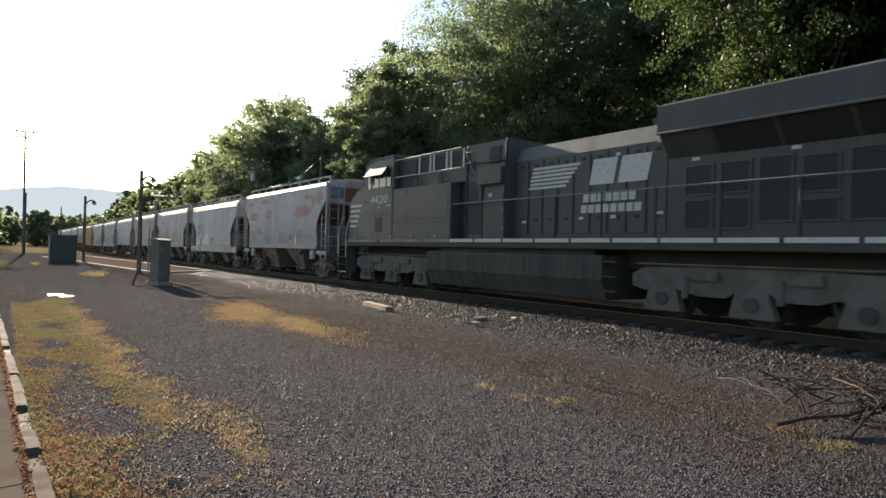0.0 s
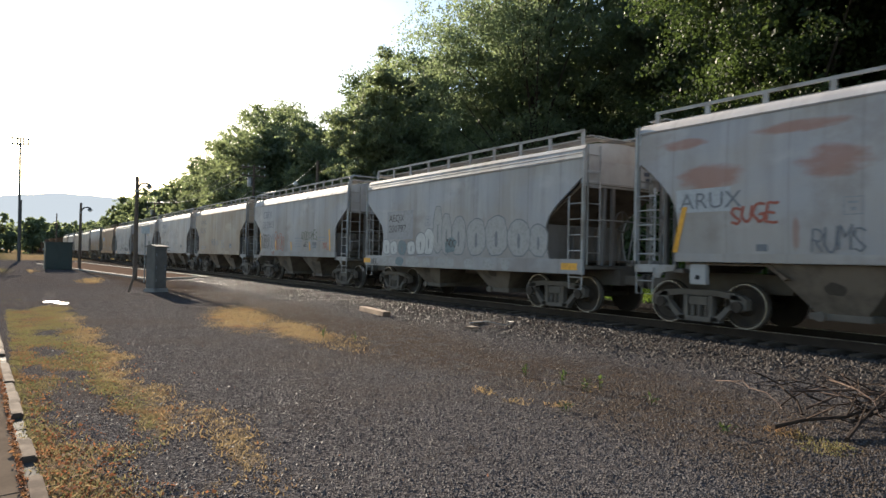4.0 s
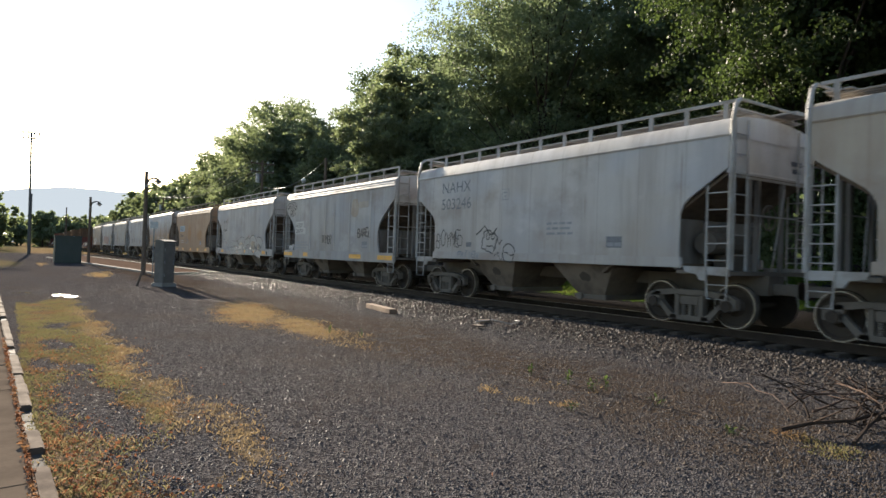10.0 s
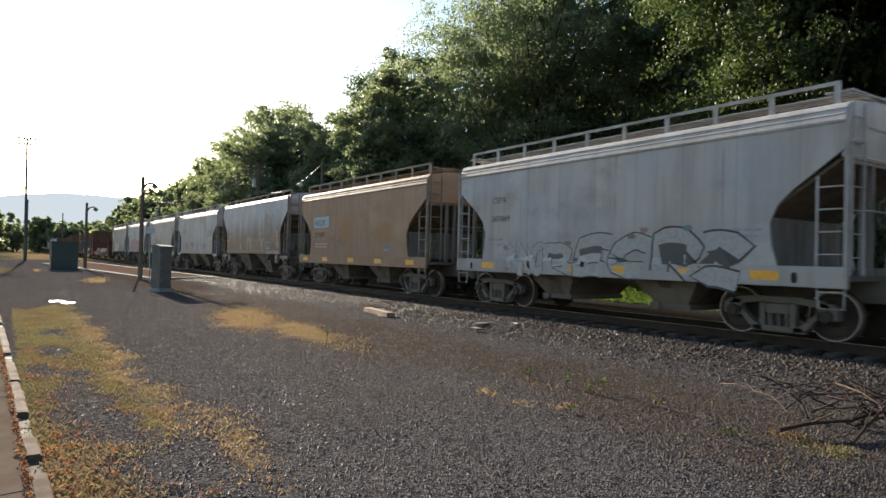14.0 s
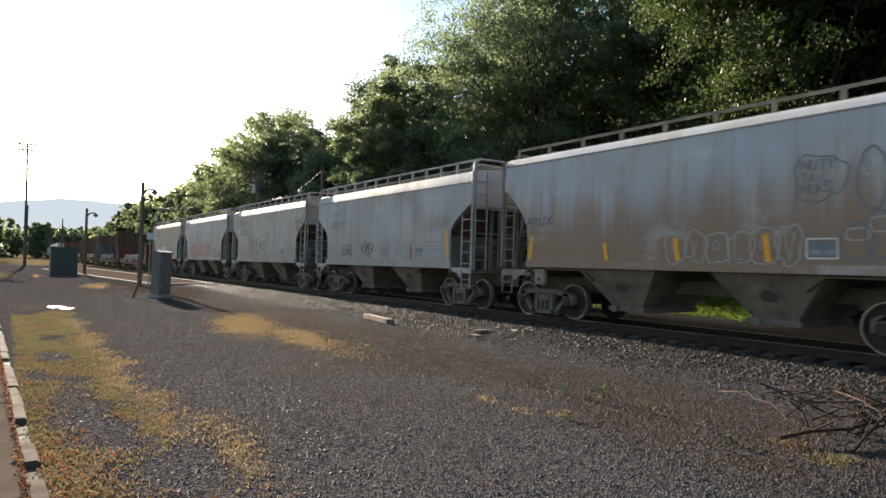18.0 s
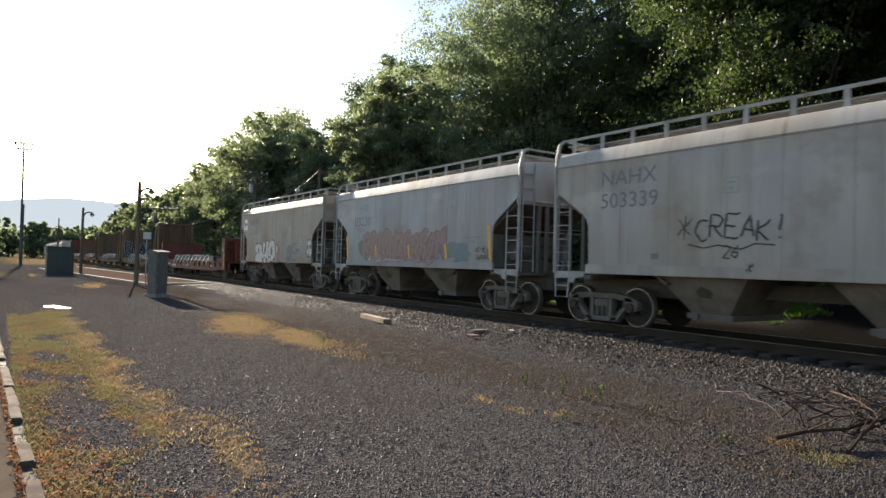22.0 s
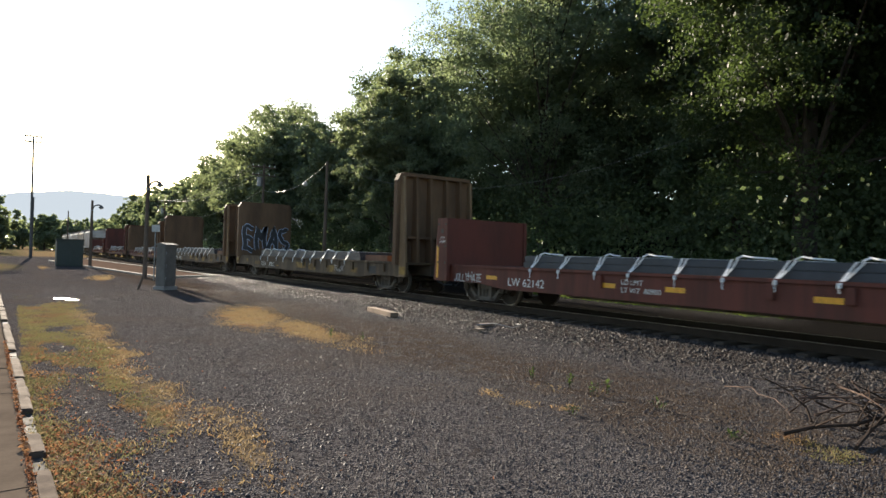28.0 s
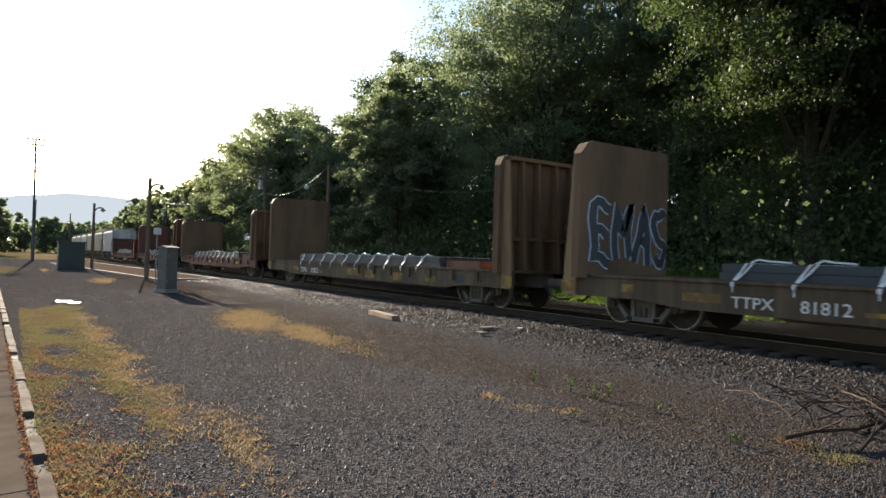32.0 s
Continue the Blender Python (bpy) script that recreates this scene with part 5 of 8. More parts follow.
    for y in (1.72, 1.5):
        blob(w, y, 1.82, 0.14, 0.2, M_SPRAY_DARK, "flat", 44, "graffiti", 0.008, 0.08, 0.03)
    squiggle(w, 1.7, 1.5, 0.62, 0.34, M_SPRAY_DARK, "flat", 47, 0.035, 7)
    blob(w, 1.02, 1.16, 0.5, 0.55, M_SPRAY_DARK, "flat", 48, "graffiti", 0.0075, 0.1, 0.032)
    squiggle(w, 1.3, 1.2, 0.75, 0.34, M_SPRAY_DARK, "flat", 49, 0.035, 6)
    scrawl(w, "PATIEN", 3.0, 1.28, 0.18, M_FADED, "flat", 0.03, seed=44, wide=0.75)
    patch(w, 2.64, 2.4, 1.6, 1.74, M_GREY_LETTER, "flat", "stencil_panel")
    small_print(w, -0.6, 2.2, 0.7, 3, M_FADED, seed=4)
    square_stencil(w, 1.1, 2.95)
    placard(w, -2.45, 1.62)

    w = HOPPERS[5]
    patch(w, 3.82, 2.85, 2.42, 2.72, M_LABEL_PALE, "deep", "label_ground", 0.004)
    patch(w, 3.82, 2.68, 2.12, 2.41, M_LABEL_PALE, "deep", "label_ground", 0.004)
    patch(w, 2.66, 2.05, 2.08, 2.44, M_SPRAY_DUSTY, "deep", "repaint_patch", 0.0035)
    marks(w, "AEQX", "200794", 3.75, 2.45, "deep", 0.2, M_BLACK)
    scrawl(w, "CROTCH", 4.88, 3.36, 0.3, M_SPRAY_DARK, "deep", 0.045, seed=51, wide=0.5)
    scrawl(w, "ROT", 4.5, 3.0, 0.28, M_SPRAY_DARK, "deep", 0.045, seed=52, wide=0.6)
    scrawl(w, "VOMER", 0.9, 1.66, 0.34, M_SPRAY_DARK, "deep", 0.05, lean=0.3, seed=53, wide=0.42)
    scrawl(w, "BAREL", -2.35, 1.95, 0.3, M_SPRAY_DARK, "deep", 0.065, seed=54, wide=0.55)
    for y in (2.21, 0.64, -0.23, -1.59, -3.27):        # pressed stakes
        patch(w, y, y - 0.09, 1.4, 3.72, GREYS["pale_grey"], "deep", "stake", 0.014)
    blob(w, -1.75, 2.72, 0.65, 0.78, GREYS["tan_grey"], "deep", 9, "repaint_patch", 0.005, 0.05)
    patch(w, -2.4, -3.15, 3.1, 3.35, GREYS["tan_grey"], "deep", "repaint_patch", 0.005)
    tape(w, (5.15, 4.6, 2.81, -1.74, -2.2, -3.98, -4.5), "deep")
    placard(w, -2.7, 1.5, "deep")
    small_print(w, 3.8, 1.7, 1.2, 3, M_FADED, "deep", seed=5)
    throwup(w, 4.5, 1.3, 0.5, 0.28, M_SPRAY_SILVER, M_GREY_LETTER, "deep", 3, 55, 0.015)

    w = HOPPERS[6]
    lettering(w, "CEFX", 3.56, 2.93, 0.17, M_BLACK, "deep", name="reporting_mark")
    lettering(w, "303669", 3.58, 2.4, 0.18, M_BLACK, "deep", name="wagon_number")
    lettering(w, "LD LMT 232000", 3.76, 1.86, 0.07, M_GREY_LETTER, "deep", name="load_limit")
    lettering(w, "LT WT   53400", 3.75, 1.71, 0.07, M_GREY_LETTER, "deep", name="light_weight")
    throwup(w, 2.88, 0.92, 1.3, 0.88, M_SPRAY_DUSTY, M_GREY_LETTER, "deep", 3, 61, 0.022)
    throwup(w, 1.55, 0.97, 0.85, 0.86, M_SPRAY_DUSTY, M_SPRAY_DARK, "deep", 1, 66, 0.022)
    throwup(w, 0.52, 0.9, 1.95, 1.04, M_SPRAY_DUSTY, M_SPRAY_DARK, "deep", 2, 62, 0.03)
    throwup(w, -1.6, 0.92, 1.85, 1.08, M_SPRAY_DUSTY, M_SPRAY_DARK, "deep", 2, 63, 0.045)
    for k, (y, z, m) in enumerate(((-2.2, 2.0, M_SPRAY_TEAL), (-0.9, 1.85, M_SPRAY_OLIVE), (0.9, 1.7, M_SPRAY_OLIVE), (-1.2, 1.98, M_SPRAY_PINK), (3.0, 1.0, M_SPRAY_PINK), (3.1, 1.6, M_SPRAY_PINK))):
        blob(w, y, z, 0.22, 0.14, m, "deep", 64 + k, "spray_spot", 0.0125)
    for y in (4.45, -4.25):
        blob(w, y, 1.03, 0.1, 0.2, M_GRILLE_HOLE, "deep", 3, "sill_hole", 0.006, 0.01)
    small_print(w, -3.2, 1.98, 0.5, 2, M_FADED, "deep", seed=8)
    tape(w, (3.94, 2.56, 0.92, -0.54, -2.12, -3.55), "deep")

    w = HOPPERS[7]
    patch(w, 3.59, 2.08, 2.55, 3.02, M_PATCH_BLUE, "deep", "repaint_patch")
    lettering(w, "AEQX", 3.48, 2.64, 0.28, M_BLACK, "deep", name="reporting_mark")
    lettering(w, "200809", 3.46, 2.12, 0.24, M_BLACK, "deep", name="wagon_number")
    squiggle(w, 1.85, 1.5, 1.2, 0.65, M_SPRAY_WINE, "deep", 71, 0.06, 9)
    squiggle(w, 1.7, 1.5, 0.9, 0.3, M_SPRAY_TEAL, "deep", 72, 0.04, 6)
    squiggle(w, 1.4, 1.7, 0.8, 0.45, M_SPRAY_OLIVE, "deep", 73, 0.05, 7)
    tape(w, (4.6, 2.62, 0.3, -1.8, -3.9), "deep")
    small_print(w, 3.4, 1.8, 1.1, 2, M_FADED_PALE, "deep", seed=7)
    placard(w, -2.4, 1.5, "deep")

    w = HOPPERS[8]
    lettering(w, "ARUX", 4.3, 2.42, 0.24, M_LETTER_BLUE, "round", name="reporting_mark")
    strip(w, 4.27, 1.54, 2.15, "round", skew=0.2)
    for y, z in ((1.84, 1.95), (0.08, 2.02), (-1.68, 2.05)):
        strip(w, y, 1.54, z, "round")
    strip(w, -3.93, 1.6, 2.55, "round")
    bubbles(w, 0.33, 1.45, 2.6, 0.75, 6, M_FADED_PALE, "round", 81, 0.028)
    cloud = blob(w, -2.1, 2.56, 0.9, 0.9, M_GREY_LETTER, "round", 8, "graffiti", 0.007, 0.13, 0.028)
    for k, words in enumerate(("NUTY", "TAIL", "MUKS")):
        scrawl(cloud, words, -2.28, 3.14 - 0.2 * k, 0.16, M_GREY_LETTER, "round", 0.022, seed=84 + k, wide=0.6)
    for y, z, l, h in ((-3.1, 2.4, 0.42, 1.05), (-3.76, 2.42, 0.42, 1.25), (-2.85, 1.55, 0.5, 0.65), (-3.2, 1.6, 0.45, 0.8), (-3.62, 1.52, 0.5, 0.5)):
        g = blob(w, y, z, l, h, M_GREY_LETTER, "round", int(z * 9), "graffiti_letter", 0.007, 0.08, 0.035)
        blob(g, y - l * 0.15, z + h * 0.55, l * 0.7, h * 0.33, M_FADED_PALE, "round", 5, "letter_fill", 0.0065, 0.05, 0.03)
    bm = bmesh.new()
    stroke(bm, [(0, 0), (0.46, 0), (0.46, 0.34), (0, 0.34), (0, 0)], 0.03)
    on_side(bm, -2.36, 1.61, "round", 0.008)
    part("placard_frame", bm, M_WHITE, placard(w, -2.38, 1.64, "round"))

    w = HOPPERS[9]
    lettering(w, "503297", 3.95, 2.72, 0.34, M_GREY_LETTER, "flat", name="wagon_number")
    lettering(w, "NAHX", 3.92, 3.24, 0.34, M_FADED, "flat", name="reporting_mark")
    bubbles(w, 2.95, 1.6, 0.85, 0.42, 4, M_SPRAY_DARK, "flat", 91, 0.03)
    squiggle(w, 2.75, 1.5, 0.75, 0.34, M_SPRAY_DARK, "flat", 94, 0.026, 10)
    scrawl(w, "VOMER", 1.35, 1.68, 0.38, M_SPRAY_DARK, "flat", 0.04, seed=92, wide=0.42, lean=0.4)
    squiggle(w, 0.95, 1.56, 0.32, 0.16, M_SPRAY_DARK, "flat", 95, 0.035, 4)
    strip(w, -4.1, 1.52, 2.5)
    patch(w, -2.05, -2.16, 1.5, 1.95, M_RUST_STREAK, "flat", "rust_streak", 0.006)
    placard(w, -2.39, 1.62)
    small_print(w, -2.95, 2.05, 0.6, 3, M_FADED, seed=9)
    small_print(w, -1.0, 2.05, 0.5, 4, M_FADED, seed=13)
    squiggle(w, -0.66, 1.8, 0.15, 0.4, M_GREY_LETTER, "flat", 93, 0.05, 4)

    w = HOPPERS[10]
    marks(w, "NAHX", "503339", 3.92, 3.27, "flat", 0.36)
    scrawl(w, "CREAK!", 1.62, 1.98, 0.42, M_SPRAY_DARK, "flat", 0.04, seed=101, wide=0.55)
    scrawl(w, "*", 2.0, 2.0, 0.42, M_SPRAY_DARK, "flat", 0.025, seed=103)
    squiggle(w, 1.85, 1.78, 1.8, 0.12, M_SPRAY_DARK, "flat", 104, 0.03, 5)
    scrawl(w, "26", 1.07, 1.62, 0.22, M_SPRAY_DARK, "flat", 0.028, seed=105)
    scrawl(w, "*", 0.62, 1.3, 0.2, M_SPRAY_DARK, "flat", 0.018, seed=106)
    scrawl(w, "MINT", -4.15, 3.05, 0.32, M_SPRAY_DARK, "flat", 0.035, seed=102)
    scrawl(w, "ROK", -4.3, 2.75, 0.25, M_SPRAY_DARK, "flat", 0.03, seed=107)
    square_stencil(w, 1.05, 2.88)
    placard(w, -2.41, 1.63)
    patch(w, 2.6, 2.42, 1.58, 1.7, M_GREY_LETTER, "flat", "stencil_panel")
    small_print(w, -3.0, 2.1, 0.6, 2, M_FADED, seed=11)

    w = HOPPERS[11]
    lettering(w, "HX", 3.33, 3.27, 0.34, M_FADED, "flat", name="reporting_mark")
    lettering(w, "03230", 3.68, 2.75, 0.36, M_GREY_LETTER, "flat", name="wagon_number")
    square_stencil(w, 1.04, 2.95)
    blob(w, 3.4, 1.4, 1.5, 0.95, M_SPRAY_OLIVE, "flat", 110, "graffiti", 0.005)
    blob(w, -1.7, 1.35, 1.5, 0.85, M_SPRAY_TEAL, "flat", 114, "graffiti", 0.005, 0.25)
    blob(w, -2.4, 1.4, 1.1, 0.42, M_SPRAY_TEAL, "flat", 115, "graffiti", 0.0045, 0.3)
    blob(w, -1.5, 1.9, 0.7, 0.4, M_SPRAY_OLIVE, "flat", 119, "graffiti", 0.0058, 0.25)
    blob(w, 3.05, 1.3, 5.3, 1.1, M_SPRAY_PINK, "flat", 116, "graffiti", 0.0062, 0.12)
    throwup(w, 3.0, 1.42, 5.1, 1.05, M_SPRAY_PINK, M_SPRAY_WINE, "flat", 11, 111, 0.022)
    for k in range(4):
        squiggle(w, 2.7 - 1.2 * k, 1.5, 1.2, 0.95, M_SPRAY_WINE, "flat", 117 + k, 0.05, 5)
    for y, z in ((4.25, 2.4), (2.08, 2.0), (-0.08, 2.0), (-2.12, 2.0), (-4.15, 2.52)):
        strip(w, y, 1.5, z)
    scrawl(w, "NO MEGO", -3.56, 1.72, 0.14, M_SPRAY_DARK, "flat", 0.02, seed=113)
    scrawl(w, "SANGRE", -3.6, 1.52, 0.14, M_SPRAY_DARK, "flat", 0.02, seed=118)
    small_print(w, -2.99, 2.15, 0.55, 2, M_FADED, seed=14)

    w = HOPPERS[12]
    marks(w, "NAHX", "503331", 3.9, 3.24, "flat", 0.36)
    blob(w, 3.05, 1.14, 0.7, 0.35, M_SPRAY_RED, "flat", 120, "graffiti", 0.005)
    blob(w, -0.1, 1.14, 0.6, 0.9, M_SPRAY_PINK, "flat", 126, "graffiti", 0.005)
    blob(w, 2.95, 1.14, 3.0, 0.68, M_SPRAY_DARK, "flat", 133, "graffiti_letter", 0.0052, 0.04)
    blob(w, 2.9, 1.17, 2.9, 0.62, M_SPRAY_PALE, "flat", 133, "graffiti_letter", 0.0058, 0.04)
    fat_letters(w, [(2.95, 1.62, 1.15, 0.62), (1.02, 1.2, 1.08, 1.22), (1.8, 1.6, 0.46, 0.78), (1.36, 1.66, 0.5, 0.74), (-0.06, 1.64, 0.3, 0.52)], M_SPRAY_PALE, M_SPRAY_DARK, "flat", 0.05, 121, False)
    for k, (y, z, l, h) in enumerate(((2.42, 1.66, 0.16, 0.3), (1.5, 1.66, 0.14, 0.32), (0.62, 1.58, 0.24, 0.42), (1.72, 1.2, 0.26, 0.2), (1.2, 1.2, 0.24, 0.2))):
        g = blob(w, y + 0.03, z - 0.03, l + 0.06, h + 0.06, M_SPRAY_DARK, "flat", 127 + k, "graffiti_shade", 0.0098)
        blob(g, y, z, l, h, M_SPRAY_RED, "flat", 127 + k, "shade_fill", 0.0104)
    squiggle(w, 4.2, 1.28, 1.3, 0.4, M_SPRAY_PINK, "flat", 122, 0.03)
    squiggle(w, 0.4, 2.2, 1.0, 0.35, M_SPRAY_PINK, "flat", 123, 0.03)
    squiggle(w, -0.3, 1.2, 1.1, 0.75, M_SPRAY_PINK, "flat", 124, 0.03)
    squiggle(w, 2.3, 2.2, 0.8, 0.25, M_SPRAY_RED, "flat", 128, 0.03)
    blob(w, -1.45, 1.14, 0.62, 0.95, M_GREY_LETTER, "flat", 3, "graffiti", 0.006, 0.03)
    scrawl(w, "(", -2.08, 1.62, 0.52, M_SPRAY_OLIVE, "flat", 0.06, seed=129, wide=0.8)
    scrawl(w, "NOMS", -2.2, 1.27, 0.11, M_SPRAY_DARK, "flat", 0.022, seed=125, wide=0.9)
    scrawl(w, "CREW", -0.4, 1.2, 0.13, M_SPRAY_DARK, "flat", 0.018, seed=130)
    skull = blob(w, 4.85, 2.84, 0.74, 0.83, M_SPRAY_VIOLET, "flat", 9, "graffiti", 0.0055, 0.06)
    blob(skull, 4.81, 2.88, 0.66, 0.75, M_WHITE, "flat", 9, "pale_shape", 0.0065, 0.06)
    for y, z, l, h in ((4.72, 3.22, 0.2, 0.2), (4.42, 3.22, 0.2, 0.2), (4.54, 3.08, 0.08, 0.12), (4.66, 2.94, 0.34, 0.05)):
        blob(skull, y, z, l, h, M_SPRAY_DARK, "flat", 2, "dark_shape", 0.008, 0.03)
    face = blob(w, -3.7, 1.42, 0.62, 0.92, M_SPRAY_DARK, "flat", 9, "graffiti", 0.0055, 0.07)
    blob(face, -3.75, 1.47, 0.52, 0.82, M_SPRAY_PALE, "flat", 9, "pale_shape", 0.0062, 0.07)
    for y, z, l, h in ((-3.8, 1.85, 0.17, 0.24), (-4.05, 1.85, 0.17, 0.24), (-3.97, 1.72, 0.08, 0.12), (-3.84, 1.52, 0.05, 0.16), (-3.95, 1.5, 0.05, 0.16), (-4.06, 1.52, 0.05, 0.16)):
        blob(face, y, z, l, h, M_SPRAY_DARK, "flat", 2, "dark_shape", 0.0072, 0.03)
    scrawl(w, "2EZ", -4.02, 1.26, 0.11, M_SPRAY_DARK, "flat", 0.02, seed=132, wide=0.8)
    small_print(w, -0.87, 2.15, 0.45, 4, M_FADED, seed=12)
    small_print(w, 0.94, 3.12, 0.45, 2, M_FADED, seed=15)
    small_print(w, -2.95, 2.1, 0.6, 4, M_FADED, seed=16)
    placard(w, -2.5, 1.64)


decorate()
painted_end(HOPPERS[0], "round", -1)


# ---- bulkhead flat wagons with strapped pipe
M_FLAT_RED = surface("faded_red_wagon_paint", (0.15, 0.042, 0.03), (0.085, 0.036, 0.027), 0.6, 0.0, 1.0, 30.0, streak=True)
M_FLAT_YELLOW = surface("rusting_yellow_wagon_paint", (0.15, 0.105, 0.058), (0.07, 0.05, 0.036), 0.65, 0.0, 1.0, 30.0, streak=True, spread=(0.3, 0.6))
M_BULK_RUST = surface("rust_brown_bulkhead", (0.17, 0.1, 0.055), (0.095, 0.058, 0.036), 0.7, 0.0, 0.9, 30.0, streak=True)
M_BULK_PALE = surface("faded_yellow_bulkhead_edge", (0.3, 0.2, 0.11), (0.18, 0.11, 0.065), 0.65, 0.0, 1.2, 30.0, streak=True)
M_FLAT_PATCH = surface("chipped_yellow_end_paint", (0.34, 0.21, 0.05), (0.13, 0.08, 0.04), 0.65, 0.0, 3.0, 30.0, spread=(0.35, 0.6))
M_PIPE = surface("dark_blue_coated_steel", (0.04, 0.048, 0.062), (0.06, 0.07, 0.085), 0.45, 0.0, 2.0, 40.0)
M_STRAP = plain("white_webbing_strap", (0.7, 0.72, 0.74), 0.6)
M_RUSTY_BAR = surface("rusty_steel_beam", (0.2, 0.1, 0.06), (0.13, 0.07, 0.045), 0.7, 0.0, 2.0, 30.0)


def bulkhead(bm, k, h, top, w=1.45):
    """The panel: the tall ones bulge towards the load and have rounded upper corners, the low ones are flat."""
    if top < 3:
        y = h - 0.5
        prism(bm, [(k * y, 1.05), (k * (y + 0.02), top), (k * (y - 0.06), top), (k * (y - 0.08), 1.05)], -w + 0.05, w - 0.05)
        return
    n, m, half = 24, 8, 1.66
    front, back = [], []
    for a in range(n + 1):
        x = -half + 2 * half * a / n
        over = max(0.0, abs(x) - half + 0.3)
        crest = top - 0.3 + math.sqrt(max(0.0, 0.09 - over * over))
        front.append([bm.verts.new((x, k * (h - 0.64 - bulge(x)), 1.05 + (crest - 1.05) * q / m)) for q in range(m + 1)])
        back.append([bm.verts.new((x, k * (h - 0.42), 1.05 + (crest - 1.05) * q / m)) for q in range(m + 1)])
    for a in range(n):
        for q in range(m):
            bm.faces.new((front[a][q], front[a + 1][q], front[a + 1][q + 1], front[a][q + 1]))
            bm.faces.new((back[a][q], back[a][q + 1], back[a + 1][q + 1], back[a + 1][q]))
        bm.faces.new((front[a][m], front[a + 1][m], back[a + 1][m], back[a][m]))
        bm.faces.new((front[a][0], back[a][0], back[a + 1][0], front[a + 1][0]))
    for a in (0, n):
        for q in range(m):
            bm.faces.new((front[a][q], front[a][q + 1], back[a][q + 1], back[a][q]))


def bulge(x):
    return 0.14 * (1 - min(1.0, abs(x) / 1.66) ** 8)


def bulkhead_side(bm, k, h, top, s, w=1.45):
    """The tapered stay at each side of the panel, with steps."""
    if top > 3:
        prism(bm, [(k * (h - 0.04), 0.62), (k * (h - 0.04), 1.05), (k * (h - 0.28), top - 0.16), (k * (h - 0.42), top - 0.16), (k * (h - 0.42), 1.05), (k * (h - 0.42), 0.62)], s * (w + 0.05), s * (w - 0.04))
    else:
        prism(bm, [(k * h, 0.62), (k * (h - 0.02), 1.05), (k * (h - 0.14), top), (k * (h - 0.62), top), (k * (h - 0.66), 0.62)], s * (w + 0.05), s * (w - 0.06))
    a, b = (0.4, 0.08) if top > 3 else (0.56, 0.2)
    for q in range(3):
        z = 1.15 + (0.45 if top > 3 else (top - 1.5) / 3) * (q + 0.5)
        x0, x1 = w + 0.03, w + 0.062
        box(bm, min(s * x0, s * x1), max(s * x0, s * x1), min(k * (h - a), k * (h - b)), max(k * (h - a), k * (h - b)), z, z + 0.03)


def bulkhead_ribs(bm, k, h, top, w=1.45):
    t = 0.24 if top > 3 else 0.14
    back = 0.425 if top > 3 else 0.5
    for x in (-0.95, -0.35, 0.35, 0.95):
        prism(bm, [(k * (h - 0.02), 1.05), (k * (h - t), top - 0.12), (k * (h - back), top - 0.12), (k * (h - back - 0.005), 1.05)], x - 0.05, x + 0.05)
    for z0, z1, a, b in ((top - 0.16, top - 0.06, back + 0.005, t - 0.04), (2.0, 2.08, back + 0.005, 0.14)):
        box(bm, -w + 0.1, w - 0.1, min(k * (h - a), k * (h - b)), max(k * (h - a), k * (h - b)), z0, z1)


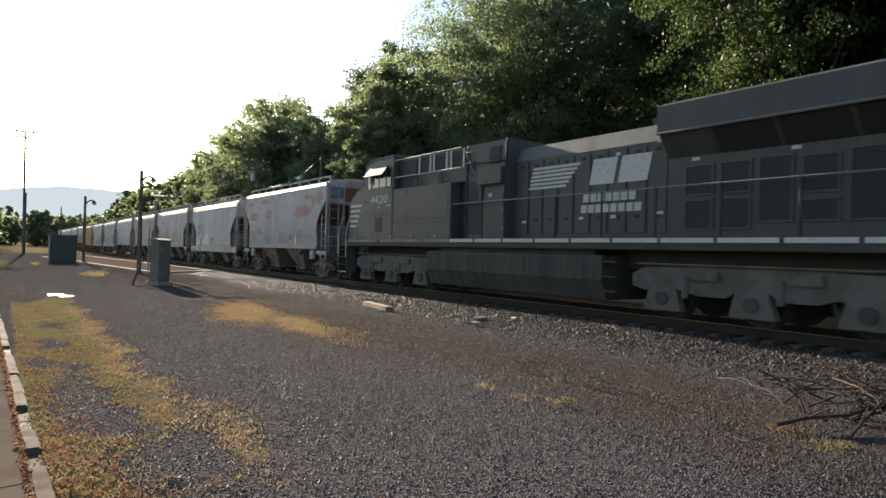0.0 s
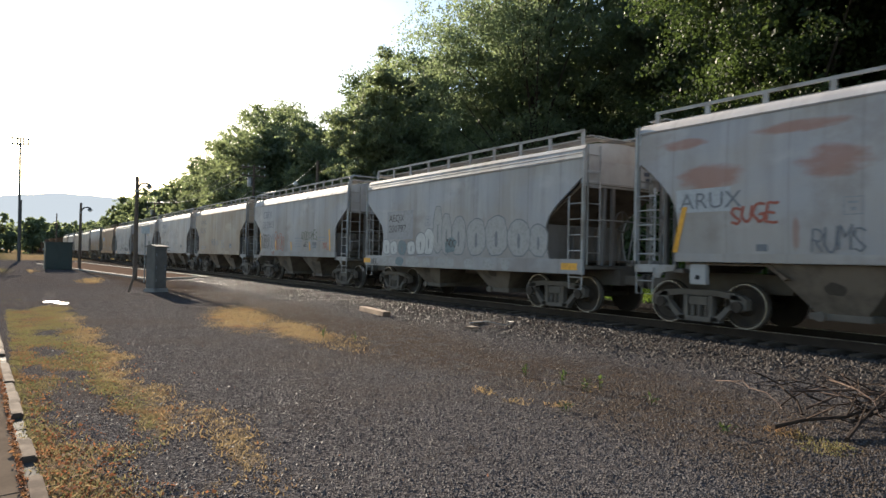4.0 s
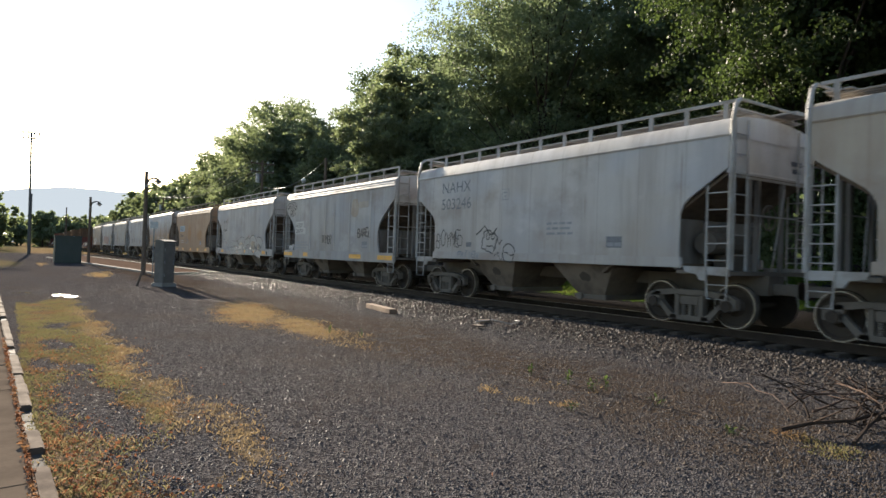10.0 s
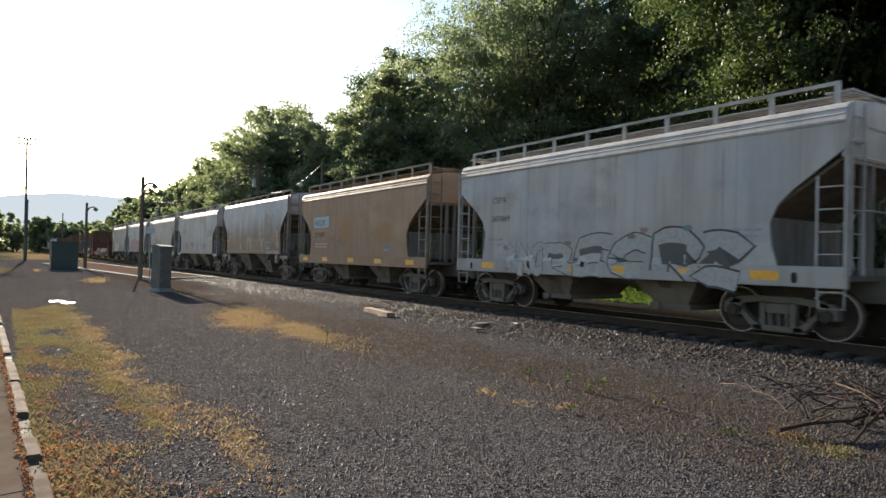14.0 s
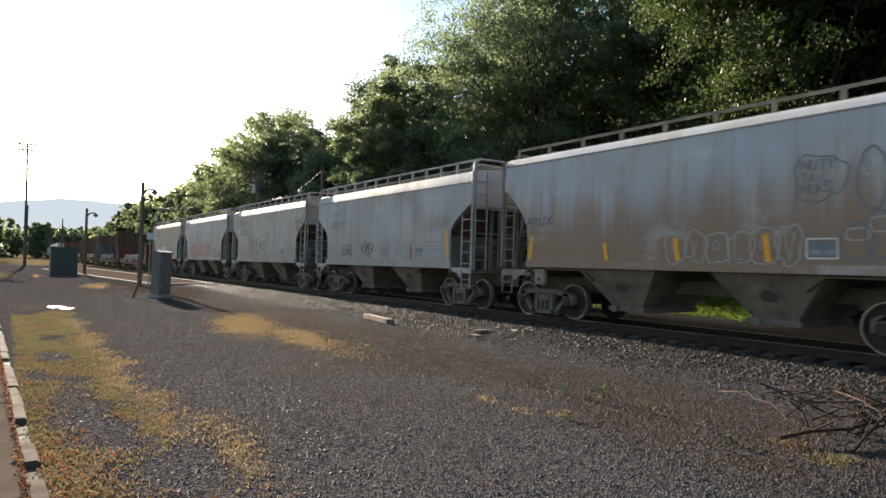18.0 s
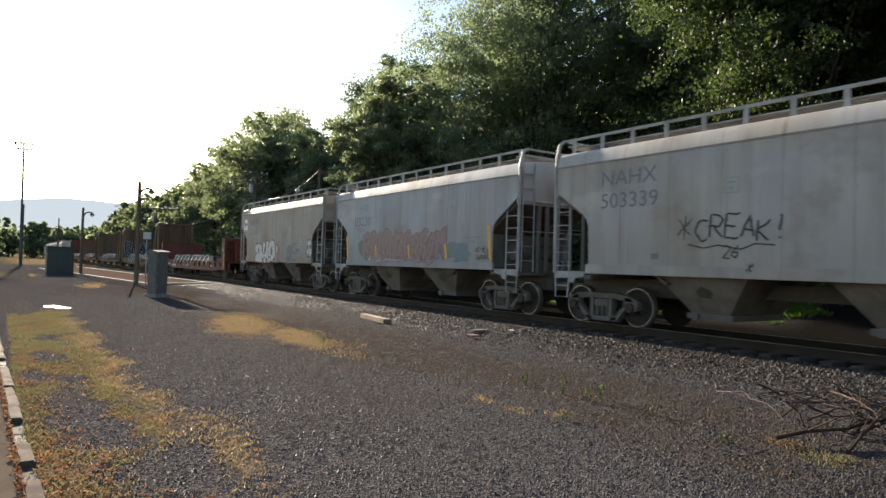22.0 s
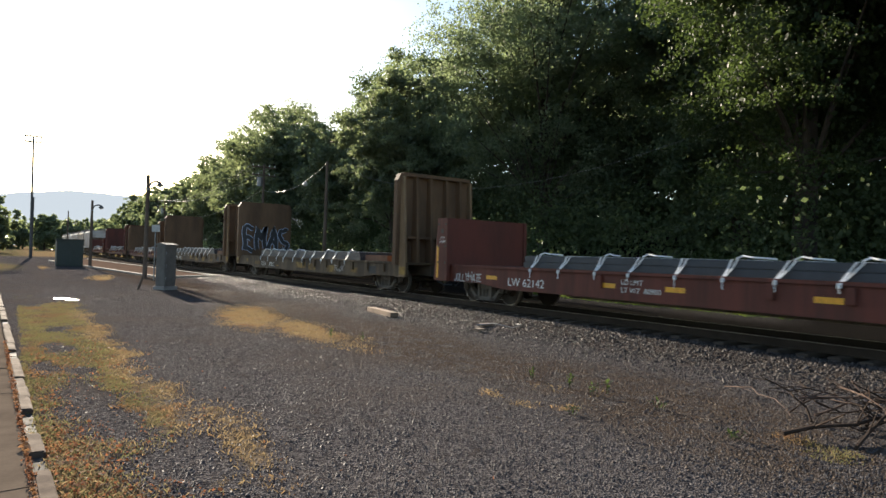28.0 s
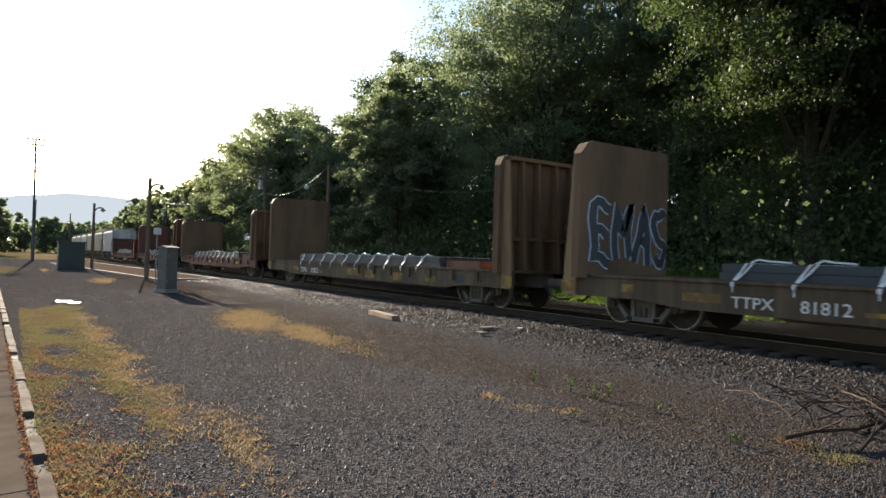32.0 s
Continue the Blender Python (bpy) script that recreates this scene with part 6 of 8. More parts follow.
def flat_wagon(place, half, top, m_deck, m_panel, m_side, label, initials="", number="", mark_at=4.2, number_at=5.4):
    w = tagged(new("bulkhead_flat_wagon"), label, "flat wagon", "wagons of the train")
    h = half
    def deck(bm):
        box(bm, -1.45, 1.45, -h, h, 1.06, 1.14, 0.01)
    key = "%.2f" % h
    part("deck", shared("deck/" + key, deck), m_deck, w)
    for s in (-1, 1):
        def sill(bm, s=s):
            outline = [(-h, 1.12), (h, 1.12), (h, 0.62), (h - 2.2, 0.62), (h - 3.2, 0.5), (-h + 3.2, 0.5), (-h + 2.2, 0.62), (-h, 0.62)]
            prism(bm, outline, s * 1.45, s * 1.38)
            box(bm, min(s * 1.44, s * 1.5), max(s * 1.44, s * 1.5), -h + 0.9, h - 0.9, 1.08, 1.15)
        part("side_sill", shared("side_sill/flat%s%d" % (key, s), sill), m_deck, w)
        n = int((2 * h - 3) / 1.2)
        for q in range(n + 1):
            y = -h + 1.5 + (2 * h - 3) * q / n
            if initials and (0.8 < h - y < number_at + 1.4 or 6.7 < h - y < 9.2):
                continue
            part("stake_pocket", shared("stake_pocket/%d" % s, lambda bm: box(bm, min(s * 1.45, s * 1.52), max(s * 1.45, s * 1.52), -0.07, 0.07, 0.76, 1.06, 0.01)), m_deck, w, at=(0, y, 0))
    for k in (-1, 1):
        tag = "%s%.1f%d" % (key, top, k)
        he, we = (h - 0.2, 1.6) if top < 3 else (h, 1.45)      # the low walls are wider and set in
        b = part("bulkhead", shared("bulkhead/" + tag, lambda bm: bulkhead(bm, k, he, top, we)), m_panel, w)
        part("rib_frame", shared("rib_frame/" + tag, lambda bm: bulkhead_ribs(bm, k, he, top, we)), m_panel, b)
        for s in (-1, 1):
            part("side_plate", shared("side_plate/%s%d" % (tag, s), lambda bm: bulkhead_side(bm, k, he, top, s, we)), m_side, b)
        if top < 3:      # yellow strip, lifting hole, its notice and the bolts
            f = part("yellow_strip", made(lambda bm: box(bm, -we - 0.058, -we - 0.048, k * (he - 0.17) - 0.05, k * (he - 0.17) + 0.05, 0.7, 1.75)), M_YELLOW, b)
            part("lifting_hole", made(lambda bm: disc(bm, -we - 0.056, -we - 0.048, k * (he - 0.38), top - 0.42, 0.075, 14)), M_GREASE, b)
            for z, words in ((top - 0.68, "LIFT"), (top - 0.8, "HERE")):
                lettering(w, words, k * (he - 0.38) + 0.11, z, 0.09, M_WHITE, x=we + 0.05, name="lift_notice")
            for z in (top - 0.2, 1.72, 1.2):
                for y in (0.2, 0.56):
                    part("bolt", shared("stay_bolt", lambda bm: tube(bm, (-0.012, 0, 0), (0.012, 0, 0), 0.035, n=8)), M_GREASE, b, at=(-we - 0.055, k * (he - y), z))
        part("coupler", shared("coupler/%d" % k, lambda bm: coupler(bm, k)), M_STEEL_DARK, w, at=(0, k * h, 0))
        def ladder_end(bm, k=k):
            ladder(bm, -1.2, k * (h + 0.03), k * (h + 0.05), 0.8, 1.0, 1)
        def hose(bm, k=k):
            pipe(bm, [(-0.3, k * h, 0.75), (-0.3, k * (h + 0.25), 0.5), (-0.2, k * (h + 0.5), 0.38), (-0.05, k * (h + 0.75), 0.4)], 0.03)
        part("air_hose", shared("air_hose/%s%d" % (key, k), hose), M_BLACK, w)
        truck(w, k * (h - 2.0))
    part("centre_sill", shared("centre_sill/" + key, lambda bm: [box(bm, -0.3, 0.3, -h + 0.2, h - 0.2, 0.66, 1.06), prism(bm, [(-h + 3.6, 0.66), (h - 3.6, 0.66), (h - 4.6, 0.36), (-h + 4.6, 0.36)], -0.3, 0.3)]), M_STEEL_DARK, w)
    if initials:
        lettering(w, initials, h - mark_at, 0.62, 0.23, M_WHITE, x=1.45, name="reporting_mark")
        lettering(w, number, h - number_at, 0.62, 0.23, M_WHITE, x=1.45, name="wagon_number")
    if m_deck == M_FLAT_YELLOW:
        for y, ln, z, tall in ((h - 1.72, 0.32, 0.95, 0.18), (h - 3.2, 0.8, 0.86, 0.18), (h - 6.35, 0.4, 0.72, 0.08), (h - 9.0, 1.15, 0.94, 0.28), (h - 10.5, 0.75, 0.9, 0.3), (h - 12.4, 0.8, 0.88, 0.3), (h - 14.6, 0.6, 0.84, 0.2)):
            patch(w, y, y - ln, z - tall, z, M_FLAT_PATCH, "flat", "painted_patch", 0.006, x=1.45)
        for k in (-1, 1):
            patch(w, k * (h + 0.02), k * (h - 0.38), 0.7, 0.98, M_FLAT_PATCH, "flat", "painted_patch", 0.008, x=1.5)
    else:
        for y in (h - 2.5, h - 6.5, h - 8.2, h - 11.0, h - 14.2):
            patch(w, y, y - 0.45, 0.76, 0.87, M_YELLOW, "flat", "reflector_strip", 0.006, x=1.45)
    patch(w, -h + 2.6, -h + 2.1, 0.66, 0.95, M_BLACK, "flat", "stencil_panel", 0.006, x=1.45)
    TRAIN.append((w, place))
    c = tagged(new("tube_bundle"), "bundle of long dark blue square steel tubes under white straps", "steel tubes", "loads on the flat wagons")
    y0, y1 = -h + 3.5, h - 3.9
    def pipes(bm, row):
        x = -1.25 + 0.25 * row
        for tier in range(2):
            e = 0.012 * ((row * 7 + tier * 3) % 4)
            box(bm, x - 0.118, x + 0.118, y0 + e, y1 - e, 1.142 + 0.168 * tier, 1.306 + 0.168 * tier, 0.014)
    for row in range(11):
        part("tube", shared("tube/%s%d" % (key, row), lambda bm: pipes(bm, row), True), M_PIPE, c)
    rng = random.Random(int(place))
    n = 10
    for q in range(n):
        y = y0 + 0.9 + (y1 - y0 - 1.5) * q / (n - 1)
        sl = rng.uniform(-0.16, 0.16)
        foot = y + 0.2 + 0.6 * sl
        def strap(bm, y=y, foot=foot):
            def band(pts, hw):
                for a, b in zip(pts, pts[1:]):
                    q = [bm.verts.new(p) for p in ((a[0], a[1] - hw, a[2]), (a[0], a[1] + hw, a[2]), (b[0], b[1] + hw, b[2]), (b[0], b[1] - hw, b[2]))]
                    r = [bm.verts.new((v.co.x * 1.006, v.co.y, v.co.z + 0.006)) for v in q]
                    bm.faces.new(q)
                    bm.faces.new(r[::-1])
                    for e in range(4):
                        bm.faces.new((q[e], q[(e + 1) % 4], r[(e + 1) % 4], r[e]))
            for o, spread in ((-0.05, -0.01), (0.06, 0.01)):
                band([(-1.5, foot + spread, 1.1), (-1.4, (foot + y) / 2 + o * 0.7, 1.3), (-1.39, y + o, 1.482), (0, y + o + 0.02, 1.49), (1.39, y + o, 1.482), (1.5, y - 0.12, 1.08)], 0.02)
        part("strap", made(strap), M_STRAP, c)
        part("ratchet", made(lambda bm: [box(bm, -1.535, -1.49, foot - 0.03, foot + 0.03, 1.03, 1.12, 0.008), tube(bm, (-1.51, foot, 1.04), (-1.525, foot - 0.01, 0.86 + 0.1 * rng.random()), 0.011)]), M_STRAP, c)
        if rng.random() < 0.65:
            o = rng.uniform(-0.3, 0.2)
            part("strap_tail", made(lambda bm: pipe(bm, [(-1.36, y, 1.5), (-1.3, y - 0.1, 1.56), (-1.34, y - 0.26 + o * 0.3, 1.53), (-1.28, y - 0.5 + o, 1.51)], 0.019, 5)), M_STRAP, c)
    TRAIN.append((c, place))
    # rusty beams beside the pipes near one end
    c = tagged(new("steel_beams"), "short stack of rusty steel beams on the wagon deck", "beams", "loads on the flat wagons")
    for q in range(4):
        part("beam", shared("beam/%s%d" % (key, q), lambda bm: box(bm, -1.2 + 0.62 * q, -0.7 + 0.62 * q, -h + 1.7, -h + 3.4, 1.142, 1.37, 0.02)), M_RUSTY_BAR, c)
    TRAIN.append((c, place))
    return w


FLATS = [
    flat_wagon(147.72, 9.05, 2.62, M_FLAT_RED, M_FLAT_RED, M_FLAT_RED, "red bulkhead flat wagon with low end walls", "LW", "62142", 3.4, 3.98),
    flat_wagon(167.86, 9.37, 4.4, M_FLAT_YELLOW, M_BULK_RUST, M_BULK_PALE, "rusty yellow bulkhead flat wagon with tall end walls", "TTPX", "81812"),
    flat_wagon(188.45, 9.4, 4.45, M_FLAT_YELLOW, M_BULK_RUST, M_BULK_PALE, "rusty yellow bulkhead flat wagon with tall end walls", "TTPX", "80832"),
    flat_wagon(208.9, 9.0, 4.0, M_FLAT_RED, M_BULK_RUST, M_BULK_RUST, "rust-brown bulkhead flat wagon carrying pipe"),
    flat_wagon(228.9, 9.1, 4.2, M_FLAT_RED, M_FLAT_RED, M_BULK_RUST, "rust-red bulkhead flat wagon carrying pipe"),
    flat_wagon(248.8, 9.1, 2.7, M_FLAT_RED, M_FLAT_RED, M_FLAT_RED, "red bulkhead flat wagon with low end walls"),
]


def end_wall_graffiti(w, h, top):
    """Dark letters with a pale blue edge, sprayed on the inner face of the far end wall."""
    rng = random.Random(9)
    f, o = bmesh.new(), bmesh.new()
    def face(u, v, proud):
        x = -1.46 + u
        return Vector((x, h - 0.64 - bulge(x) - proud, 1.3 + v))
    u = 0.0
    for ch in "EMAS":
        for line in glyph_lines(ch):
            fine = []
            for (a, b), (c, d) in zip(line, line[1:]):
                fine += [(a + (c - a) * q / 4, b + (d - b) * q / 4) for q in range(4)]
            fine.append(line[-1])
            pts = [(u + 0.16 + (0.52 + 0.04 * math.sin(u * 5)) * a + 0.05 * math.sin(6 * b + u * 3), 0.2 + 1.35 * b + 0.1 * math.sin(5 * a + u * 4)) for a, b in fine]
            stroke(f, pts, 0.235)
            stroke(o, pts, 0.295)
        u += 0.74
    for bm, pr in ((o, 0.008), (f, 0.014)):
        for v in bm.verts:
            v.co = face(v.co.x, v.co.y, pr)
    g = part("graffiti", o, M_SPRAY_BLUE, w, "pale blue outline letters")
    part("letter_fill", f, M_SPRAY_DARK, g)


end_wall_graffiti(FLATS[1], 9.37, 4.4)
scrawl(FLATS[0], "JOLLYHATE", 8.05, 0.66, 0.24, M_SPRAY_PALE, width=0.03, seed=201, wide=0.5, x=1.45)
lettering(FLATS[0], "LD LMT", 1.95, 0.86, 0.12, M_WHITE, x=1.45, name="load_limit")
lettering(FLATS[0], "LT WT  80900", 1.95, 0.68, 0.12, M_WHITE, x=1.45, name="light_weight")
scrawl(FLATS[1], "TUSX", -3.75, 0.66, 0.2, M_FADED_PALE, width=0.045, seed=202, wide=0.9, x=1.45)


# ---- the locomotive, its nose towards the wagons
M_LOCO = surface("black_locomotive_paint", (0.05, 0.053, 0.05), (0.078, 0.08, 0.074), 0.45, 0.0, 0.9, 35.0, streak=True)
M_LOCO_DARK = surface("dark_grimy_underframe", (0.05, 0.048, 0.044), (0.085, 0.076, 0.066), 0.75, 0.0, 1.5, 35.0)
M_LOCO_DUST = surface("dusty_grey_truck_casting", (0.135, 0.128, 0.112), (0.085, 0.078, 0.068), 0.85, 0.0, 1.6, 35.0)
M_LOCO_TANK = surface("oily_dark_tank_paint", (0.066, 0.064, 0.055), (0.04, 0.038, 0.034), 0.8, 0.0, 1.3, 35.0, streak=True)
M_LOCO_RAIL = plain("pale_tan_handrail_paint", (0.5, 0.46, 0.36), 0.5)
M_LOCO_TAN = surface("dusty_sill_stripe", (0.3, 0.26, 0.21), (0.2, 0.17, 0.14), 0.7, 0.0, 2.0, 30.0)
M_DARK_WHEEL = surface("dark_locomotive_wheel", (0.035, 0.03, 0.027), (0.06, 0.05, 0.042), 0.7, 0.0, 2.0, 30.0)
M_LOCO_WORN = plain("worn_grey_handrail", (0.13, 0.128, 0.118), 0.45)
M_GRILLE = plain("black_grille", (0.012, 0.012, 0.012), 0.7)
M_LOCO_WHITE = plain("dull_white_locomotive_striping", (0.44, 0.43, 0.41), 0.6)
# Hood dust and painted sunlight on the cab top share this paler colour.
M_LOCO_ROOF = surface("dusty_locomotive_roof", (0.15, 0.15, 0.145), (0.1, 0.1, 0.096), 0.7, 0.0, 1.2, 35.0)


def glass():
    m, nt, b = nodes_of("dark_cab_glass")
    b.inputs["Base Color"].default_value = (0.02, 0.025, 0.03, 1)
    b.inputs["Roughness"].default_value = 0.06
    b.inputs["Specular IOR Level"].default_value = 0.8
    return m


M_GLASS = glass()


def locomotive(place):
    """Six-axle freight locomotive; y = 0 at the nose, the body runs towards -y."""
    w = tagged(new("locomotive"), "black six-axle diesel locomotive with white markings", "locomotive", "wagons of the train")
    def P(name, build, m, parent=w, label="", smooth=False):
        return part(name, made(build), m, parent, label, smooth=smooth)
    P("frame", lambda bm: [box(bm, -1.5, 1.5, -21.5, 0.1, 1.5, 1.74, 0.02), box(bm, -0.5, 0.5, -21.5, 0.0, 1.05, 1.5)], M_LOCO_DARK)
    def nose(bm):
        prism(bm, [(0.0, 1.74), (0.0, 3.3), (-0.2, 3.46), (-1.25, 3.86), (-1.25, 1.74)], -1.4, 1.4)
    n = P("nose", nose, M_LOCO)
    P("nose_door", lambda bm: box(bm, -0.35, 0.35, -0.01, 0.02, 1.85, 3.1, 0.008), M_LOCO, n)
    P("headlight", lambda bm: [tube(bm, (x, 0.0, 3.05), (x, 0.05, 3.05), 0.1, n=14) for x in (0.55, 0.8)], M_LOCO_WHITE, n)
    def cab(bm):
        prism(bm, [(-1.25, 1.74), (-1.25, 3.84), (-1.44, 4.62), (-2.0, 4.74), (-3.35, 4.74), (-3.35, 1.74)], -1.5, 1.5)
    c = P("cab", cab, M_LOCO)
    P("cab_roof", lambda bm: prism(bm, [(-1.34, 4.62), (-1.9, 4.8), (-3.4, 4.82), (-3.4, 4.75), (-1.9, 4.74), (-1.42, 4.59)], -1.53, 1.53), M_LOCO_ROOF, c)
    P("horn", lambda bm: [tube(bm, (0.3 + 0.12 * q, -2.2, 4.9), (0.3 + 0.12 * q, -2.65, 4.93), 0.02, 0.06, 8) for q in range(3)], M_LOCO_DARK, c)
    for s in (-1, 1):
        for y0, y1, z0, z1, pale in ((-1.55, -1.8, 3.68, 4.38, False), (-1.92, -2.36, 3.72, 4.32, True), (-2.4, -2.82, 3.72, 4.32, True), (-2.9, -3.18, 3.7, 4.38, False)):
            wd = P("window", lambda bm: box(bm, min(s * 1.49, s * 1.508), max(s * 1.49, s * 1.508), y1, y0, z0, z1), M_GLASS, c)
            P("window_frame", lambda bm: [box(bm, min(s * 1.49, s * 1.52), max(s * 1.49, s * 1.52), a, b, p, q) for a, b, p, q in ((y1 - 0.03, y0 + 0.03, z0 - 0.04, z0), (y1 - 0.03, y0 + 0.03, z1, z1 + 0.035), (y1 - 0.035, y1, z0, z1), (y0, y0 + 0.035, z0, z1))], M_LOCO_WHITE if pale else M_LOCO, wd)
        P("sun_visor", lambda bm: prism_y(bm, [(s * 1.5, 4.5), (s * 1.8, 4.12), (s * 1.78, 4.1), (s * 1.48, 4.48)], -3.0, -1.7), M_LOCO, c)
        P("mirror", lambda bm: box(bm, min(s * 1.5, s * 1.6), max(s * 1.5, s * 1.6), -1.9, -1.86, 3.85, 4.3, 0.01), M_LOCO_WHITE, c)
        P("side_hatch", lambda bm: box(bm, min(s * 1.49, s * 1.512), max(s * 1.49, s * 1.512), -2.62, -2.15, 2.03, 2.58), M_GRILLE, c)
        P("panel_seam", lambda bm: [box(bm, min(s * 1.497, s * 1.506), max(s * 1.497, s * 1.506), -3.3, -1.35, 2.78, 2.8)], M_LOCO_DARK, c)
    P("windshield", lambda bm: [prism(bm, [(-1.265, 3.9), (-1.41, 4.5), (-1.39, 4.51), (-1.245, 3.9)], x0, x1) for x0, x1 in ((-1.3, -0.1), (0.1, 1.3))], M_GLASS, c)
    # equipment cabinets behind the cab, with dark openings along the roof
    e = P("equipment_cabinet", lambda bm: [box(bm, -1.5, 1.5, -6.68, -3.35, 1.74, 3.56, 0.02)], M_LOCO)
    P("upper_cabinet", lambda bm: box(bm, -1.28, 1.28, -7.15, -3.35, 3.56, 4.62, 0.02), M_LOCO, e)
    rear = P("rear_cabinet", lambda bm: box(bm, -1.3, 1.3, -9.0, -7.15, 1.74, 4.64, 0.02), M_LOCO)
    P("middle_cabinet", lambda bm: box(bm, -1.05, 1.05, -7.15, -6.68, 1.74, 3.56), M_LOCO, rear)
    for s in (-1, 1):
        P("dark_screen", lambda bm: box(bm, min(s * 1.27, s * 1.31), max(s * 1.27, s * 1.31), -4.5, -3.38, 3.6, 4.55), M_GRILLE, e)
        for y0, y1 in ((-4.7, -5.32), (-5.52, -6.2), (-6.42, -7.06)):
            g = P("air_intake", lambda bm: box(bm, min(s * 1.27, s * 1.305), max(s * 1.27, s * 1.305), y1, y0, 4.04, 4.56), M_GRILLE, e)
            P("intake_slat", lambda bm: [box(bm, min(s * 1.3, s * 1.32), max(s * 1.3, s * 1.32), y1, y0, 4.1 + 0.09 * q, 4.12 + 0.09 * q) for q in range(5)], M_LOCO_DARK, g)
            for y in (y0, y1):
                P("intake_post", lambda bm: box(bm, min(s * 1.29, s * 1.34), max(s * 1.29, s * 1.34), y - 0.035, y + 0.035, 4.02, 4.6), M_LOCO_WHITE, g)
        for z in (3.98, 4.6):
            P("roof_handrail", lambda bm: tube(bm, (s * 1.48, -3.4, z), (s * 1.48, -7.1, z), 0.018), M_LOCO_WHITE, e)
        P("vent", lambda bm: box(bm, min(s * 1.3, s * 1.325), max(s * 1.3, s * 1.325), -8.68, -8.22, 3.97, 4.46), M_GRILLE, rear)
        P("doorway", lambda bm: box(bm, min(s * 1.3, s * 1.315), max(s * 1.3, s * 1.315), -7.95, -7.3, 1.9, 3.5), M_GRILLE, rear)
        P("relay_box", lambda bm: box(bm, min(s * 1.3, s * 1.46), max(s * 1.3, s * 1.46), -8.88, -7.84, 3.36, 3.84, 0.02), M_LOCO, rear)
        P("cabinet_door", lambda bm: box(bm, min(s * 1.3, s * 1.32), max(s * 1.3, s * 1.32), -8.85, -8.1, 1.9, 3.28, 0.008), M_LOCO, rear)
        P("conduit", lambda bm: [pipe(bm, [(s * 1.33, y, 1.8), (s * 1.33, y, 4.5), (s * 1.26, y + 0.04, 4.66)], 0.028, 7) for y in (-8.93, -7.22)] + [pipe(bm, [(s * 1.33, -7.22, 3.95), (s * 1.36, -7.5, 4.05), (s * 1.36, -8.93, 4.02)], 0.02, 6)], M_LOCO_DARK, rear)
        P("hinge", lambda bm: [box(bm, min(s * 1.32, s * 1.34), max(s * 1.32, s * 1.34), -8.87, -8.8, z, z + 0.12, 0.005) for z in (2.0, 2.55, 3.1)], M_LOCO_WORN, rear)
        P("grab_iron", lambda bm: [pipe(bm, [(s * 1.3, -7.25, z), (s * 1.38, -7.27, z), (s * 1.38, -7.55, z), (s * 1.3, -7.57, z)], 0.014, 6) for z in (3.75, 4.1, 4.42)], M_LOCO_WORN, rear)
        P("notice", lambda bm: box(bm, min(s * 1.318, s * 1.328), max(s * 1.318, s * 1.328), -8.36, -8.24, 3.0, 3.1), M_LOCO_WHITE, rear)
    # engine hood and its doors
    hd = P("engine_hood", lambda bm: prism_y(bm, [(-1.02, 1.74), (-1.02, 3.98), (-0.8, 4.36), (0.8, 4.36), (1.02, 3.98), (1.02, 1.74)], -13.75, -9.0), M_LOCO)
    P("hood_roof", lambda bm: prism_y(bm, [(-1.03, 3.96), (-0.81, 4.375), (0.81, 4.375), (1.03, 3.96), (0.95, 3.96), (0.77, 4.34), (-0.77, 4.34), (-0.95, 3.96)], -13.74, -9.01), M_LOCO_ROOF, hd, "dust-grey rounded roof edge")
    for k in range(9):
        y = -9.06 - 0.52 * k
        for s in (-1, 1):
            d = P("hood_door", lambda bm: box(bm, min(s * 1.02, s * 1.045), max(s * 1.02, s * 1.045), y - 0.47, y, 1.9, 3.9, 0.012), M_LOCO, hd)
            # Black strip that darkens the gap between doors, painted in for shade.
            P("door_gap", lambda bm: box(bm, min(s * 1.015, s * 1.027), max(s * 1.015, s * 1.027), y - 0.52, y - 0.47, 1.9, 3.9), M_GRILLE, hd)
            for z in (2.25, 3.75):
                P("door_latch", lambda bm: box(bm, min(s * 1.045, s * 1.062), max(s * 1.045, s * 1.062), y - 0.3, y - 0.18, z, z + 0.07), M_LOCO_WHITE if (k * 3 + int(z)) % 7 == 0 else M_GRILLE, d)
    P("exhaust_stack", lambda bm: box(bm, -0.5, 0.5, -13.6, -12.9, 4.3, 4.64, 0.02), M_LOCO_DARK)
    # radiator section with its overhanging wings
    r = P("radiator_cab", lambda bm: prism_y(bm, [(-1.1, 1.74), (-1.1, 3.5), (-1.45, 3.98), (-1.53, 4.0), (-1.53, 4.58), (-1.3, 4.68), (1.3, 4.68), (1.53, 4.58), (1.53, 4.0), (1.45, 3.98), (1.1, 3.5), (1.1, 1.74)], -20.3, -13.75), M_LOCO)
    for s in (-1, 1):
        for k in range(8):
            y = -14.45 - 0.74 * k
            for z0, z1 in (((1.98, 2.55), (2.7, 3.28)) if k < 2 else ((2.1, 3.3),) if k % 3 else ((2.1, 2.45), (2.62, 3.25))):
                g = P("radiator_grille", lambda bm: box(bm, min(s * 1.09, s * 1.118), max(s * 1.09, s * 1.118), y - 0.27, y + 0.27, z0, z1), M_GRILLE, r)
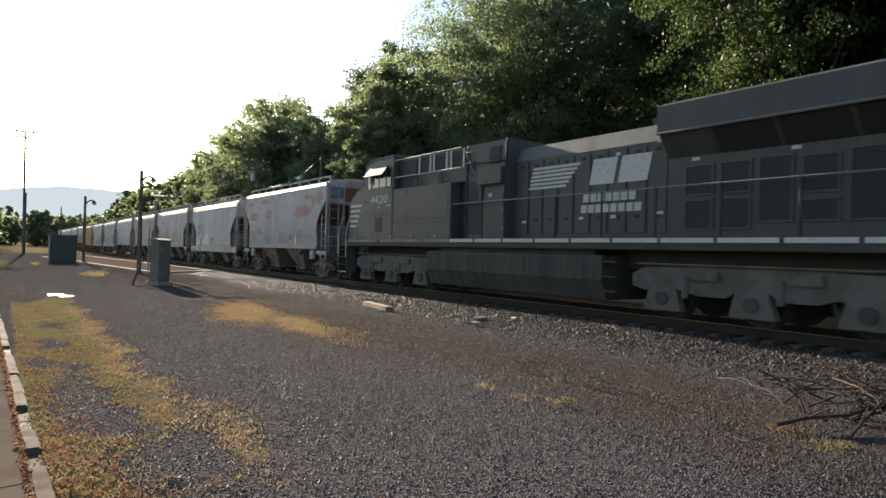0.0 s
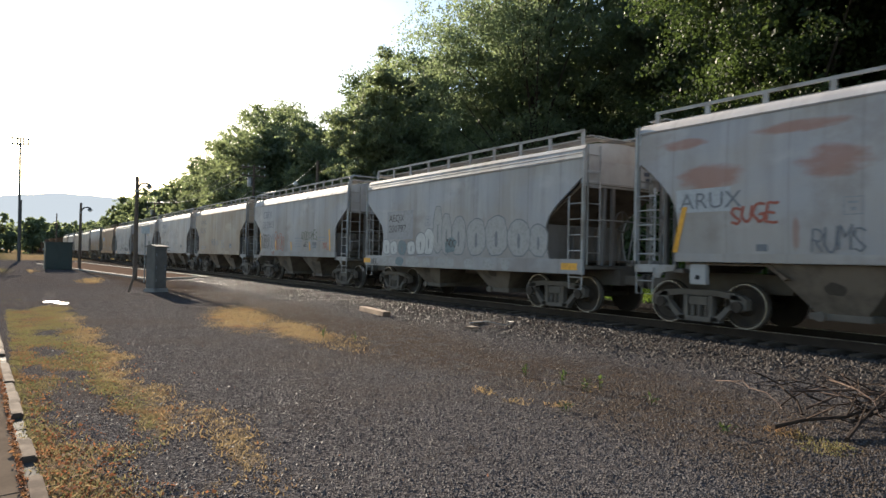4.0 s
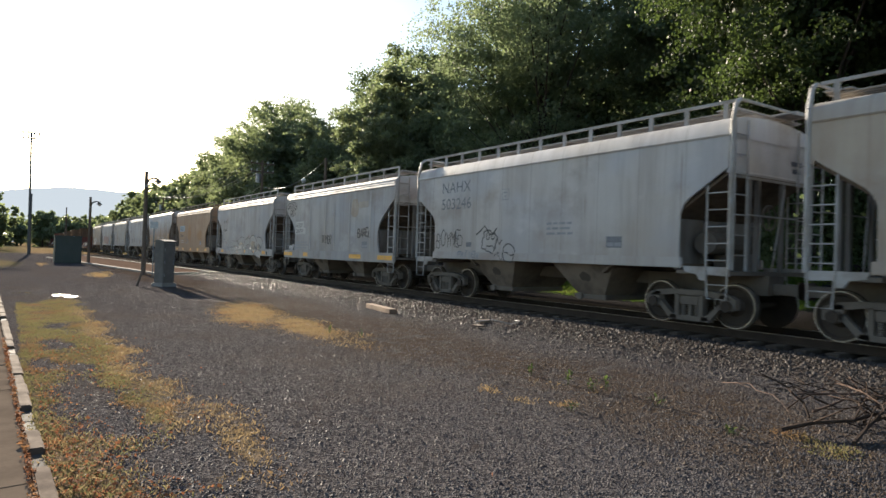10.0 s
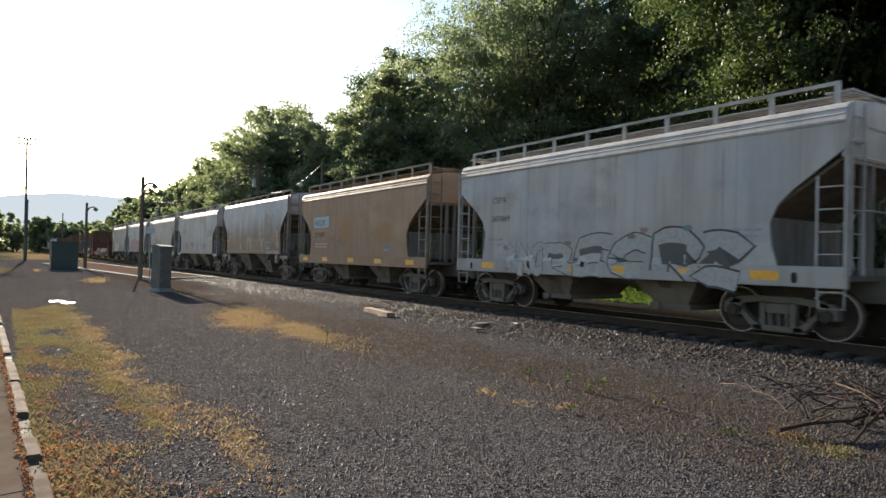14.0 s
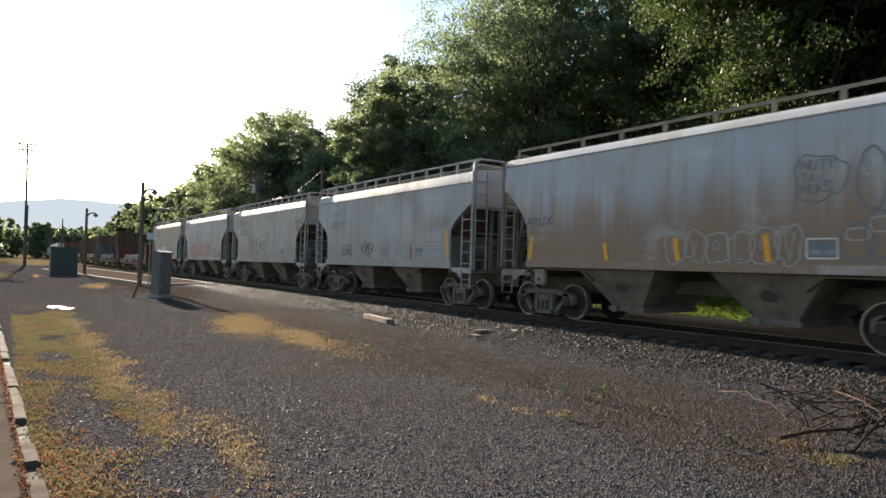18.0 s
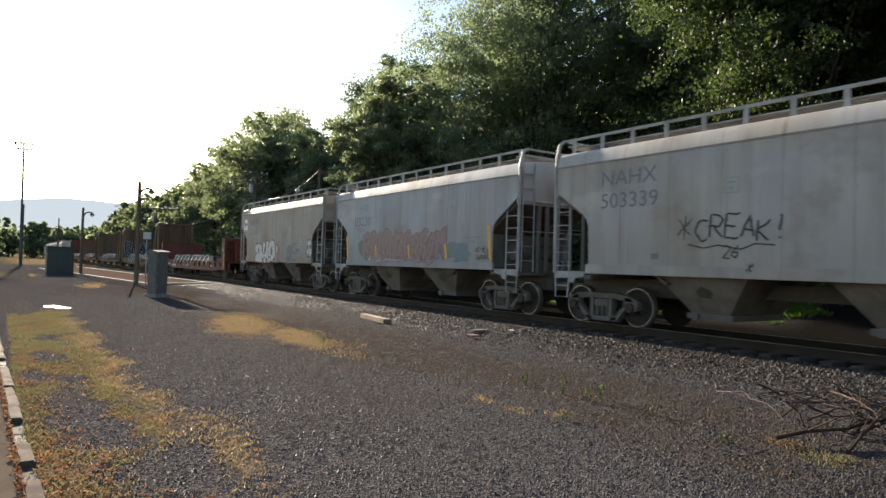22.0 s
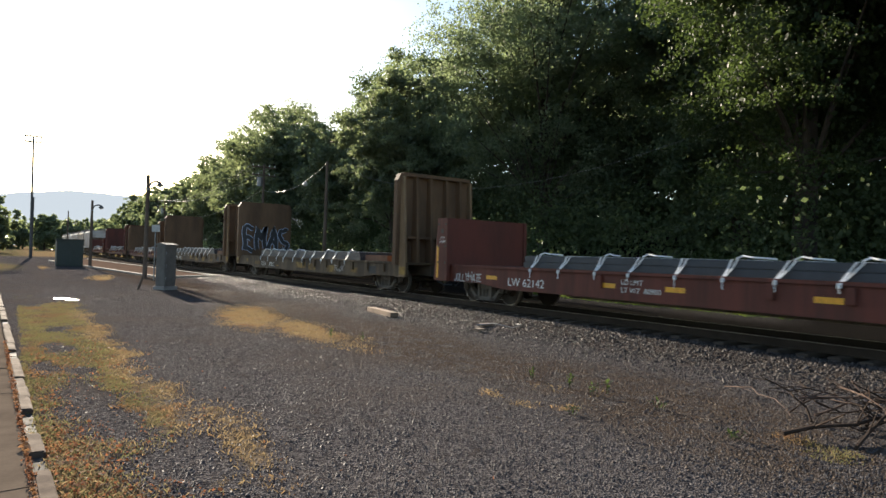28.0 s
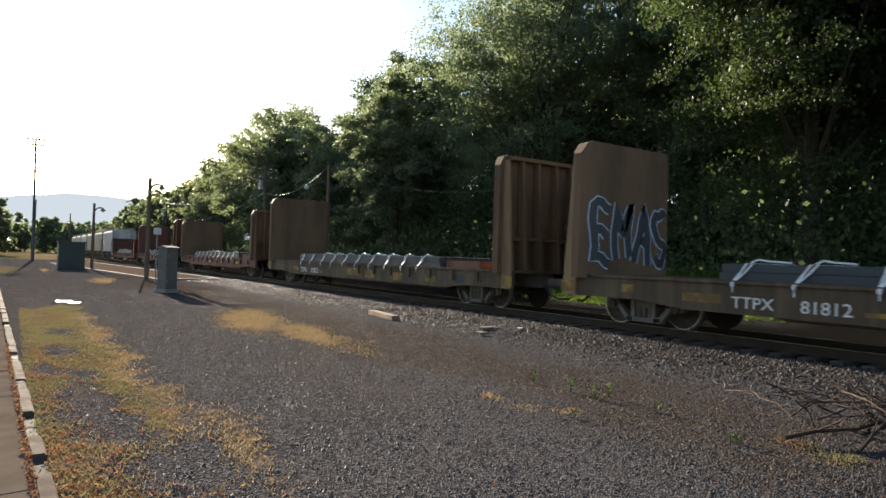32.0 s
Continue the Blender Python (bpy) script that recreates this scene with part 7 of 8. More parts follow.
                P("grille_frame", lambda bm: [box(bm, min(s * 1.09, s * 1.13), max(s * 1.09, s * 1.13), a, b, p, q) for a, b, p, q in ((y - 0.31, y + 0.31, z0 - 0.04, z0), (y - 0.31, y + 0.31, z1, z1 + 0.04), (y - 0.31, y - 0.27, z0, z1), (y + 0.27, y + 0.31, z0, z1))], M_LOCO, g)
        for y in (-14.9, -16.1, -17.3, -18.5):
            P("radiator_screen", lambda bm: prism_y(bm, [(s * 1.12, 3.5), (s * 1.46, 3.96), (s * 1.43, 3.98), (s * 1.09, 3.52)], y - 1.1, y), M_GRILLE, r)
        P("wing_gutter", lambda bm: tube(bm, (s * 1.53, -20.3, 4.0), (s * 1.53, -13.75, 4.0), 0.03), M_LOCO_WORN, r)
        P("brace_pipe", lambda bm: pipe(bm, [(s * 1.33, -7.2, 4.4), (s * 1.36, -7.5, 3.9), (s * 1.36, -7.9, 3.5), (s * 1.36, -7.9, 2.9)], 0.03), M_LOCO_WORN)
        P("cab_door", lambda bm: [box(bm, min(s * 1.497, s * 1.508), max(s * 1.497, s * 1.508), a, b, p, q) for a, b, p, q in ((-3.3, -3.28, 1.9, 3.7), (-2.95, -1.5, 2.66, 2.68), (-4.05, -4.03, 2.7, 3.5), (-6.5, -3.45, 2.44, 2.46))], M_GRILLE, c)
    for y, z in ((-3.5, 2.2), (-4.55, 1.84), (-5.4, 1.84), (-6.2, 1.84), (-3.6, 2.55), (-6.45, 3.62)):
        P("tie_down", lambda bm: box(bm, -1.53, -1.5, y - 0.05, y + 0.05, z, z + 0.07, 0.008), M_LOCO_TAN, e)
    for y in (-1.75, -2.5):
        P("roof_antenna", lambda bm: tube(bm, (-1.1, y, 4.78), (-1.1, y, 4.95), 0.025, n=8), M_LOCO_WHITE, c)
    P("access_cover", lambda bm: [box(bm, -1.51, -1.497, -6.55, -3.5, 2.5, 3.46, 0.006), box(bm, -1.525, -1.505, -4.2, -4.14, 3.3, 3.42), box(bm, -1.525, -1.505, -4.2, -4.14, 2.56, 2.68)], M_LOCO, e)
    P("cable_gusset", lambda bm: [prism(bm, [(y - 0.12, 3.58), (y + 0.12, 3.58), (y + 0.04, 4.0), (y - 0.04, 4.0)], -1.42, -1.38) for y in (-4.65, -6.0)], M_LOCO_DARK, e)
    P("cab_bolt", lambda bm: [tube(bm, (-1.52, -1.45, 3.2), (-1.5, -1.45, 3.2), 0.05, n=10)], M_GRILLE, c)
    # walkway edge, handrails
    P("walkway", lambda bm: box(bm, -1.52, 1.52, -21.4, -6.6, 1.72, 1.77), M_LOCO_DARK)
    for k in range(12):
        P("sill_stripe", lambda bm: box(bm, -1.532, -1.518, -7.82 - 1.2 * k, -6.7 - 1.2 * k, 1.66, 1.76), M_LOCO_WHITE)
    for y0, y1 in ((-0.05, -1.2), (-1.25, -2.3), (-2.55, -3.9), (-3.96, -5.2), (-5.26, -6.6)):
        P("sill_stripe", lambda bm: box(bm, -1.512, -1.498, y1, y0, 1.66, 1.75), M_LOCO_TAN)
        P("jack_pad", lambda bm: box(bm, -1.515, -1.5, (y0 + y1) / 2 - 0.07, (y0 + y1) / 2 + 0.07, 1.8, 1.9), M_LOCO_TAN)
    P("cabinet_seam", lambda bm: [box(bm, -1.507, -1.497, -6.6, -3.4, 2.3, 2.32), box(bm, -1.507, -1.497, -4.22, -4.2, 2.32, 3.5)], M_LOCO_DARK)
    for s in (-1, 1):
        rail = P("handrail", lambda bm: pipe(bm, [(s * 1.46, -6.7, 2.85), (s * 1.46, -21.0, 2.85)], 0.021), M_LOCO_WORN)
        for k in range(11):
            P("stanchion", lambda bm: tube(bm, (s * 1.46, -6.72 - 1.4 * k, 1.76), (s * 1.46, -6.72 - 1.4 * k, 2.86), 0.026), M_GRILLE, rail)
        for y in (0.12, 0.74):
            P("step_handrail", lambda bm: pipe(bm, [(s * 1.5, y, 1.0), (s * 1.5, y, 2.05), (s * 1.46, y - 0.1, 2.5), (s * 1.42, y - 0.3, 2.75)], 0.018), M_LOCO_RAIL)
        P("nose_grab", lambda bm: pipe(bm, [(s * 1.3, -0.25, 3.5), (s * 1.3, -0.3, 3.62), (s * 1.3, -1.1, 3.95)], 0.018), M_LOCO_RAIL)
        stair = P("nose_stair", lambda bm: [box(bm, min(s * 1.0, s * 1.5), max(s * 1.0, s * 1.5), 0.05, 0.09, 0.4, 1.5), box(bm, min(s * 1.0, s * 1.5), max(s * 1.0, s * 1.5), 0.75, 0.79, 0.4, 1.5), box(bm, min(s * 1.0, s * 1.04), max(s * 1.0, s * 1.04), 0.05, 0.79, 0.4, 1.5)], M_LOCO_DARK)
        for q in range(4):
            P("step", lambda bm: box(bm, min(s * 1.04, s * 1.52), max(s * 1.04, s * 1.52), 0.09, 0.75, 0.42 + 0.3 * q, 0.45 + 0.3 * q), M_LOCO_RAIL if q == 0 else M_LOCO_DARK, stair)
    P("platform_post", lambda bm: [tube(bm, (x, 0.76, 1.5), (x, 0.76, 2.75), 0.02) for x in (-0.9, -0.4, 0.4, 0.9)] + [tube(bm, (-0.9, 0.76, 2.75), (0.9, 0.76, 2.75), 0.02)], M_LOCO_RAIL)
    P("front_platform", lambda bm: box(bm, -1.48, 1.48, 0.0, 0.8, 1.5, 1.56), M_LOCO_DARK)
    P("snow_plough", lambda bm: prism(bm, [(0.75, 1.1), (0.85, 0.2), (0.6, 0.12), (0.55, 1.1)], -0.98, 0.98), M_LOCO_DARK)
    P("coupler", lambda bm: coupler(bm, 1), M_STEEL_DARK).location = (0, 0.6, 0)
    # fuel tank
    P("fuel_tank", lambda bm: prism_y(bm, [(-1.46, 1.36), (-1.5, 1.3), (-1.5, 0.78), (-1.3, 0.3), (1.3, 0.3), (1.5, 0.78), (1.5, 1.3), (1.46, 1.36)], -12.4, -5.5), M_LOCO_TANK)
    P("tank_strap", lambda bm: [box(bm, -1.515, -1.49, y, y + 0.05, 0.8, 1.3) for y in (-7.6, -9.9)], M_LOCO_DARK)
    P("tank_step", lambda bm: [box(bm, -1.5, -1.35, -12.75, -12.42, 0.5 + 0.35 * q, 0.53 + 0.35 * q) for q in range(3)], M_LOCO_DARK)
    P("air_reservoir", lambda bm: [tube(bm, (-1.2, -12.0, 1.42), (-1.2, -5.9, 1.42), 0.11, n=12)], M_LOCO_DARK)
    # trucks, three axles each
    for y in (-2.9, -15.6):
        t = part("truck", made(lambda bm: [box(bm, -0.95, 0.95, -2.5, 2.5, 0.75, 1.1)]), M_LOCO_DARK, w, at=(0, y, 0))
        for s in (-1, 1):
            def frame_side(bm, s=s):
                prism(bm, [(-2.6, 0.7), (-2.6, 0.98), (-2.3, 1.12), (-1.0, 1.16), (1.0, 1.16), (2.3, 1.12), (2.6, 0.98), (2.6, 0.7), (2.3, 0.62), (1.4, 0.66), (1.1, 0.56), (0.5, 0.56), (0.3, 0.7), (-0.3, 0.7), (-0.5, 0.56), (-1.1, 0.56), (-1.4, 0.66), (-2.3, 0.62)], s * 1.02, s * 1.2)
                for q in (-1.85, 0, 1.85):
                    prism(bm, [(q - 0.42, 0.2), (q - 0.4, 0.32), (q - 0.3, 0.72), (q + 0.3, 0.72), (q + 0.4, 0.32), (q + 0.42, 0.2)], s * 1.04, s * 1.23)
                for q in (-0.92, 0.92):
                    box(bm, min(s * 1.1, s * 1.28), max(s * 1.1, s * 1.28), q - 0.3, q + 0.3, 0.88, 1.08, 0.02)
                    tube(bm, (s * 1.2, q + 0.42, 0.5), (s * 1.2, q + 0.42, 0.95), 0.07, n=10)
                tube(bm, (s * 1.24, -2.5, 1.2), (s * 1.24, 2.5, 1.2), 0.025, n=6)
            part("side_frame", made(frame_side), M_LOCO_DUST, t)
            for q in (-1.85, 0, 1.85):
                part("axle_cap", shared("axle_cap", lambda bm: disc(bm, -0.05, 0.05, 0, 0, 0.15, 18)), M_LOCO_DARK, t, at=(s * 1.22, q, 0.46))
        for q in (-1.85, 0, 1.85):
            a = part("wheelset", wheelset_mesh(0.533), M_WHEEL, t, at=(0, q, 0.533))
            a.material_slots[0].link = a.material_slots[1].link = "OBJECT"
            a.material_slots[0].material = a.material_slots[1].material = M_DARK_WHEEL
            WHEELSETS.append((a, q * LONG, 0.533))
    # markings: number under the window, slanted stripes on the nose, a running emblem as plain bars
    lettering(w, "4420", -1.76, 3.1, 0.32, M_LOCO_WHITE, x=1.5, name="road_number", squeeze=1.4)
    patch(w, -2.3, -2.45, 2.93, 2.98, M_LOCO_WHITE, "flat", "small_bar", 0.006, x=1.5)
    patch(w, -2.85, -3.2, 2.98, 3.02, M_LOCO_WHITE, "flat", "small_bar", 0.006, x=1.5)
    for k in range(5):
        patch(w, -0.03, -0.95 + 0.1 * k, 3.05 - 0.2 * k, 3.15 - 0.2 * k, M_LOCO_WHITE, "flat", "nose_stripe", 0.006, x=1.4)
    for k in range(6):
        patch(w, -9.56 - 0.03 * k, -10.85 - 0.09 * k, 3.12 + 0.105 * k, 3.19 + 0.105 * k, M_LOCO_WHITE, "flat", "emblem_stripe", 0.006, x=1.05, skew=0.3)
    for y0, y1 in ((-11.6, -12.3), (-12.42, -13.2)):
        patch(w, y0, y1, 3.1, 3.73, M_LOCO_WHITE, "flat", "emblem_block", 0.006, x=1.05, skew=0.2)
    for z, n, y0, y1 in ((2.68, 7, -11.42, -12.95), (2.41, 8, -11.36, -13.1)):
        for k in range(n):
            a, b = y0 + (y1 - y0) * k / n, y0 + (y1 - y0) * (k + 0.82) / n
            patch(w, a, b, z, z + 0.2, M_LOCO_WHITE, "flat", "emblem_bar", 0.006, x=1.05, skew=0.05)
    for y, z in ((-9.4, 2.2), (-13.5, 3.9), (-14.3, 3.4), (-16.2, 3.4), (-12.3, 2.25), (-13.5, 2.3)):
        patch(w, y, y - 0.16, z, z + 0.07, M_LOCO_WHITE, "flat", "notice", 0.006, x=1.125)
    TRAIN.append((w, place))
    return w


def prism_y(bm, outline, y0, y1):
    """Extrudes an (x, z) outline along y."""
    a = [bm.verts.new((x, y0, z)) for x, z in outline]
    b = [bm.verts.new((x, y1, z)) for x, z in outline]
    n = len(outline)
    bm.faces.new(a)
    bm.faces.new(b[::-1])
    for k in range(n):
        bm.faces.new((a[k], b[k], b[(k + 1) % n], a[(k + 1) % n]))


locomotive(-18.31)

# ---------------------------------------------------------------- trees
LEAVES = [
    leaf_material("sunlit_leaves", (0.04, 0.06, 0.024), (0.055, 0.08, 0.03), (0.085, 0.125, 0.032), 0.55, 0.25),
    # Green leaves, lightened in colour to stand in for haze over the wood.
    leaf_material("deep_green_leaves", (0.09, 0.12, 0.08), (0.12, 0.15, 0.1), (0.32, 0.4, 0.19), 0.65, 0.2),
    # Undergrowth and thicket: the wood's shade is put into this leaf colour.
    leaf_material("leaves_with_shade_put_in", (0.06, 0.085, 0.045), (0.09, 0.115, 0.06), (0.15, 0.2, 0.08), 0.6, 0.1),
    # Haze over the far trees is put into this paler, greyer leaf colour.
    leaf_material("haze_lightened_leaves", (0.09, 0.12, 0.075), (0.12, 0.15, 0.1), (0.3, 0.36, 0.16)),
]


def tree(x, y, height, radius, leaves, leaf, material, seed, label, base=0.12, lean=(0, 0), lumps=60, close=9):
    """A tapered trunk with limbs, and a crown of clumps of small leaves round the limbs' ends."""
    rng = np.random.default_rng(seed)
    t = tagged(new("tree"), label, "tree", "trees behind the track")
    z0 = float(ground_z(x, y))
    t.location = (*lay(x, y), z0)
    bm = bmesh.new()
    r0 = 0.018 * height + 0.06
    pts = [Vector((lean[0] * q * q, lean[1] * q * q, height * 0.8 * q - 0.3)) for q in np.linspace(0, 1, 7)]
    for k in range(6):
        tube(bm, pts[k], pts[k + 1], r0 * (1 - k / 7), r0 * (1 - (k + 1) / 7), n=8)
    # clump centres fill an egg-shaped crown, more of them near its skin
    u = rng.normal(size=(lumps, 3))
    u /= np.linalg.norm(u, axis=1)[:, None]
    q = rng.uniform(0.2, 1.0, lumps) ** 0.6
    c = u * q[:, None] * np.array([radius, radius, height * (1 - base) / 2])
    c[:, 2] += height * (base + (1 - base) / 2)
    narrow = 1 - 0.45 * np.clip((c[:, 2] / height - 0.55) / 0.45, 0, 1) ** 1.5
    c[:, :2] *= narrow[:, None]
    for k in range(0, lumps, 4):
        e = Vector(c[k])
        f = min(5, max(1, int(6 * (e.z / height) * 0.7)))
        mid = pts[f].lerp(e, 0.5) + Vector((0, 0, 0.4))
        tube(bm, pts[f], mid, r0 * 0.2, r0 * 0.12, n=5)
        tube(bm, mid, e, r0 * 0.12, 0.015, n=5)
    part("trunk", bm, M_BARK, t)
    # each clump holds flat drooping sprays of leaves, and the heart of the crown is closed by larger leaves
    size = radius * rng.uniform(0.15, 0.3, lumps)
    sprays = lumps * 9
    which = rng.choice(lumps, sprays, p=size ** 2 / (size ** 2).sum())
    d = rng.normal(size=(sprays, 3))
    d /= np.linalg.norm(d, axis=1)[:, None]
    d[:, 2] *= 0.75
    sc = c[which] + d * (size[which] * rng.uniform(0.25, 1.05, sprays) ** 0.6)[:, None]
    ss = radius * rng.uniform(0.035, 0.085, sprays)
    out = np.column_stack([d[:, :2], -0.35 + 0.3 * rng.uniform(-1, 1, sprays)])
    out /= np.linalg.norm(out, axis=1)[:, None]
    w = rng.choice(sprays, leaves, p=ss ** 2 / (ss ** 2).sum())
    P = sc[w] + out[w] * (rng.normal(size=leaves) * ss[w] * 0.8)[:, None] + rng.normal(size=(leaves, 3)) * ss[w][:, None] * np.array([0.6, 0.6, 0.32])
    s = leaf * rng.uniform(0.55, 1.35, leaves)
    heart = leaves // close
    k = rng.integers(0, lumps, heart)
    mid = np.array([0, 0, height * (base + (1 - base) / 2)])
    P[:heart] = mid + (c[k] - mid) * rng.uniform(0.15, 0.78, heart)[:, None] + rng.normal(size=(heart, 3)) * size[k][:, None] * 0.45
    s[:heart] *= 2.0
    a = rng.normal(size=(leaves, 3))
    a[:, 2] -= 0.7
    a /= np.linalg.norm(a, axis=1)[:, None]
    b = np.cross(a, rng.normal(size=(leaves, 3)))
    b /= np.linalg.norm(b, axis=1)[:, None] + 1e-9
    a, b = a * s[:, None], b * (s * 0.42)[:, None]
    V = np.stack([P - a * 0.5, P + b, P + a * 0.5, P - b], 1).reshape(-1, 3)
    F = np.arange(leaves * 4).reshape(-1, 4)
    crown = new("crown", raw_mesh("crown", V, F, material))
    crown.parent = t
    return t


def build_trees():
    big = "tall leafy broad-leaved tree with dark green crown"
    tree(24.0, 8.5, 24.0, 7.4, 250000, 0.118, LEAVES[0], 1, "tall broad-leaved tree with sunlit drooping leaves", 0.05, lumps=130, close=4)
    tree(27.0, -3.0, 24.0, 9.0, 70000, 0.25, LEAVES[1], 2, big, 0.06, lumps=70)
    tree(28.9, 26.4, 26.0, 8.5, 130000, 0.16, LEAVES[1], 3, big, 0.03, lumps=210, close=16)
    tree(33.0, 15.0, 27.0, 8.0, 60000, 0.28, LEAVES[1], 4, big, 0.05, lumps=70)
    tree(23.5, 37.0, 16.3, 4.8, 60000, 0.18, LEAVES[3], 5, "smaller tree with yellow-green sunlit leaves", 0.04, lumps=70)
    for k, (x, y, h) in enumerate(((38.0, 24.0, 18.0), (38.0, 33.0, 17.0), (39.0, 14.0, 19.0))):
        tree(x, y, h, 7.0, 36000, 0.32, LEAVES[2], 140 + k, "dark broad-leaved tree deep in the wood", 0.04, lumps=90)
    tree(29.0, 41.0, 19.0, 6.0, 50000, 0.26, LEAVES[1], 6, big, 0.05, lumps=80)
    rng = random.Random(3)
    far = "leafy tree in the wood behind the track, haze put into its leaf colour"
    rows = [(27, 52, 15.5), (33, 50, 17.5), (25, 62, 18.4), (31, 66, 20), (25, 73, 18.8), (32, 79, 22.5), (25, 86, 15.6), (31, 94, 19.5), (25, 101, 13.5), (30, 111, 16.5), (25, 120, 14.6), (30, 131, 16), (25, 142, 15), (29, 155, 16), (24, 168, 12.5), (29, 184, 16)]
    for k, (x, y, h) in enumerate(rows):
        tree(x + rng.uniform(-1, 1), y + rng.uniform(-2, 2), h + rng.uniform(-1, 1), h * 0.34, 26000 if y < 100 else 10000, 0.27 if y < 100 else 0.45, LEAVES[3], 20 + k, far, 0.03, lumps=90 if y < 100 else 60)
    # far trees across the end of the car park
    for k in range(16):
        x = -34 + k * 4.2 + rng.uniform(-2, 2)
        y = 235 + rng.uniform(-20, 40)
        h = rng.uniform(8, 13) + (6 if k == 3 else 0)
        tree(x, y, h, h * 0.5, 4500, 0.8, LEAVES[3], 60 + k, "distant tree beyond the far end of the car park", 0.02, lumps=30)
    for k in range(12):
        h = rng.uniform(11, 14)
        tree(4 + k * 4.0 + rng.uniform(-1.5, 1.5), 285 + rng.uniform(-15, 15), h, h * 0.5, 3000, 0.85, LEAVES[3], 120 + k, "distant tree beyond the far end of the car park", 0.02, lumps=30)
    for k in range(3):
        tree(-7.5 + k * 2.4, 118 + 9 * k, 9 + k, 4.0, 7000, 0.5, LEAVES[3], 90 + k, "leafy tree at the far edge of the car park", 0.03, lumps=30)


build_trees()


def undergrowth(name, n, x0, x1, y0, y1, h, material, label, seed, leaf=1.0):
    """Bushes and tall weeds that close the foot of the wood."""
    rng = np.random.default_rng(seed)
    lumps = 240
    cx, cy = rng.uniform(x0, x1, lumps), rng.uniform(y0, y1, lumps)
    cz = ground_z(cx, cy) + rng.uniform(0.1, 1, lumps) ** 1.4 * h * np.clip((cx - x0) / 6.0 + 0.25, 0.2, 1.6)
    w = rng.integers(0, lumps, n)
    d = rng.normal(size=(n, 3)) * np.array([1.0, 1.2, 0.8])
    P = np.stack([cx, cy, cz], 1)[w] + d
    P[:, 2] = np.maximum(P[:, 2], ground_z(P[:, 0], P[:, 1]) + 0.02)
    P[:, 0], P[:, 1] = lay(P[:, 0], P[:, 1])
    s = rng.uniform(0.1, 0.26, n) * leaf
    a = rng.normal(size=(n, 3))
    a /= np.linalg.norm(a, axis=1)[:, None]
    b = np.cross(a, rng.normal(size=(n, 3)))
    b /= np.linalg.norm(b, axis=1)[:, None] + 1e-9
    a, b = a * s[:, None], b * (s * 0.36)[:, None]
    V = np.stack([P - a * 0.5, P + b, P + a * 0.5, P - b], 1).reshape(-1, 3)
    tagged(new(name, raw_mesh(name, V, np.arange(n * 4).reshape(-1, 4), material)), label, "undergrowth", kind="stuff")


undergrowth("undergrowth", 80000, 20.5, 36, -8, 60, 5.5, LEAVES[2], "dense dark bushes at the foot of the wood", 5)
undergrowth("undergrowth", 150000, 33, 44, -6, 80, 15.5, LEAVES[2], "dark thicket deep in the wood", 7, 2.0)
undergrowth("undergrowth", 36000, 21.5, 34, 60, 190, 4.5, LEAVES[3], "dense bushes at the foot of the far wood", 6)


# ---------------------------------------------------------------- hills beyond
def build_ridge():
    m, nt, b = nodes_of("ridge_with_painted_haze")
    # Distance haze is put into the pale base colour and a faint glow.
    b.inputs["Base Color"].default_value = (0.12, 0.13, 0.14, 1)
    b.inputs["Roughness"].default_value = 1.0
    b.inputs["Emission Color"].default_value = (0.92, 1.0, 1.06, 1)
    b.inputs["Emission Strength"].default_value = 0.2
    n = 120
    xs = np.linspace(-3300, 3300, n)
    top = 301 + 0.14 * np.clip(xs, -400, 285) + 3 * np.sin(xs / 130) + 2 * np.sin(xs / 31)
    xs, y = lay(xs, np.full(n, 3900.0))
    V = np.concatenate([np.stack([xs, y, np.full(n, -30.0)], 1), np.stack([xs, y + 200, top], 1), np.stack([xs, y + 900, np.full(n, -30.0)], 1)])
    i = np.arange(n - 1)
    F = np.concatenate([np.stack([i, i + 1, n + i + 1, n + i], 1), np.stack([n + i, n + i + 1, 2 * n + i + 1, 2 * n + i], 1)])
    tagged(new("backdrop", raw_mesh("backdrop", V, F, m, True)), "long wooded ridge, its blue haze put into a faintly glowing colour", "hills", kind="structure")


build_ridge()


# ---------------------------------------------------------------- grass, weeds, fallen leaves
def blade_material(name, a, b, c):
    m, nt, bs = nodes_of(name)
    geo = nt.nodes.new("ShaderNodeNewGeometry")
    tc = nt.nodes.new("ShaderNodeTexCoord")
    where = noise_node(nt, tc.outputs["Object"], 0.8, 4.0, 0.6)
    col = mix(nt, geo.outputs["Random Per Island"], a, b)
    col = mix(nt, ramp(nt, where, 0.5, 0.66), col, c)
    nt.links.new(col, bs.inputs["Base Color"])
    bs.inputs["Roughness"].default_value = 0.8
    bs.inputs["Specular IOR Level"].default_value = 0.05
    tr = nt.nodes.new("ShaderNodeBsdfTranslucent")
    nt.links.new(col, tr.inputs["Color"])
    mx = nt.nodes.new("ShaderNodeMixShader")
    mx.inputs["Fac"].default_value = 0.5
    nt.links.new(bs.outputs["BSDF"], mx.inputs[1])
    nt.links.new(tr.outputs["BSDF"], mx.inputs[2])
    nt.links.new(mx.outputs["Shader"], nt.nodes["Material Output"].inputs["Surface"])
    return m


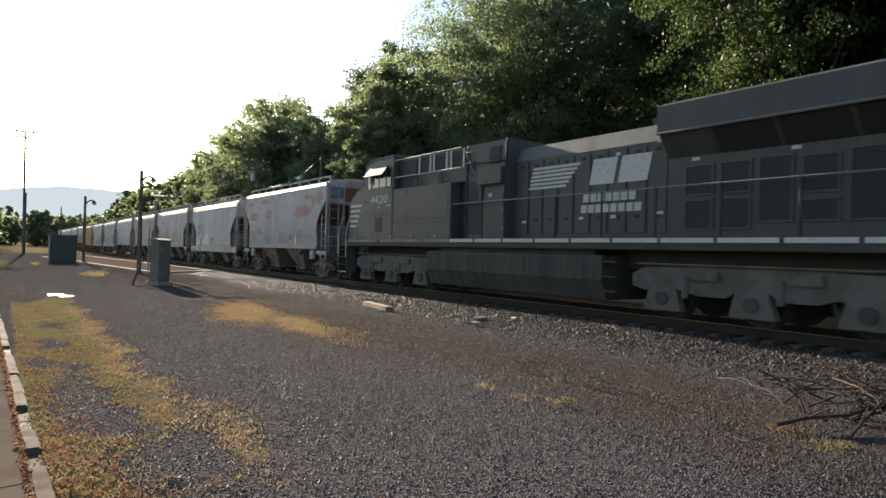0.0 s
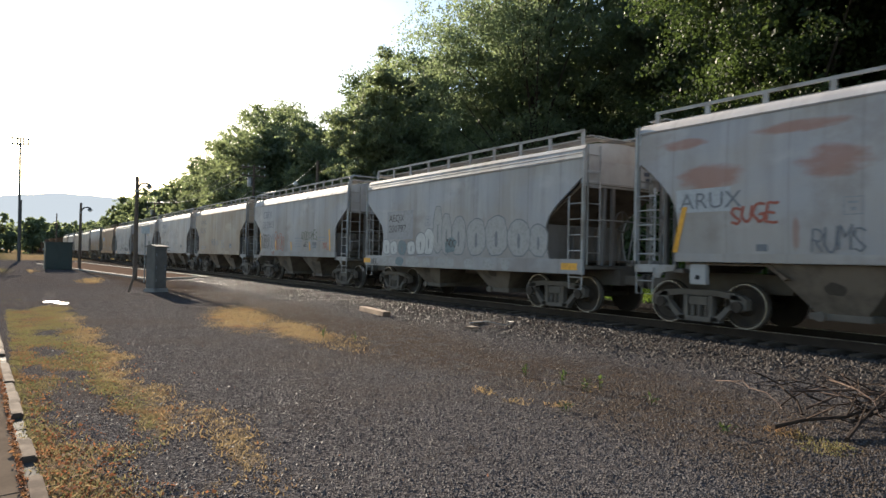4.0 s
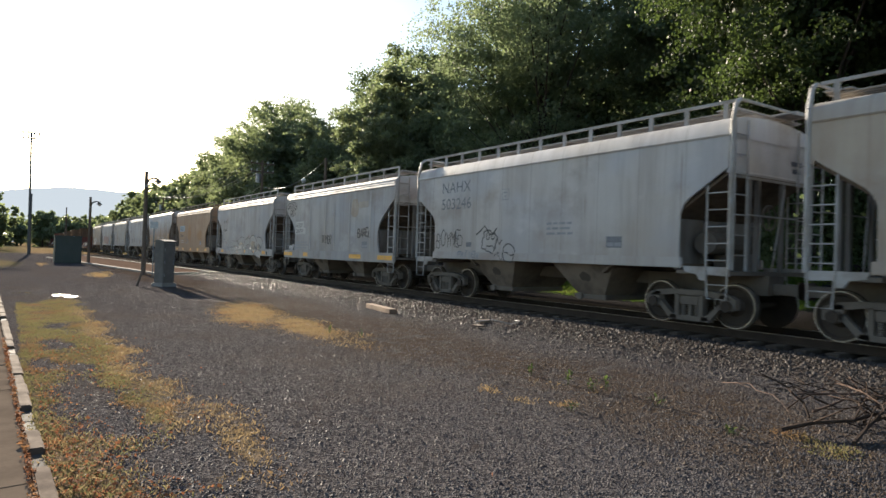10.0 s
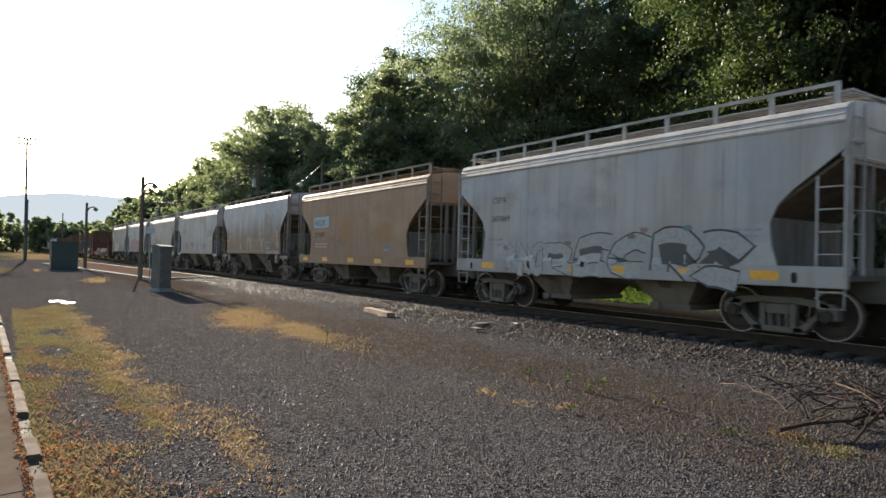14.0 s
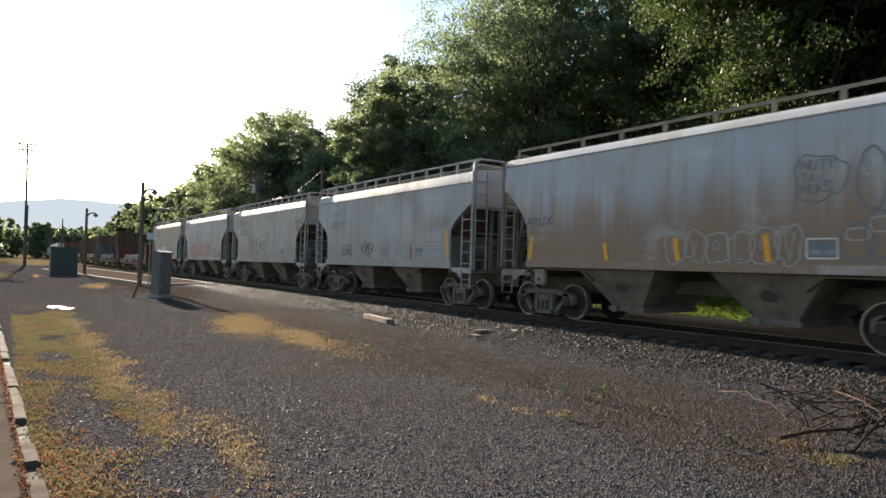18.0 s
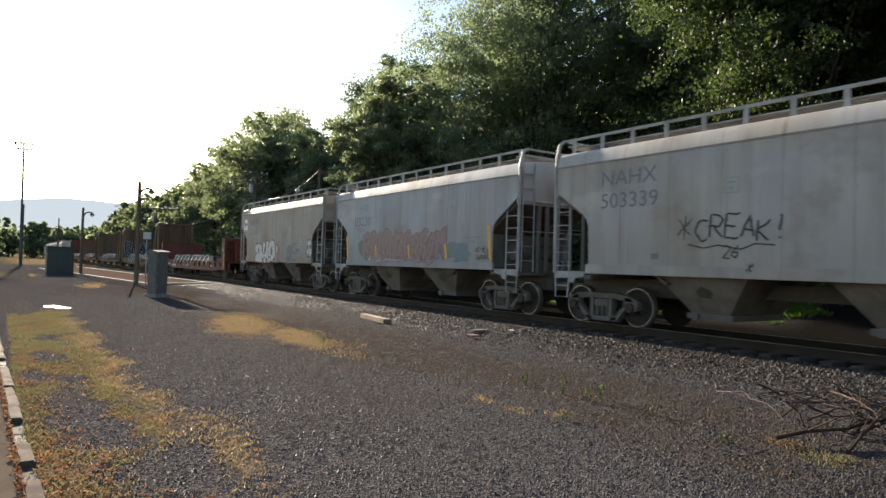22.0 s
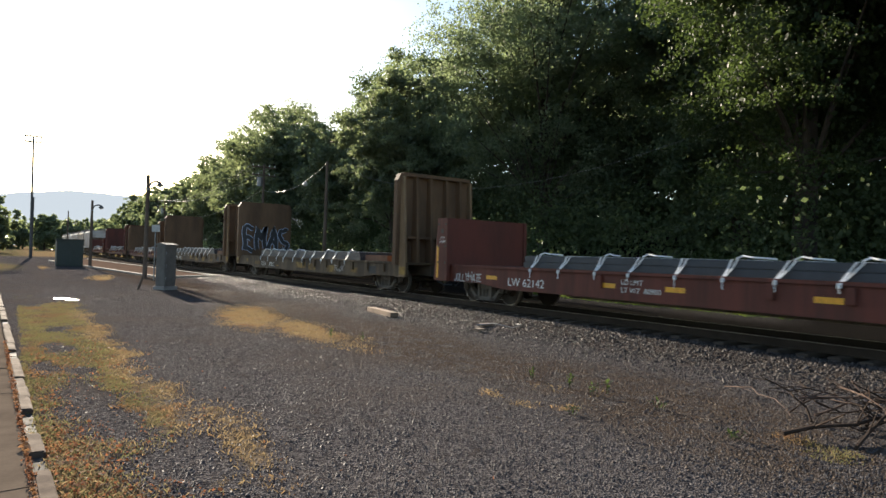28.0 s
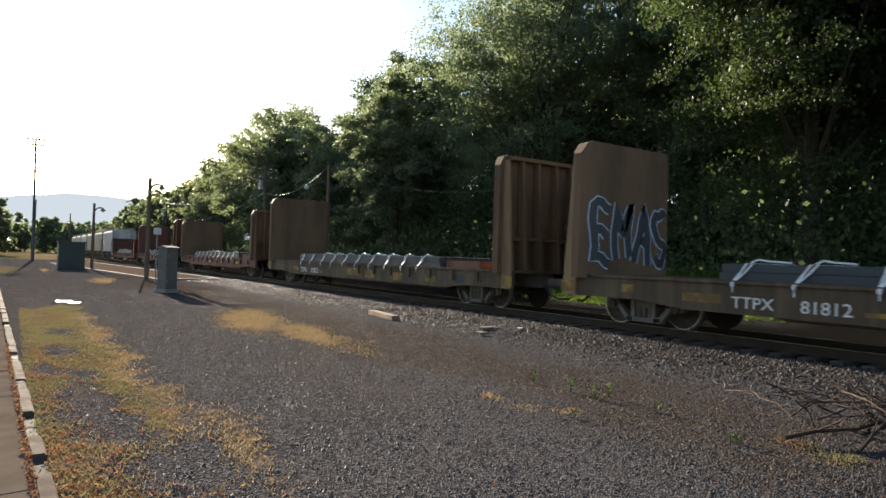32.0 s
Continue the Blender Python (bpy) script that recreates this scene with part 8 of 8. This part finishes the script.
def grass(n, x0, x1, y0, y1, h, material, label, seed, least=0.3, dry=None):
    """Short blades, thick where the patches are."""
    rng = np.random.default_rng(seed)
    x, y = rng.uniform(x0, x1, n), y0 + (y1 - y0) * rng.uniform(0, 1, n) ** 1.4
    tuft = 0.5 + 0.5 * np.sin(x * 5.1 + np.sin(y * 3.7) * 2) * np.sin(y * 4.3 + np.sin(x * 2.9) * 2)
    ok = grass_mask(x, y) * (0.35 + 0.65 * tuft) > rng.uniform(least * 0.4, 1.0, n)
    if dry is not None:
        ok &= (dry_mask(x, y) > rng.uniform(0.25, 0.75, n)) == dry
    x, y = x[ok], y[ok]
    n = len(x)
    z = ground_z(x, y)
    x, y = lay(x, y)
    a = rng.uniform(0, math.tau, n)
    hh = h * rng.uniform(0.35, 1.3, n)
    w = 0.0022 + 0.0035 * rng.uniform(0, 1, n)
    lean = rng.normal(size=(n, 2)) * hh[:, None] * 0.7
    d = np.stack([np.cos(a), np.sin(a)], 1) * w[:, None]
    lo = np.stack([x, y], 1)
    V = np.stack([np.column_stack([lo - d, z - 0.005]), np.column_stack([lo + d, z - 0.005]), np.column_stack([lo + lean * 0.4 + d * 0.7, z + hh * 0.6]), np.column_stack([lo + lean, z + hh])], 1).reshape(-1, 3)
    i = 4 * np.arange(n)[:, None]
    F = np.concatenate([i + np.array([[0, 1, 2]]), i + np.array([[0, 2, 3]])])
    tagged(new("grass", raw_mesh("grass", V, F, material)), label, "grass", kind="stuff")


M_STRAW = blade_material("straw_blades", (0.24, 0.175, 0.095), (0.19, 0.145, 0.08), (0.21, 0.13, 0.07))
M_TURF = blade_material("brown_and_green_blades", (0.17, 0.128, 0.07), (0.125, 0.135, 0.055), (0.16, 0.098, 0.055))
M_LAWN = blade_material("sunlit_lawn_blades", (0.1, 0.16, 0.025), (0.065, 0.11, 0.022), (0.13, 0.16, 0.03))
grass(260000, 0.2, 6.4, 1.0, 22.0, 0.032, M_STRAW, "short dry straw-coloured grass growing through the gravel", 11, dry=True)
grass(170000, 0.12, 2.2, 2.4, 22.0, 0.026, M_TURF, "short brown and green turf along the curb", 14, dry=False)
grass(26000, 5.2, 6.4, 1.0, 3.0, 0.03, M_TURF, "thin green turf beside the branches", 15, dry=False)
grass(60000, 1.6, 5.4, 28.0, 52.0, 0.1, M_STRAW, "dry grass strip beside the platform", 12)
grass(60000, 17.5, 22.5, 5.5, 20.0, 0.16, M_LAWN, "bright green grass strip behind the track", 13)


def fallen_leaves():
    rng = np.random.default_rng(21)
    n = 9500
    x = 0.26 + np.abs(rng.normal(0, 0.6, n))
    y = 2.4 + 9 * rng.uniform(0, 1, n) ** 1.5
    seam = rng.random(n) < 0.22
    x = np.where(seam, CURB_X + CURB_SLOPE * y - 0.155 + rng.normal(0, 0.012, n), x)
    z = ground_z(x, y) + rng.uniform(0.008, 0.03, n) + np.where(seam, 0.03, 0)
    bare = np.zeros(n)
    for cx, cy, p, q in BARE:
        bare = np.maximum(bare, oval(x, y, cx, cy, p, q))
    litter = np.where(seam, 1.0, np.where(y < 6, 1.0 - 0.6 * smooth(0.6, 1.1, x), 0.45)) * (1 - 0.9 * bare)
    keep = rng.random(n) < litter
    x, y, z = x[keep], y[keep], z[keep]
    x, y = lay(x, y)
    n = len(x)
    s = rng.uniform(0.005, 0.014, n) + 0.014 * (rng.random(n) < 0.12)
    a = rng.uniform(0, math.tau, n)
    t = rng.uniform(-0.012, 0.02, (n, 2))
    u = np.stack([np.cos(a), np.sin(a)], 1) * s[:, None]
    v = np.stack([-np.sin(a), np.cos(a)], 1) * s[:, None] * 0.6
    p = np.stack([x, y], 1)
    V = np.stack([np.column_stack([p - u, z]), np.column_stack([p + v, z + t[:, 0]]), np.column_stack([p + u, z + 0.004]), np.column_stack([p - v, z + t[:, 1]])], 1).reshape(-1, 3)
    m = blade_material("fallen_orange_leaves", (0.24, 0.1, 0.05), (0.14, 0.07, 0.04), (0.26, 0.15, 0.07))
    tagged(new("fallen_leaves", raw_mesh("fallen_leaves", V, np.arange(n * 4).reshape(-1, 4), m)), "scattered orange and brown fallen leaves along the curb", "leaves", kind="stuff")


fallen_leaves()


def weed(x, y, h, seed):
    rng = random.Random(seed)
    m = LEAVES[0]
    bm = bmesh.new()
    stems = [(rng.uniform(-0.08, 0.08), rng.uniform(-0.08, 0.08)) for _ in range(4)]
    t = tagged(new("weed"), "small green weed sprouting from the gravel", "weed", "weeds in the gravel")
    t.location = (*lay(x, y), float(ground_z(x, y)))
    for a, b in stems:
        tube(bm, (a * 0.3, b * 0.3, -0.02), (a, b, h * 0.8), 0.004, 0.002, 4)
    part("stem", bm, m, t)
    for k in range(16):
        a, b = rng.choice(stems)
        q = rng.uniform(0.2, 1)
        c = Vector((a * q, b * q, h * 0.8 * q))
        d = Vector((rng.uniform(-1, 1), rng.uniform(-1, 1), rng.uniform(0, 1))).normalized() * rng.uniform(0.04, 0.08)
        e = d.cross(Vector((0, 0, 1))).normalized() * 0.016
        bm = bmesh.new()
        bm.faces.new([bm.verts.new(p) for p in (c, c + d * 0.5 + e, c + d, c + d * 0.5 - e)])
        part("leaf", bm, m, t)


for k, (x, y, h) in enumerate(((5.65, 4.63, 0.2), (5.63, 4.23, 0.17), (5.82, 4.18, 0.19), (5.73, 3.41, 0.12), (5.67, 5.28, 0.2), (5.2, 9.1, 0.2), (4.95, 9.9, 0.18), (4.7, 3.8, 0.1), (5.35, 2.43, 0.1))):
    weed(x, y, h, k)


# ---------------------------------------------------------------- things beside the track
def branch_pile():
    """Dead branches dropped in a heap on the gravel."""
    m = surface("dead_branch_bark", (0.035, 0.024, 0.018), (0.06, 0.042, 0.032), 0.85, 0.0, 4.0, 30.0, shine=0.1)
    pale = surface("peeled_branch_wood", (0.12, 0.082, 0.064), (0.075, 0.052, 0.042), 0.8, 0.0, 4.0, 30.0, shine=0.1)
    rng = random.Random(17)
    pile = tagged(new("branch_pile"), "heap of dead brown branches and twigs on the gravel", "branches")
    pile.location = (*lay(6.6, 1.9), 0.0)
    def limb(a, b, r, material, twigs):
        bm = bmesh.new()
        pts = [Vector(a).lerp(Vector(b), q / 6) + Vector((rng.uniform(-0.05, 0.05), rng.uniform(-0.05, 0.05), rng.uniform(-0.02, 0.03) + 0.1 * math.sin(q / 6 * math.pi))) for q in range(7)]
        pipe(bm, pts, [r * (1 - k / 8) for k in range(7)], 6)
        o = part("branch", bm, material, pile)
        for _ in range(twigs):
            bm = bmesh.new()
            p = pts[rng.randint(1, 5)]
            e = p + Vector((rng.uniform(-0.4, 0.4), rng.uniform(-0.4, 0.4), rng.uniform(0.0, 0.22)))
            f = e + Vector((rng.uniform(-0.2, 0.2), rng.uniform(-0.2, 0.2), rng.uniform(-0.05, 0.1)))
            pipe(bm, [p, e, f], [r * 0.45, r * 0.28, r * 0.1], 5)
            part("twig", bm, material, o)
    limb((-0.9, 0.15, 0.04), (1.4, -0.5, 0.1), 0.022, m, 6)
    limb((-0.6, -0.3, 0.03), (1.6, 0.1, 0.18), 0.02, m, 6)
    limb((0.9, 1.9, 0.03), (-0.4, 0.3, 0.12), 0.008, pale, 3)
    limb((0.9, 0.5, 0.3), (-0.1, -0.5, 0.1), 0.011, pale, 4)
    limb((0.2, 0.6, 0.22), (0.8, -0.6, 0.14), 0.014, pale, 3)
    for _ in range(26):
        x, y = rng.uniform(-0.25, 1.5), rng.uniform(-0.5, 0.6)
        a = rng.uniform(0, math.tau)
        l = rng.uniform(0.5, 1.1)
        limb((x, y, rng.uniform(0.03, 0.14)), (x + l * math.cos(a), y + l * math.sin(a), rng.uniform(0.05, 0.35)), rng.uniform(0.007, 0.016), rng.choice((m, m, m, m, m, pale)), 3)


branch_pile()


def thing(name, label, category, at, group="", turn=0.0):
    t = tagged(new(name), label, category, group)
    t.location, t.rotation_euler = (*lay(at[0], at[1]), at[2]), (0, 0, radians(turn))
    return t


plank = part("plank", made(lambda bm: box(bm, -0.11, 0.11, -0.95, 0.95, 0.0, 0.13, 0.012)), surface("sun_bleached_tie_wood", (0.27, 0.175, 0.11), (0.16, 0.11, 0.08), 0.8, 0.0, 1.5, 30.0, relief=0.004))
plank.location, plank.rotation_euler = (*lay(8.18, 13.3), 0.0), (0, 0, radians(-8))
tagged(plank, "weathered old railway tie lying on the gravel", "plank")
scrap = thing("scrap_metal", "loose scrap of rail hardware and bent wire by the track", "scrap", (8.9, 9.5, 0.03))
M_WIRE = plain("dull_bent_wire", (0.32, 0.3, 0.28), 0.7, 0.0)
part("wire", made(lambda bm: pipe(bm, [(-0.3, 0.3, 0.05), (-0.1, -0.1, 0.12), (0.3, -0.3, 0.03), (0.8, 0.0, 0.06), (0.9, 0.4, 0.02)], 0.012)), M_WIRE, scrap)
part("plate", made(lambda bm: box(bm, -0.75, -0.55, -0.4, -0.15, 0.0, 0.04, 0.005)), M_WOOD, scrap)
part("block", made(lambda bm: box(bm, -0.1, 0.25, 0.4, 0.55, 0.0, 0.06, 0.01)), M_WOOD, scrap)


def puddle(cx, cy, a0, b0, seed):
    m, nt, b = nodes_of("still_water")
    b.inputs["Base Color"].default_value = (0.02, 0.02, 0.02, 1)
    b.inputs["Roughness"].default_value = 0.3
    tc = nt.nodes.new("ShaderNodeTexCoord")
    bump(nt, b, noise_node(nt, tc.outputs["Object"], 9.0, 3.0), 0.35, 0.02)
    cx, cy = lay(cx, cy)
    rng = random.Random(seed)
    bm = bmesh.new()
    ring = []
    for k in range(26):
        a = k * math.tau / 26
        q = 1 + 0.25 * math.sin(2 * a + 1) + 0.2 * math.sin(5 * a) + rng.uniform(-0.28, 0.2)
        ring.append(bm.verts.new((cx + a0 * q * math.cos(a), cy + b0 * q * math.sin(a), 0.03)))
    bm.faces.new(ring)
    tagged(part("water", bm, m), "small puddle reflecting the bright sky", "puddle", kind="structure")


puddle(1.24, 20.4, 0.16, 0.3, 2)
puddle(1.46, 19.7, 0.14, 0.22, 5)

M_CABINET = surface("weathered_grey_metal", (0.17, 0.155, 0.14), (0.12, 0.11, 0.1), 0.7, 0.0, 2.0, 30.0)
M_GREEN_BOX = surface("dark_green_sheet_metal", (0.042, 0.056, 0.05), (0.06, 0.07, 0.064), 0.6, 0.0, 1.5, 25.0)
M_POLE = surface("old_pole_wood", (0.11, 0.08, 0.06), (0.17, 0.13, 0.1), 0.85, 0.0, 2.0, 25.0, streak=True)
M_GALV = surface("galvanised_steel", (0.3, 0.31, 0.32), (0.22, 0.22, 0.23), 0.45, 0.7, 3.0, 30.0)
M_DARK_METAL = surface("dark_weathered_metal", (0.09, 0.09, 0.09), (0.14, 0.135, 0.13), 0.8, 0.0, 3.0, 30.0, shine=0.1)
M_GLOBE = plain("frosted_lamp_glass", (0.6, 0.6, 0.56), 0.3)

cab = thing("signal_cabinet", "grey metal trackside signal cabinet on a concrete foot", "cabinet", (4.92, 24.5, 0), turn=34)
part("foot", made(lambda bm: box(bm, -0.36, 0.36, -0.3, 0.3, -0.1, 0.14, 0.02)), surface("old_concrete", (0.3, 0.28, 0.26), (0.22, 0.2, 0.19), 0.85), cab)
part("case", made(lambda bm: box(bm, -0.3, 0.3, -0.24, 0.24, 0.14, 1.76, 0.02)), M_CABINET, cab)
part("lid", made(lambda bm: prism(bm, [(-0.29, 1.76), (-0.29, 1.8), (0, 1.87), (0.29, 1.8), (0.29, 1.76)], -0.34, 0.34)), M_CABINET, cab)
cdoor = part("door", made(lambda bm: box(bm, -0.26, 0.26, -0.262, -0.24, 0.22, 1.68, 0.008)), M_CABINET, cab)
part("handle", made(lambda bm: [box(bm, 0.16, 0.2, -0.295, -0.262, 0.85, 1.05, 0.005)]), M_GALV, cdoor)
part("hinge", made(lambda bm: [tube(bm, (-0.26, -0.266, z), (-0.26, -0.266, z + 0.12), 0.014) for z in (0.4, 0.9, 1.4)]), M_GALV, cdoor)


def lamp_post(x, y, h, reach, label, lean=0.0):
    t = thing("street_lamp", label, "street lamp", (x, y, 0), "lamp posts by the platform")
    part("post", made(lambda bm: [tube(bm, (0, 0, -0.1), (lean * h, 0, h), 0.13, 0.09, 10)]), M_POLE, t)
    top = h - 0.45
    part("arm", made(lambda bm: pipe(bm, [(lean * h, 0, top - 0.25), (lean * h + reach * 0.3, 0, top + 0.05), (lean * h + reach * 0.7, 0, top + 0.13), (lean * h + reach, 0, top + 0.06)], 0.06)), M_DARK_METAL, t)
    hd = part("lamp_head", made(lambda bm: lathe_z(bm, [(0.05, top + 0.12), (0.07, top + 0.06), (0.2, top - 0.08), (0.21, top - 0.11)], 14)), M_DARK_METAL, t)
    for v in hd.data.vertices:
        v.co.x += lean * h + reach
    g = part("lamp_globe", made(lambda bm: lathe_z(bm, [(0.13, top - 0.1), (0.12, top - 0.17), (0.04, top - 0.23)], 12)), M_GLOBE, hd)
    for v in g.data.vertices:
        v.co.x += lean * h + reach
    part("band", made(lambda bm: tube(bm, (lean * h, 0, top - 0.4), (lean * h, 0, top - 0.3), 0.125, n=10)), M_GALV, t)
    return t


def lathe_z(bm, prof, n=14):
    rings = [[bm.verts.new((r * math.cos(k * math.tau / n), r * math.sin(k * math.tau / n), z)) for k in range(n)] for r, z in prof]
    for p, q in zip(rings, rings[1:]):
        for k in range(n):
            bm.faces.new((p[k], p[(k + 1) % n], q[(k + 1) % n], q[k]))
    bm.faces.new(rings[0])
    bm.faces.new(rings[-1][::-1])


lamp_post(5.95, 35.0, 5.75, 0.62, "leaning wooden pole with a bracket street lamp", 0.0)
lamp_post(5.1, 53.6, 5.4, 0.65, "wooden pole with a bracket street lamp by the platform", 0.0)
stake = thing("stake", "leaning weathered wooden stake in the gravel", "stake", (3.94, 24.5, 0))
part("shaft", made(lambda bm: tube(bm, (0, 0, -0.05), (0.42, 0.5, 1.05), 0.045, 0.04, 7)), M_POLE, stake)
sign = thing("sign_post", "small white sign on a thin steel post", "sign", (5.85, 31.9, 0))
part("post", made(lambda bm: tube(bm, (0, 0, -0.05), (0, 0, 2.85), 0.03, n=8)), M_GALV, sign)
part("board", made(lambda bm: box(bm, -0.19, 0.19, -0.045, -0.03, 2.5, 2.85, 0.006)), plain("faded_white_board", (0.5, 0.5, 0.48), 0.5), sign)

shed = thing("utility_box", "dark green sheet-metal equipment box at the platform's end", "utility box", (3.75, 55.0, 0), turn=0)
part("body", made(lambda bm: box(bm, -0.93, 0.93, -1.2, 1.2, 0.0, 2.1, 0.03)), M_GREEN_BOX, shed)
part("lid", made(lambda bm: box(bm, -1.0, 1.0, -1.27, 1.27, 2.1, 2.2, 0.03)), M_GREEN_BOX, shed)
for x in (-0.45, 0.45):
    part("door", made(lambda bm: box(bm, x - 0.42, x + 0.42, -1.225, -1.2, 0.15, 1.95, 0.01)), M_GREEN_BOX, shed)


def platform():
    """A low paved platform strip with pale edges, tapering towards the viewer."""
    m = surface("tan_platform_paving", (0.15, 0.105, 0.08), (0.11, 0.08, 0.063), 0.95, 0.0, 0.8, 25.0, shine=0.0)
    edge = surface("pale_edge_stone", (0.36, 0.33, 0.29), (0.26, 0.24, 0.21), 0.9, 0.0, 2.0, 25.0, shine=0.05)
    t = tagged(new("platform"), "low tan paved station platform with pale edge stones", "platform", kind="structure")
    a, b, c, d = lay(6.6, 34.6), lay(10.3, 36.6), lay(7.6, 84.0), lay(3.2, 72.0)
    bm = bmesh.new()
    lo = [bm.verts.new((*p, -0.1)) for p in (a, b, c, d)]
    hi = [bm.verts.new((*p, 0.06)) for p in (a, b, c, d)]
    bm.faces.new(hi)
    for k in range(4):
        bm.faces.new((lo[k], lo[(k + 1) % 4], hi[(k + 1) % 4], hi[k]))
    part("paving", bm, m, t)
    for p, q in ((a, d), (b, c), (a, b)):
        p, q = Vector(p), Vector(q)
        n = int((q - p).length / 1.9)
        ang = math.atan2(q.y - p.y, q.x - p.x)
        ln = (q - p).length / n
        me = shared("edge_stone/%.3f" % ln, lambda bm: box(bm, 0.01, ln - 0.01, -0.14, 0.14, -0.1, 0.1, 0.015))
        for k in range(n):
            o = part("edge_stone", me, edge, t, at=(*p.lerp(q, k / n), 0))
            o.rotation_euler = (0, 0, ang)


platform()


def mast():
    t = thing("antenna_mast", "tall thin steel mast with antenna crossbars on top", "mast", (1.9, 90.0, 0))
    part("pole", made(lambda bm: tube(bm, (0.08, 0, -0.1), (-0.1, 0, 15.8), 0.17, 0.1, 8)), M_DARK_METAL, t)
    for z, w in ((15.75, 1.05), (15.0, 0.95)):
        part("crossbar", made(lambda bm: tube(bm, (-0.1 - w, 0, z), (-0.1 + w, 0, z), 0.085, n=6)), M_DARK_METAL, t)
    for x in (-1.0, -0.4, 0.25, 0.8):
        part("element", made(lambda bm: tube(bm, (x, 0.1, 14.9), (x, 0.1, 15.95), 0.07, n=5)), M_DARK_METAL, t)
    p = thing("flag_pole", "short dark metal pole beside the mast", "pole", (2.1, 90.5, 0))
    part("shaft", made(lambda bm: tube(bm, (0, 0, -0.1), (0, 0, 7.9), 0.1, 0.08, 8)), M_DARK_METAL, p)


mast()


def utility_pole(x, y, h, arm, label):
    z = float(ground_z(x, y))
    t = thing("utility_pole", label, "utility pole", (x, y, z), "utility poles behind the track")
    part("pole", made(lambda bm: tube(bm, (0, 0, -0.2), (0, 0, h - z), 0.15, 0.1, 9)), M_POLE, t)
    if arm:
        for k in range(2):
            zz = h - z - 0.25 - 0.75 * k
            part("crossarm", made(lambda bm: box(bm, -1.1, 1.1, -0.05, 0.05, zz - 0.06, zz + 0.06, 0.008)), M_POLE, t)
            for q in (-1.0, -0.5, 0.5, 1.0):
                part("insulator", made(lambda bm: tube(bm, (q, 0, zz + 0.06), (q, 0, zz + 0.22), 0.05, 0.03, 8)), M_GLOBE, t)
        part("transformer", made(lambda bm: tube(bm, (-0.35, 0, h - z - 2.0), (-0.35, 0, h - z - 1.2), 0.24, n=12)), M_GALV, t)
    return t


def wire(a, b, sag, label, r=0.02):
    bm = bmesh.new()
    n = 18
    a, b = Vector((*lay(a[0], a[1]), a[2])), Vector((*lay(b[0], b[1]), b[2]))
    pts = [a.lerp(b, k / n) - Vector((0, 0, sag * 4 * (k / n) * (1 - k / n))) for k in range(n + 1)]
    pipe(bm, pts, r, 5)
    ob = part("overhead_wire", bm, M_WIRE_OLD)
    return tagged(ob, label, "wire", "overhead wires")


M_WIRE_OLD = plain("weathered_aluminium_wire", (0.24, 0.24, 0.23), 0.6, 0.2)
utility_pole(18.0, 50.5, 9.65, True, "wooden utility pole with two crossarms and a transformer")
utility_pole(18.0, 37.5, 8.4, False, "wooden utility pole behind the track")
utility_pole(18.0, 92.0, 9.0, True, "wooden utility pole with two crossarms and a transformer")
utility_pole(8.5, 130.0, 8.5, False, "distant thin utility pole")
wire((18.0, 50.5, 7.3), (18.0, 37.5, 8.3), 0.9, "sagging service wire between two poles", 0.02)
wire((18.0, 37.5, 8.3), (23.6, 8.8, 8.4), 2.75, "long sagging wire behind the track", 0.008)
for k, x in enumerate((-1.0, -0.5, 0.5, 1.0)):
    wire((18.0 + x, 50.5, 9.6), (18.0 + x, 92.0, 8.95), 1.1, "overhead wire running along the track", 0.016)
wire((18.0, 50.5, 7.4), (18.0, 92.0, 7.2), 1.6, "overhead cable running along the track", 0.02)
# A round insulator on the wire between the two poles; it gives no light.
node = thing("wire_lamp", "small round insulator hanging on the service wire", "lamp", (18.0, 41.3, 6.95))
part("globe", made(lambda bm: lathe_z(bm, [(0.04, 0.32), (0.16, 0.22), (0.2, 0.08), (0.1, -0.05)], 12)), M_GLOBE, node)


# ---------------------------------------------------------------- the vehicles at full length
def lengthen(ob, done, engine):
    """Draws a vehicle out to its true length; wheels stay round and freight trucks keep their wheelbase."""
    for c in ob.children:
        c.location.y *= LONG
        kind = c.name.split(".")[0]
        if kind in ("wheelset", "axle_cap", "brake_wheel", "bearing_cap") or (kind == "truck" and not engine):
            continue
        if c.data.name not in done:
            done.add(c.data.name)
            c.data.transform(Matrix.Diagonal((1, LONG, 1, 1)))
        lengthen(c, done, engine)


DRAWN = set()
for vehicle, spot in TRAIN:
    lengthen(vehicle, DRAWN, vehicle.name.startswith("locomotive"))


# ---------------------------------------------------------------- what moves
def motions():
    """The train rolls past at one pace; its wheels turn with it."""
    marks_at = [k * 4.0 for k in range(9)]
    for thing, place in TRAIN:
        walk(thing, [(t, pose(TRACK, place * LONG - START - SPEED * t, RAIL)) for t in marks_at])
    for wheel, y, r in WHEELSETS:
        turn = math.degrees(SPEED * 0.1 / r)
        walk(wheel, [(k * 0.1, pose(0, y, r, (turn * k) % 360)) for k in range(321)])


motions()
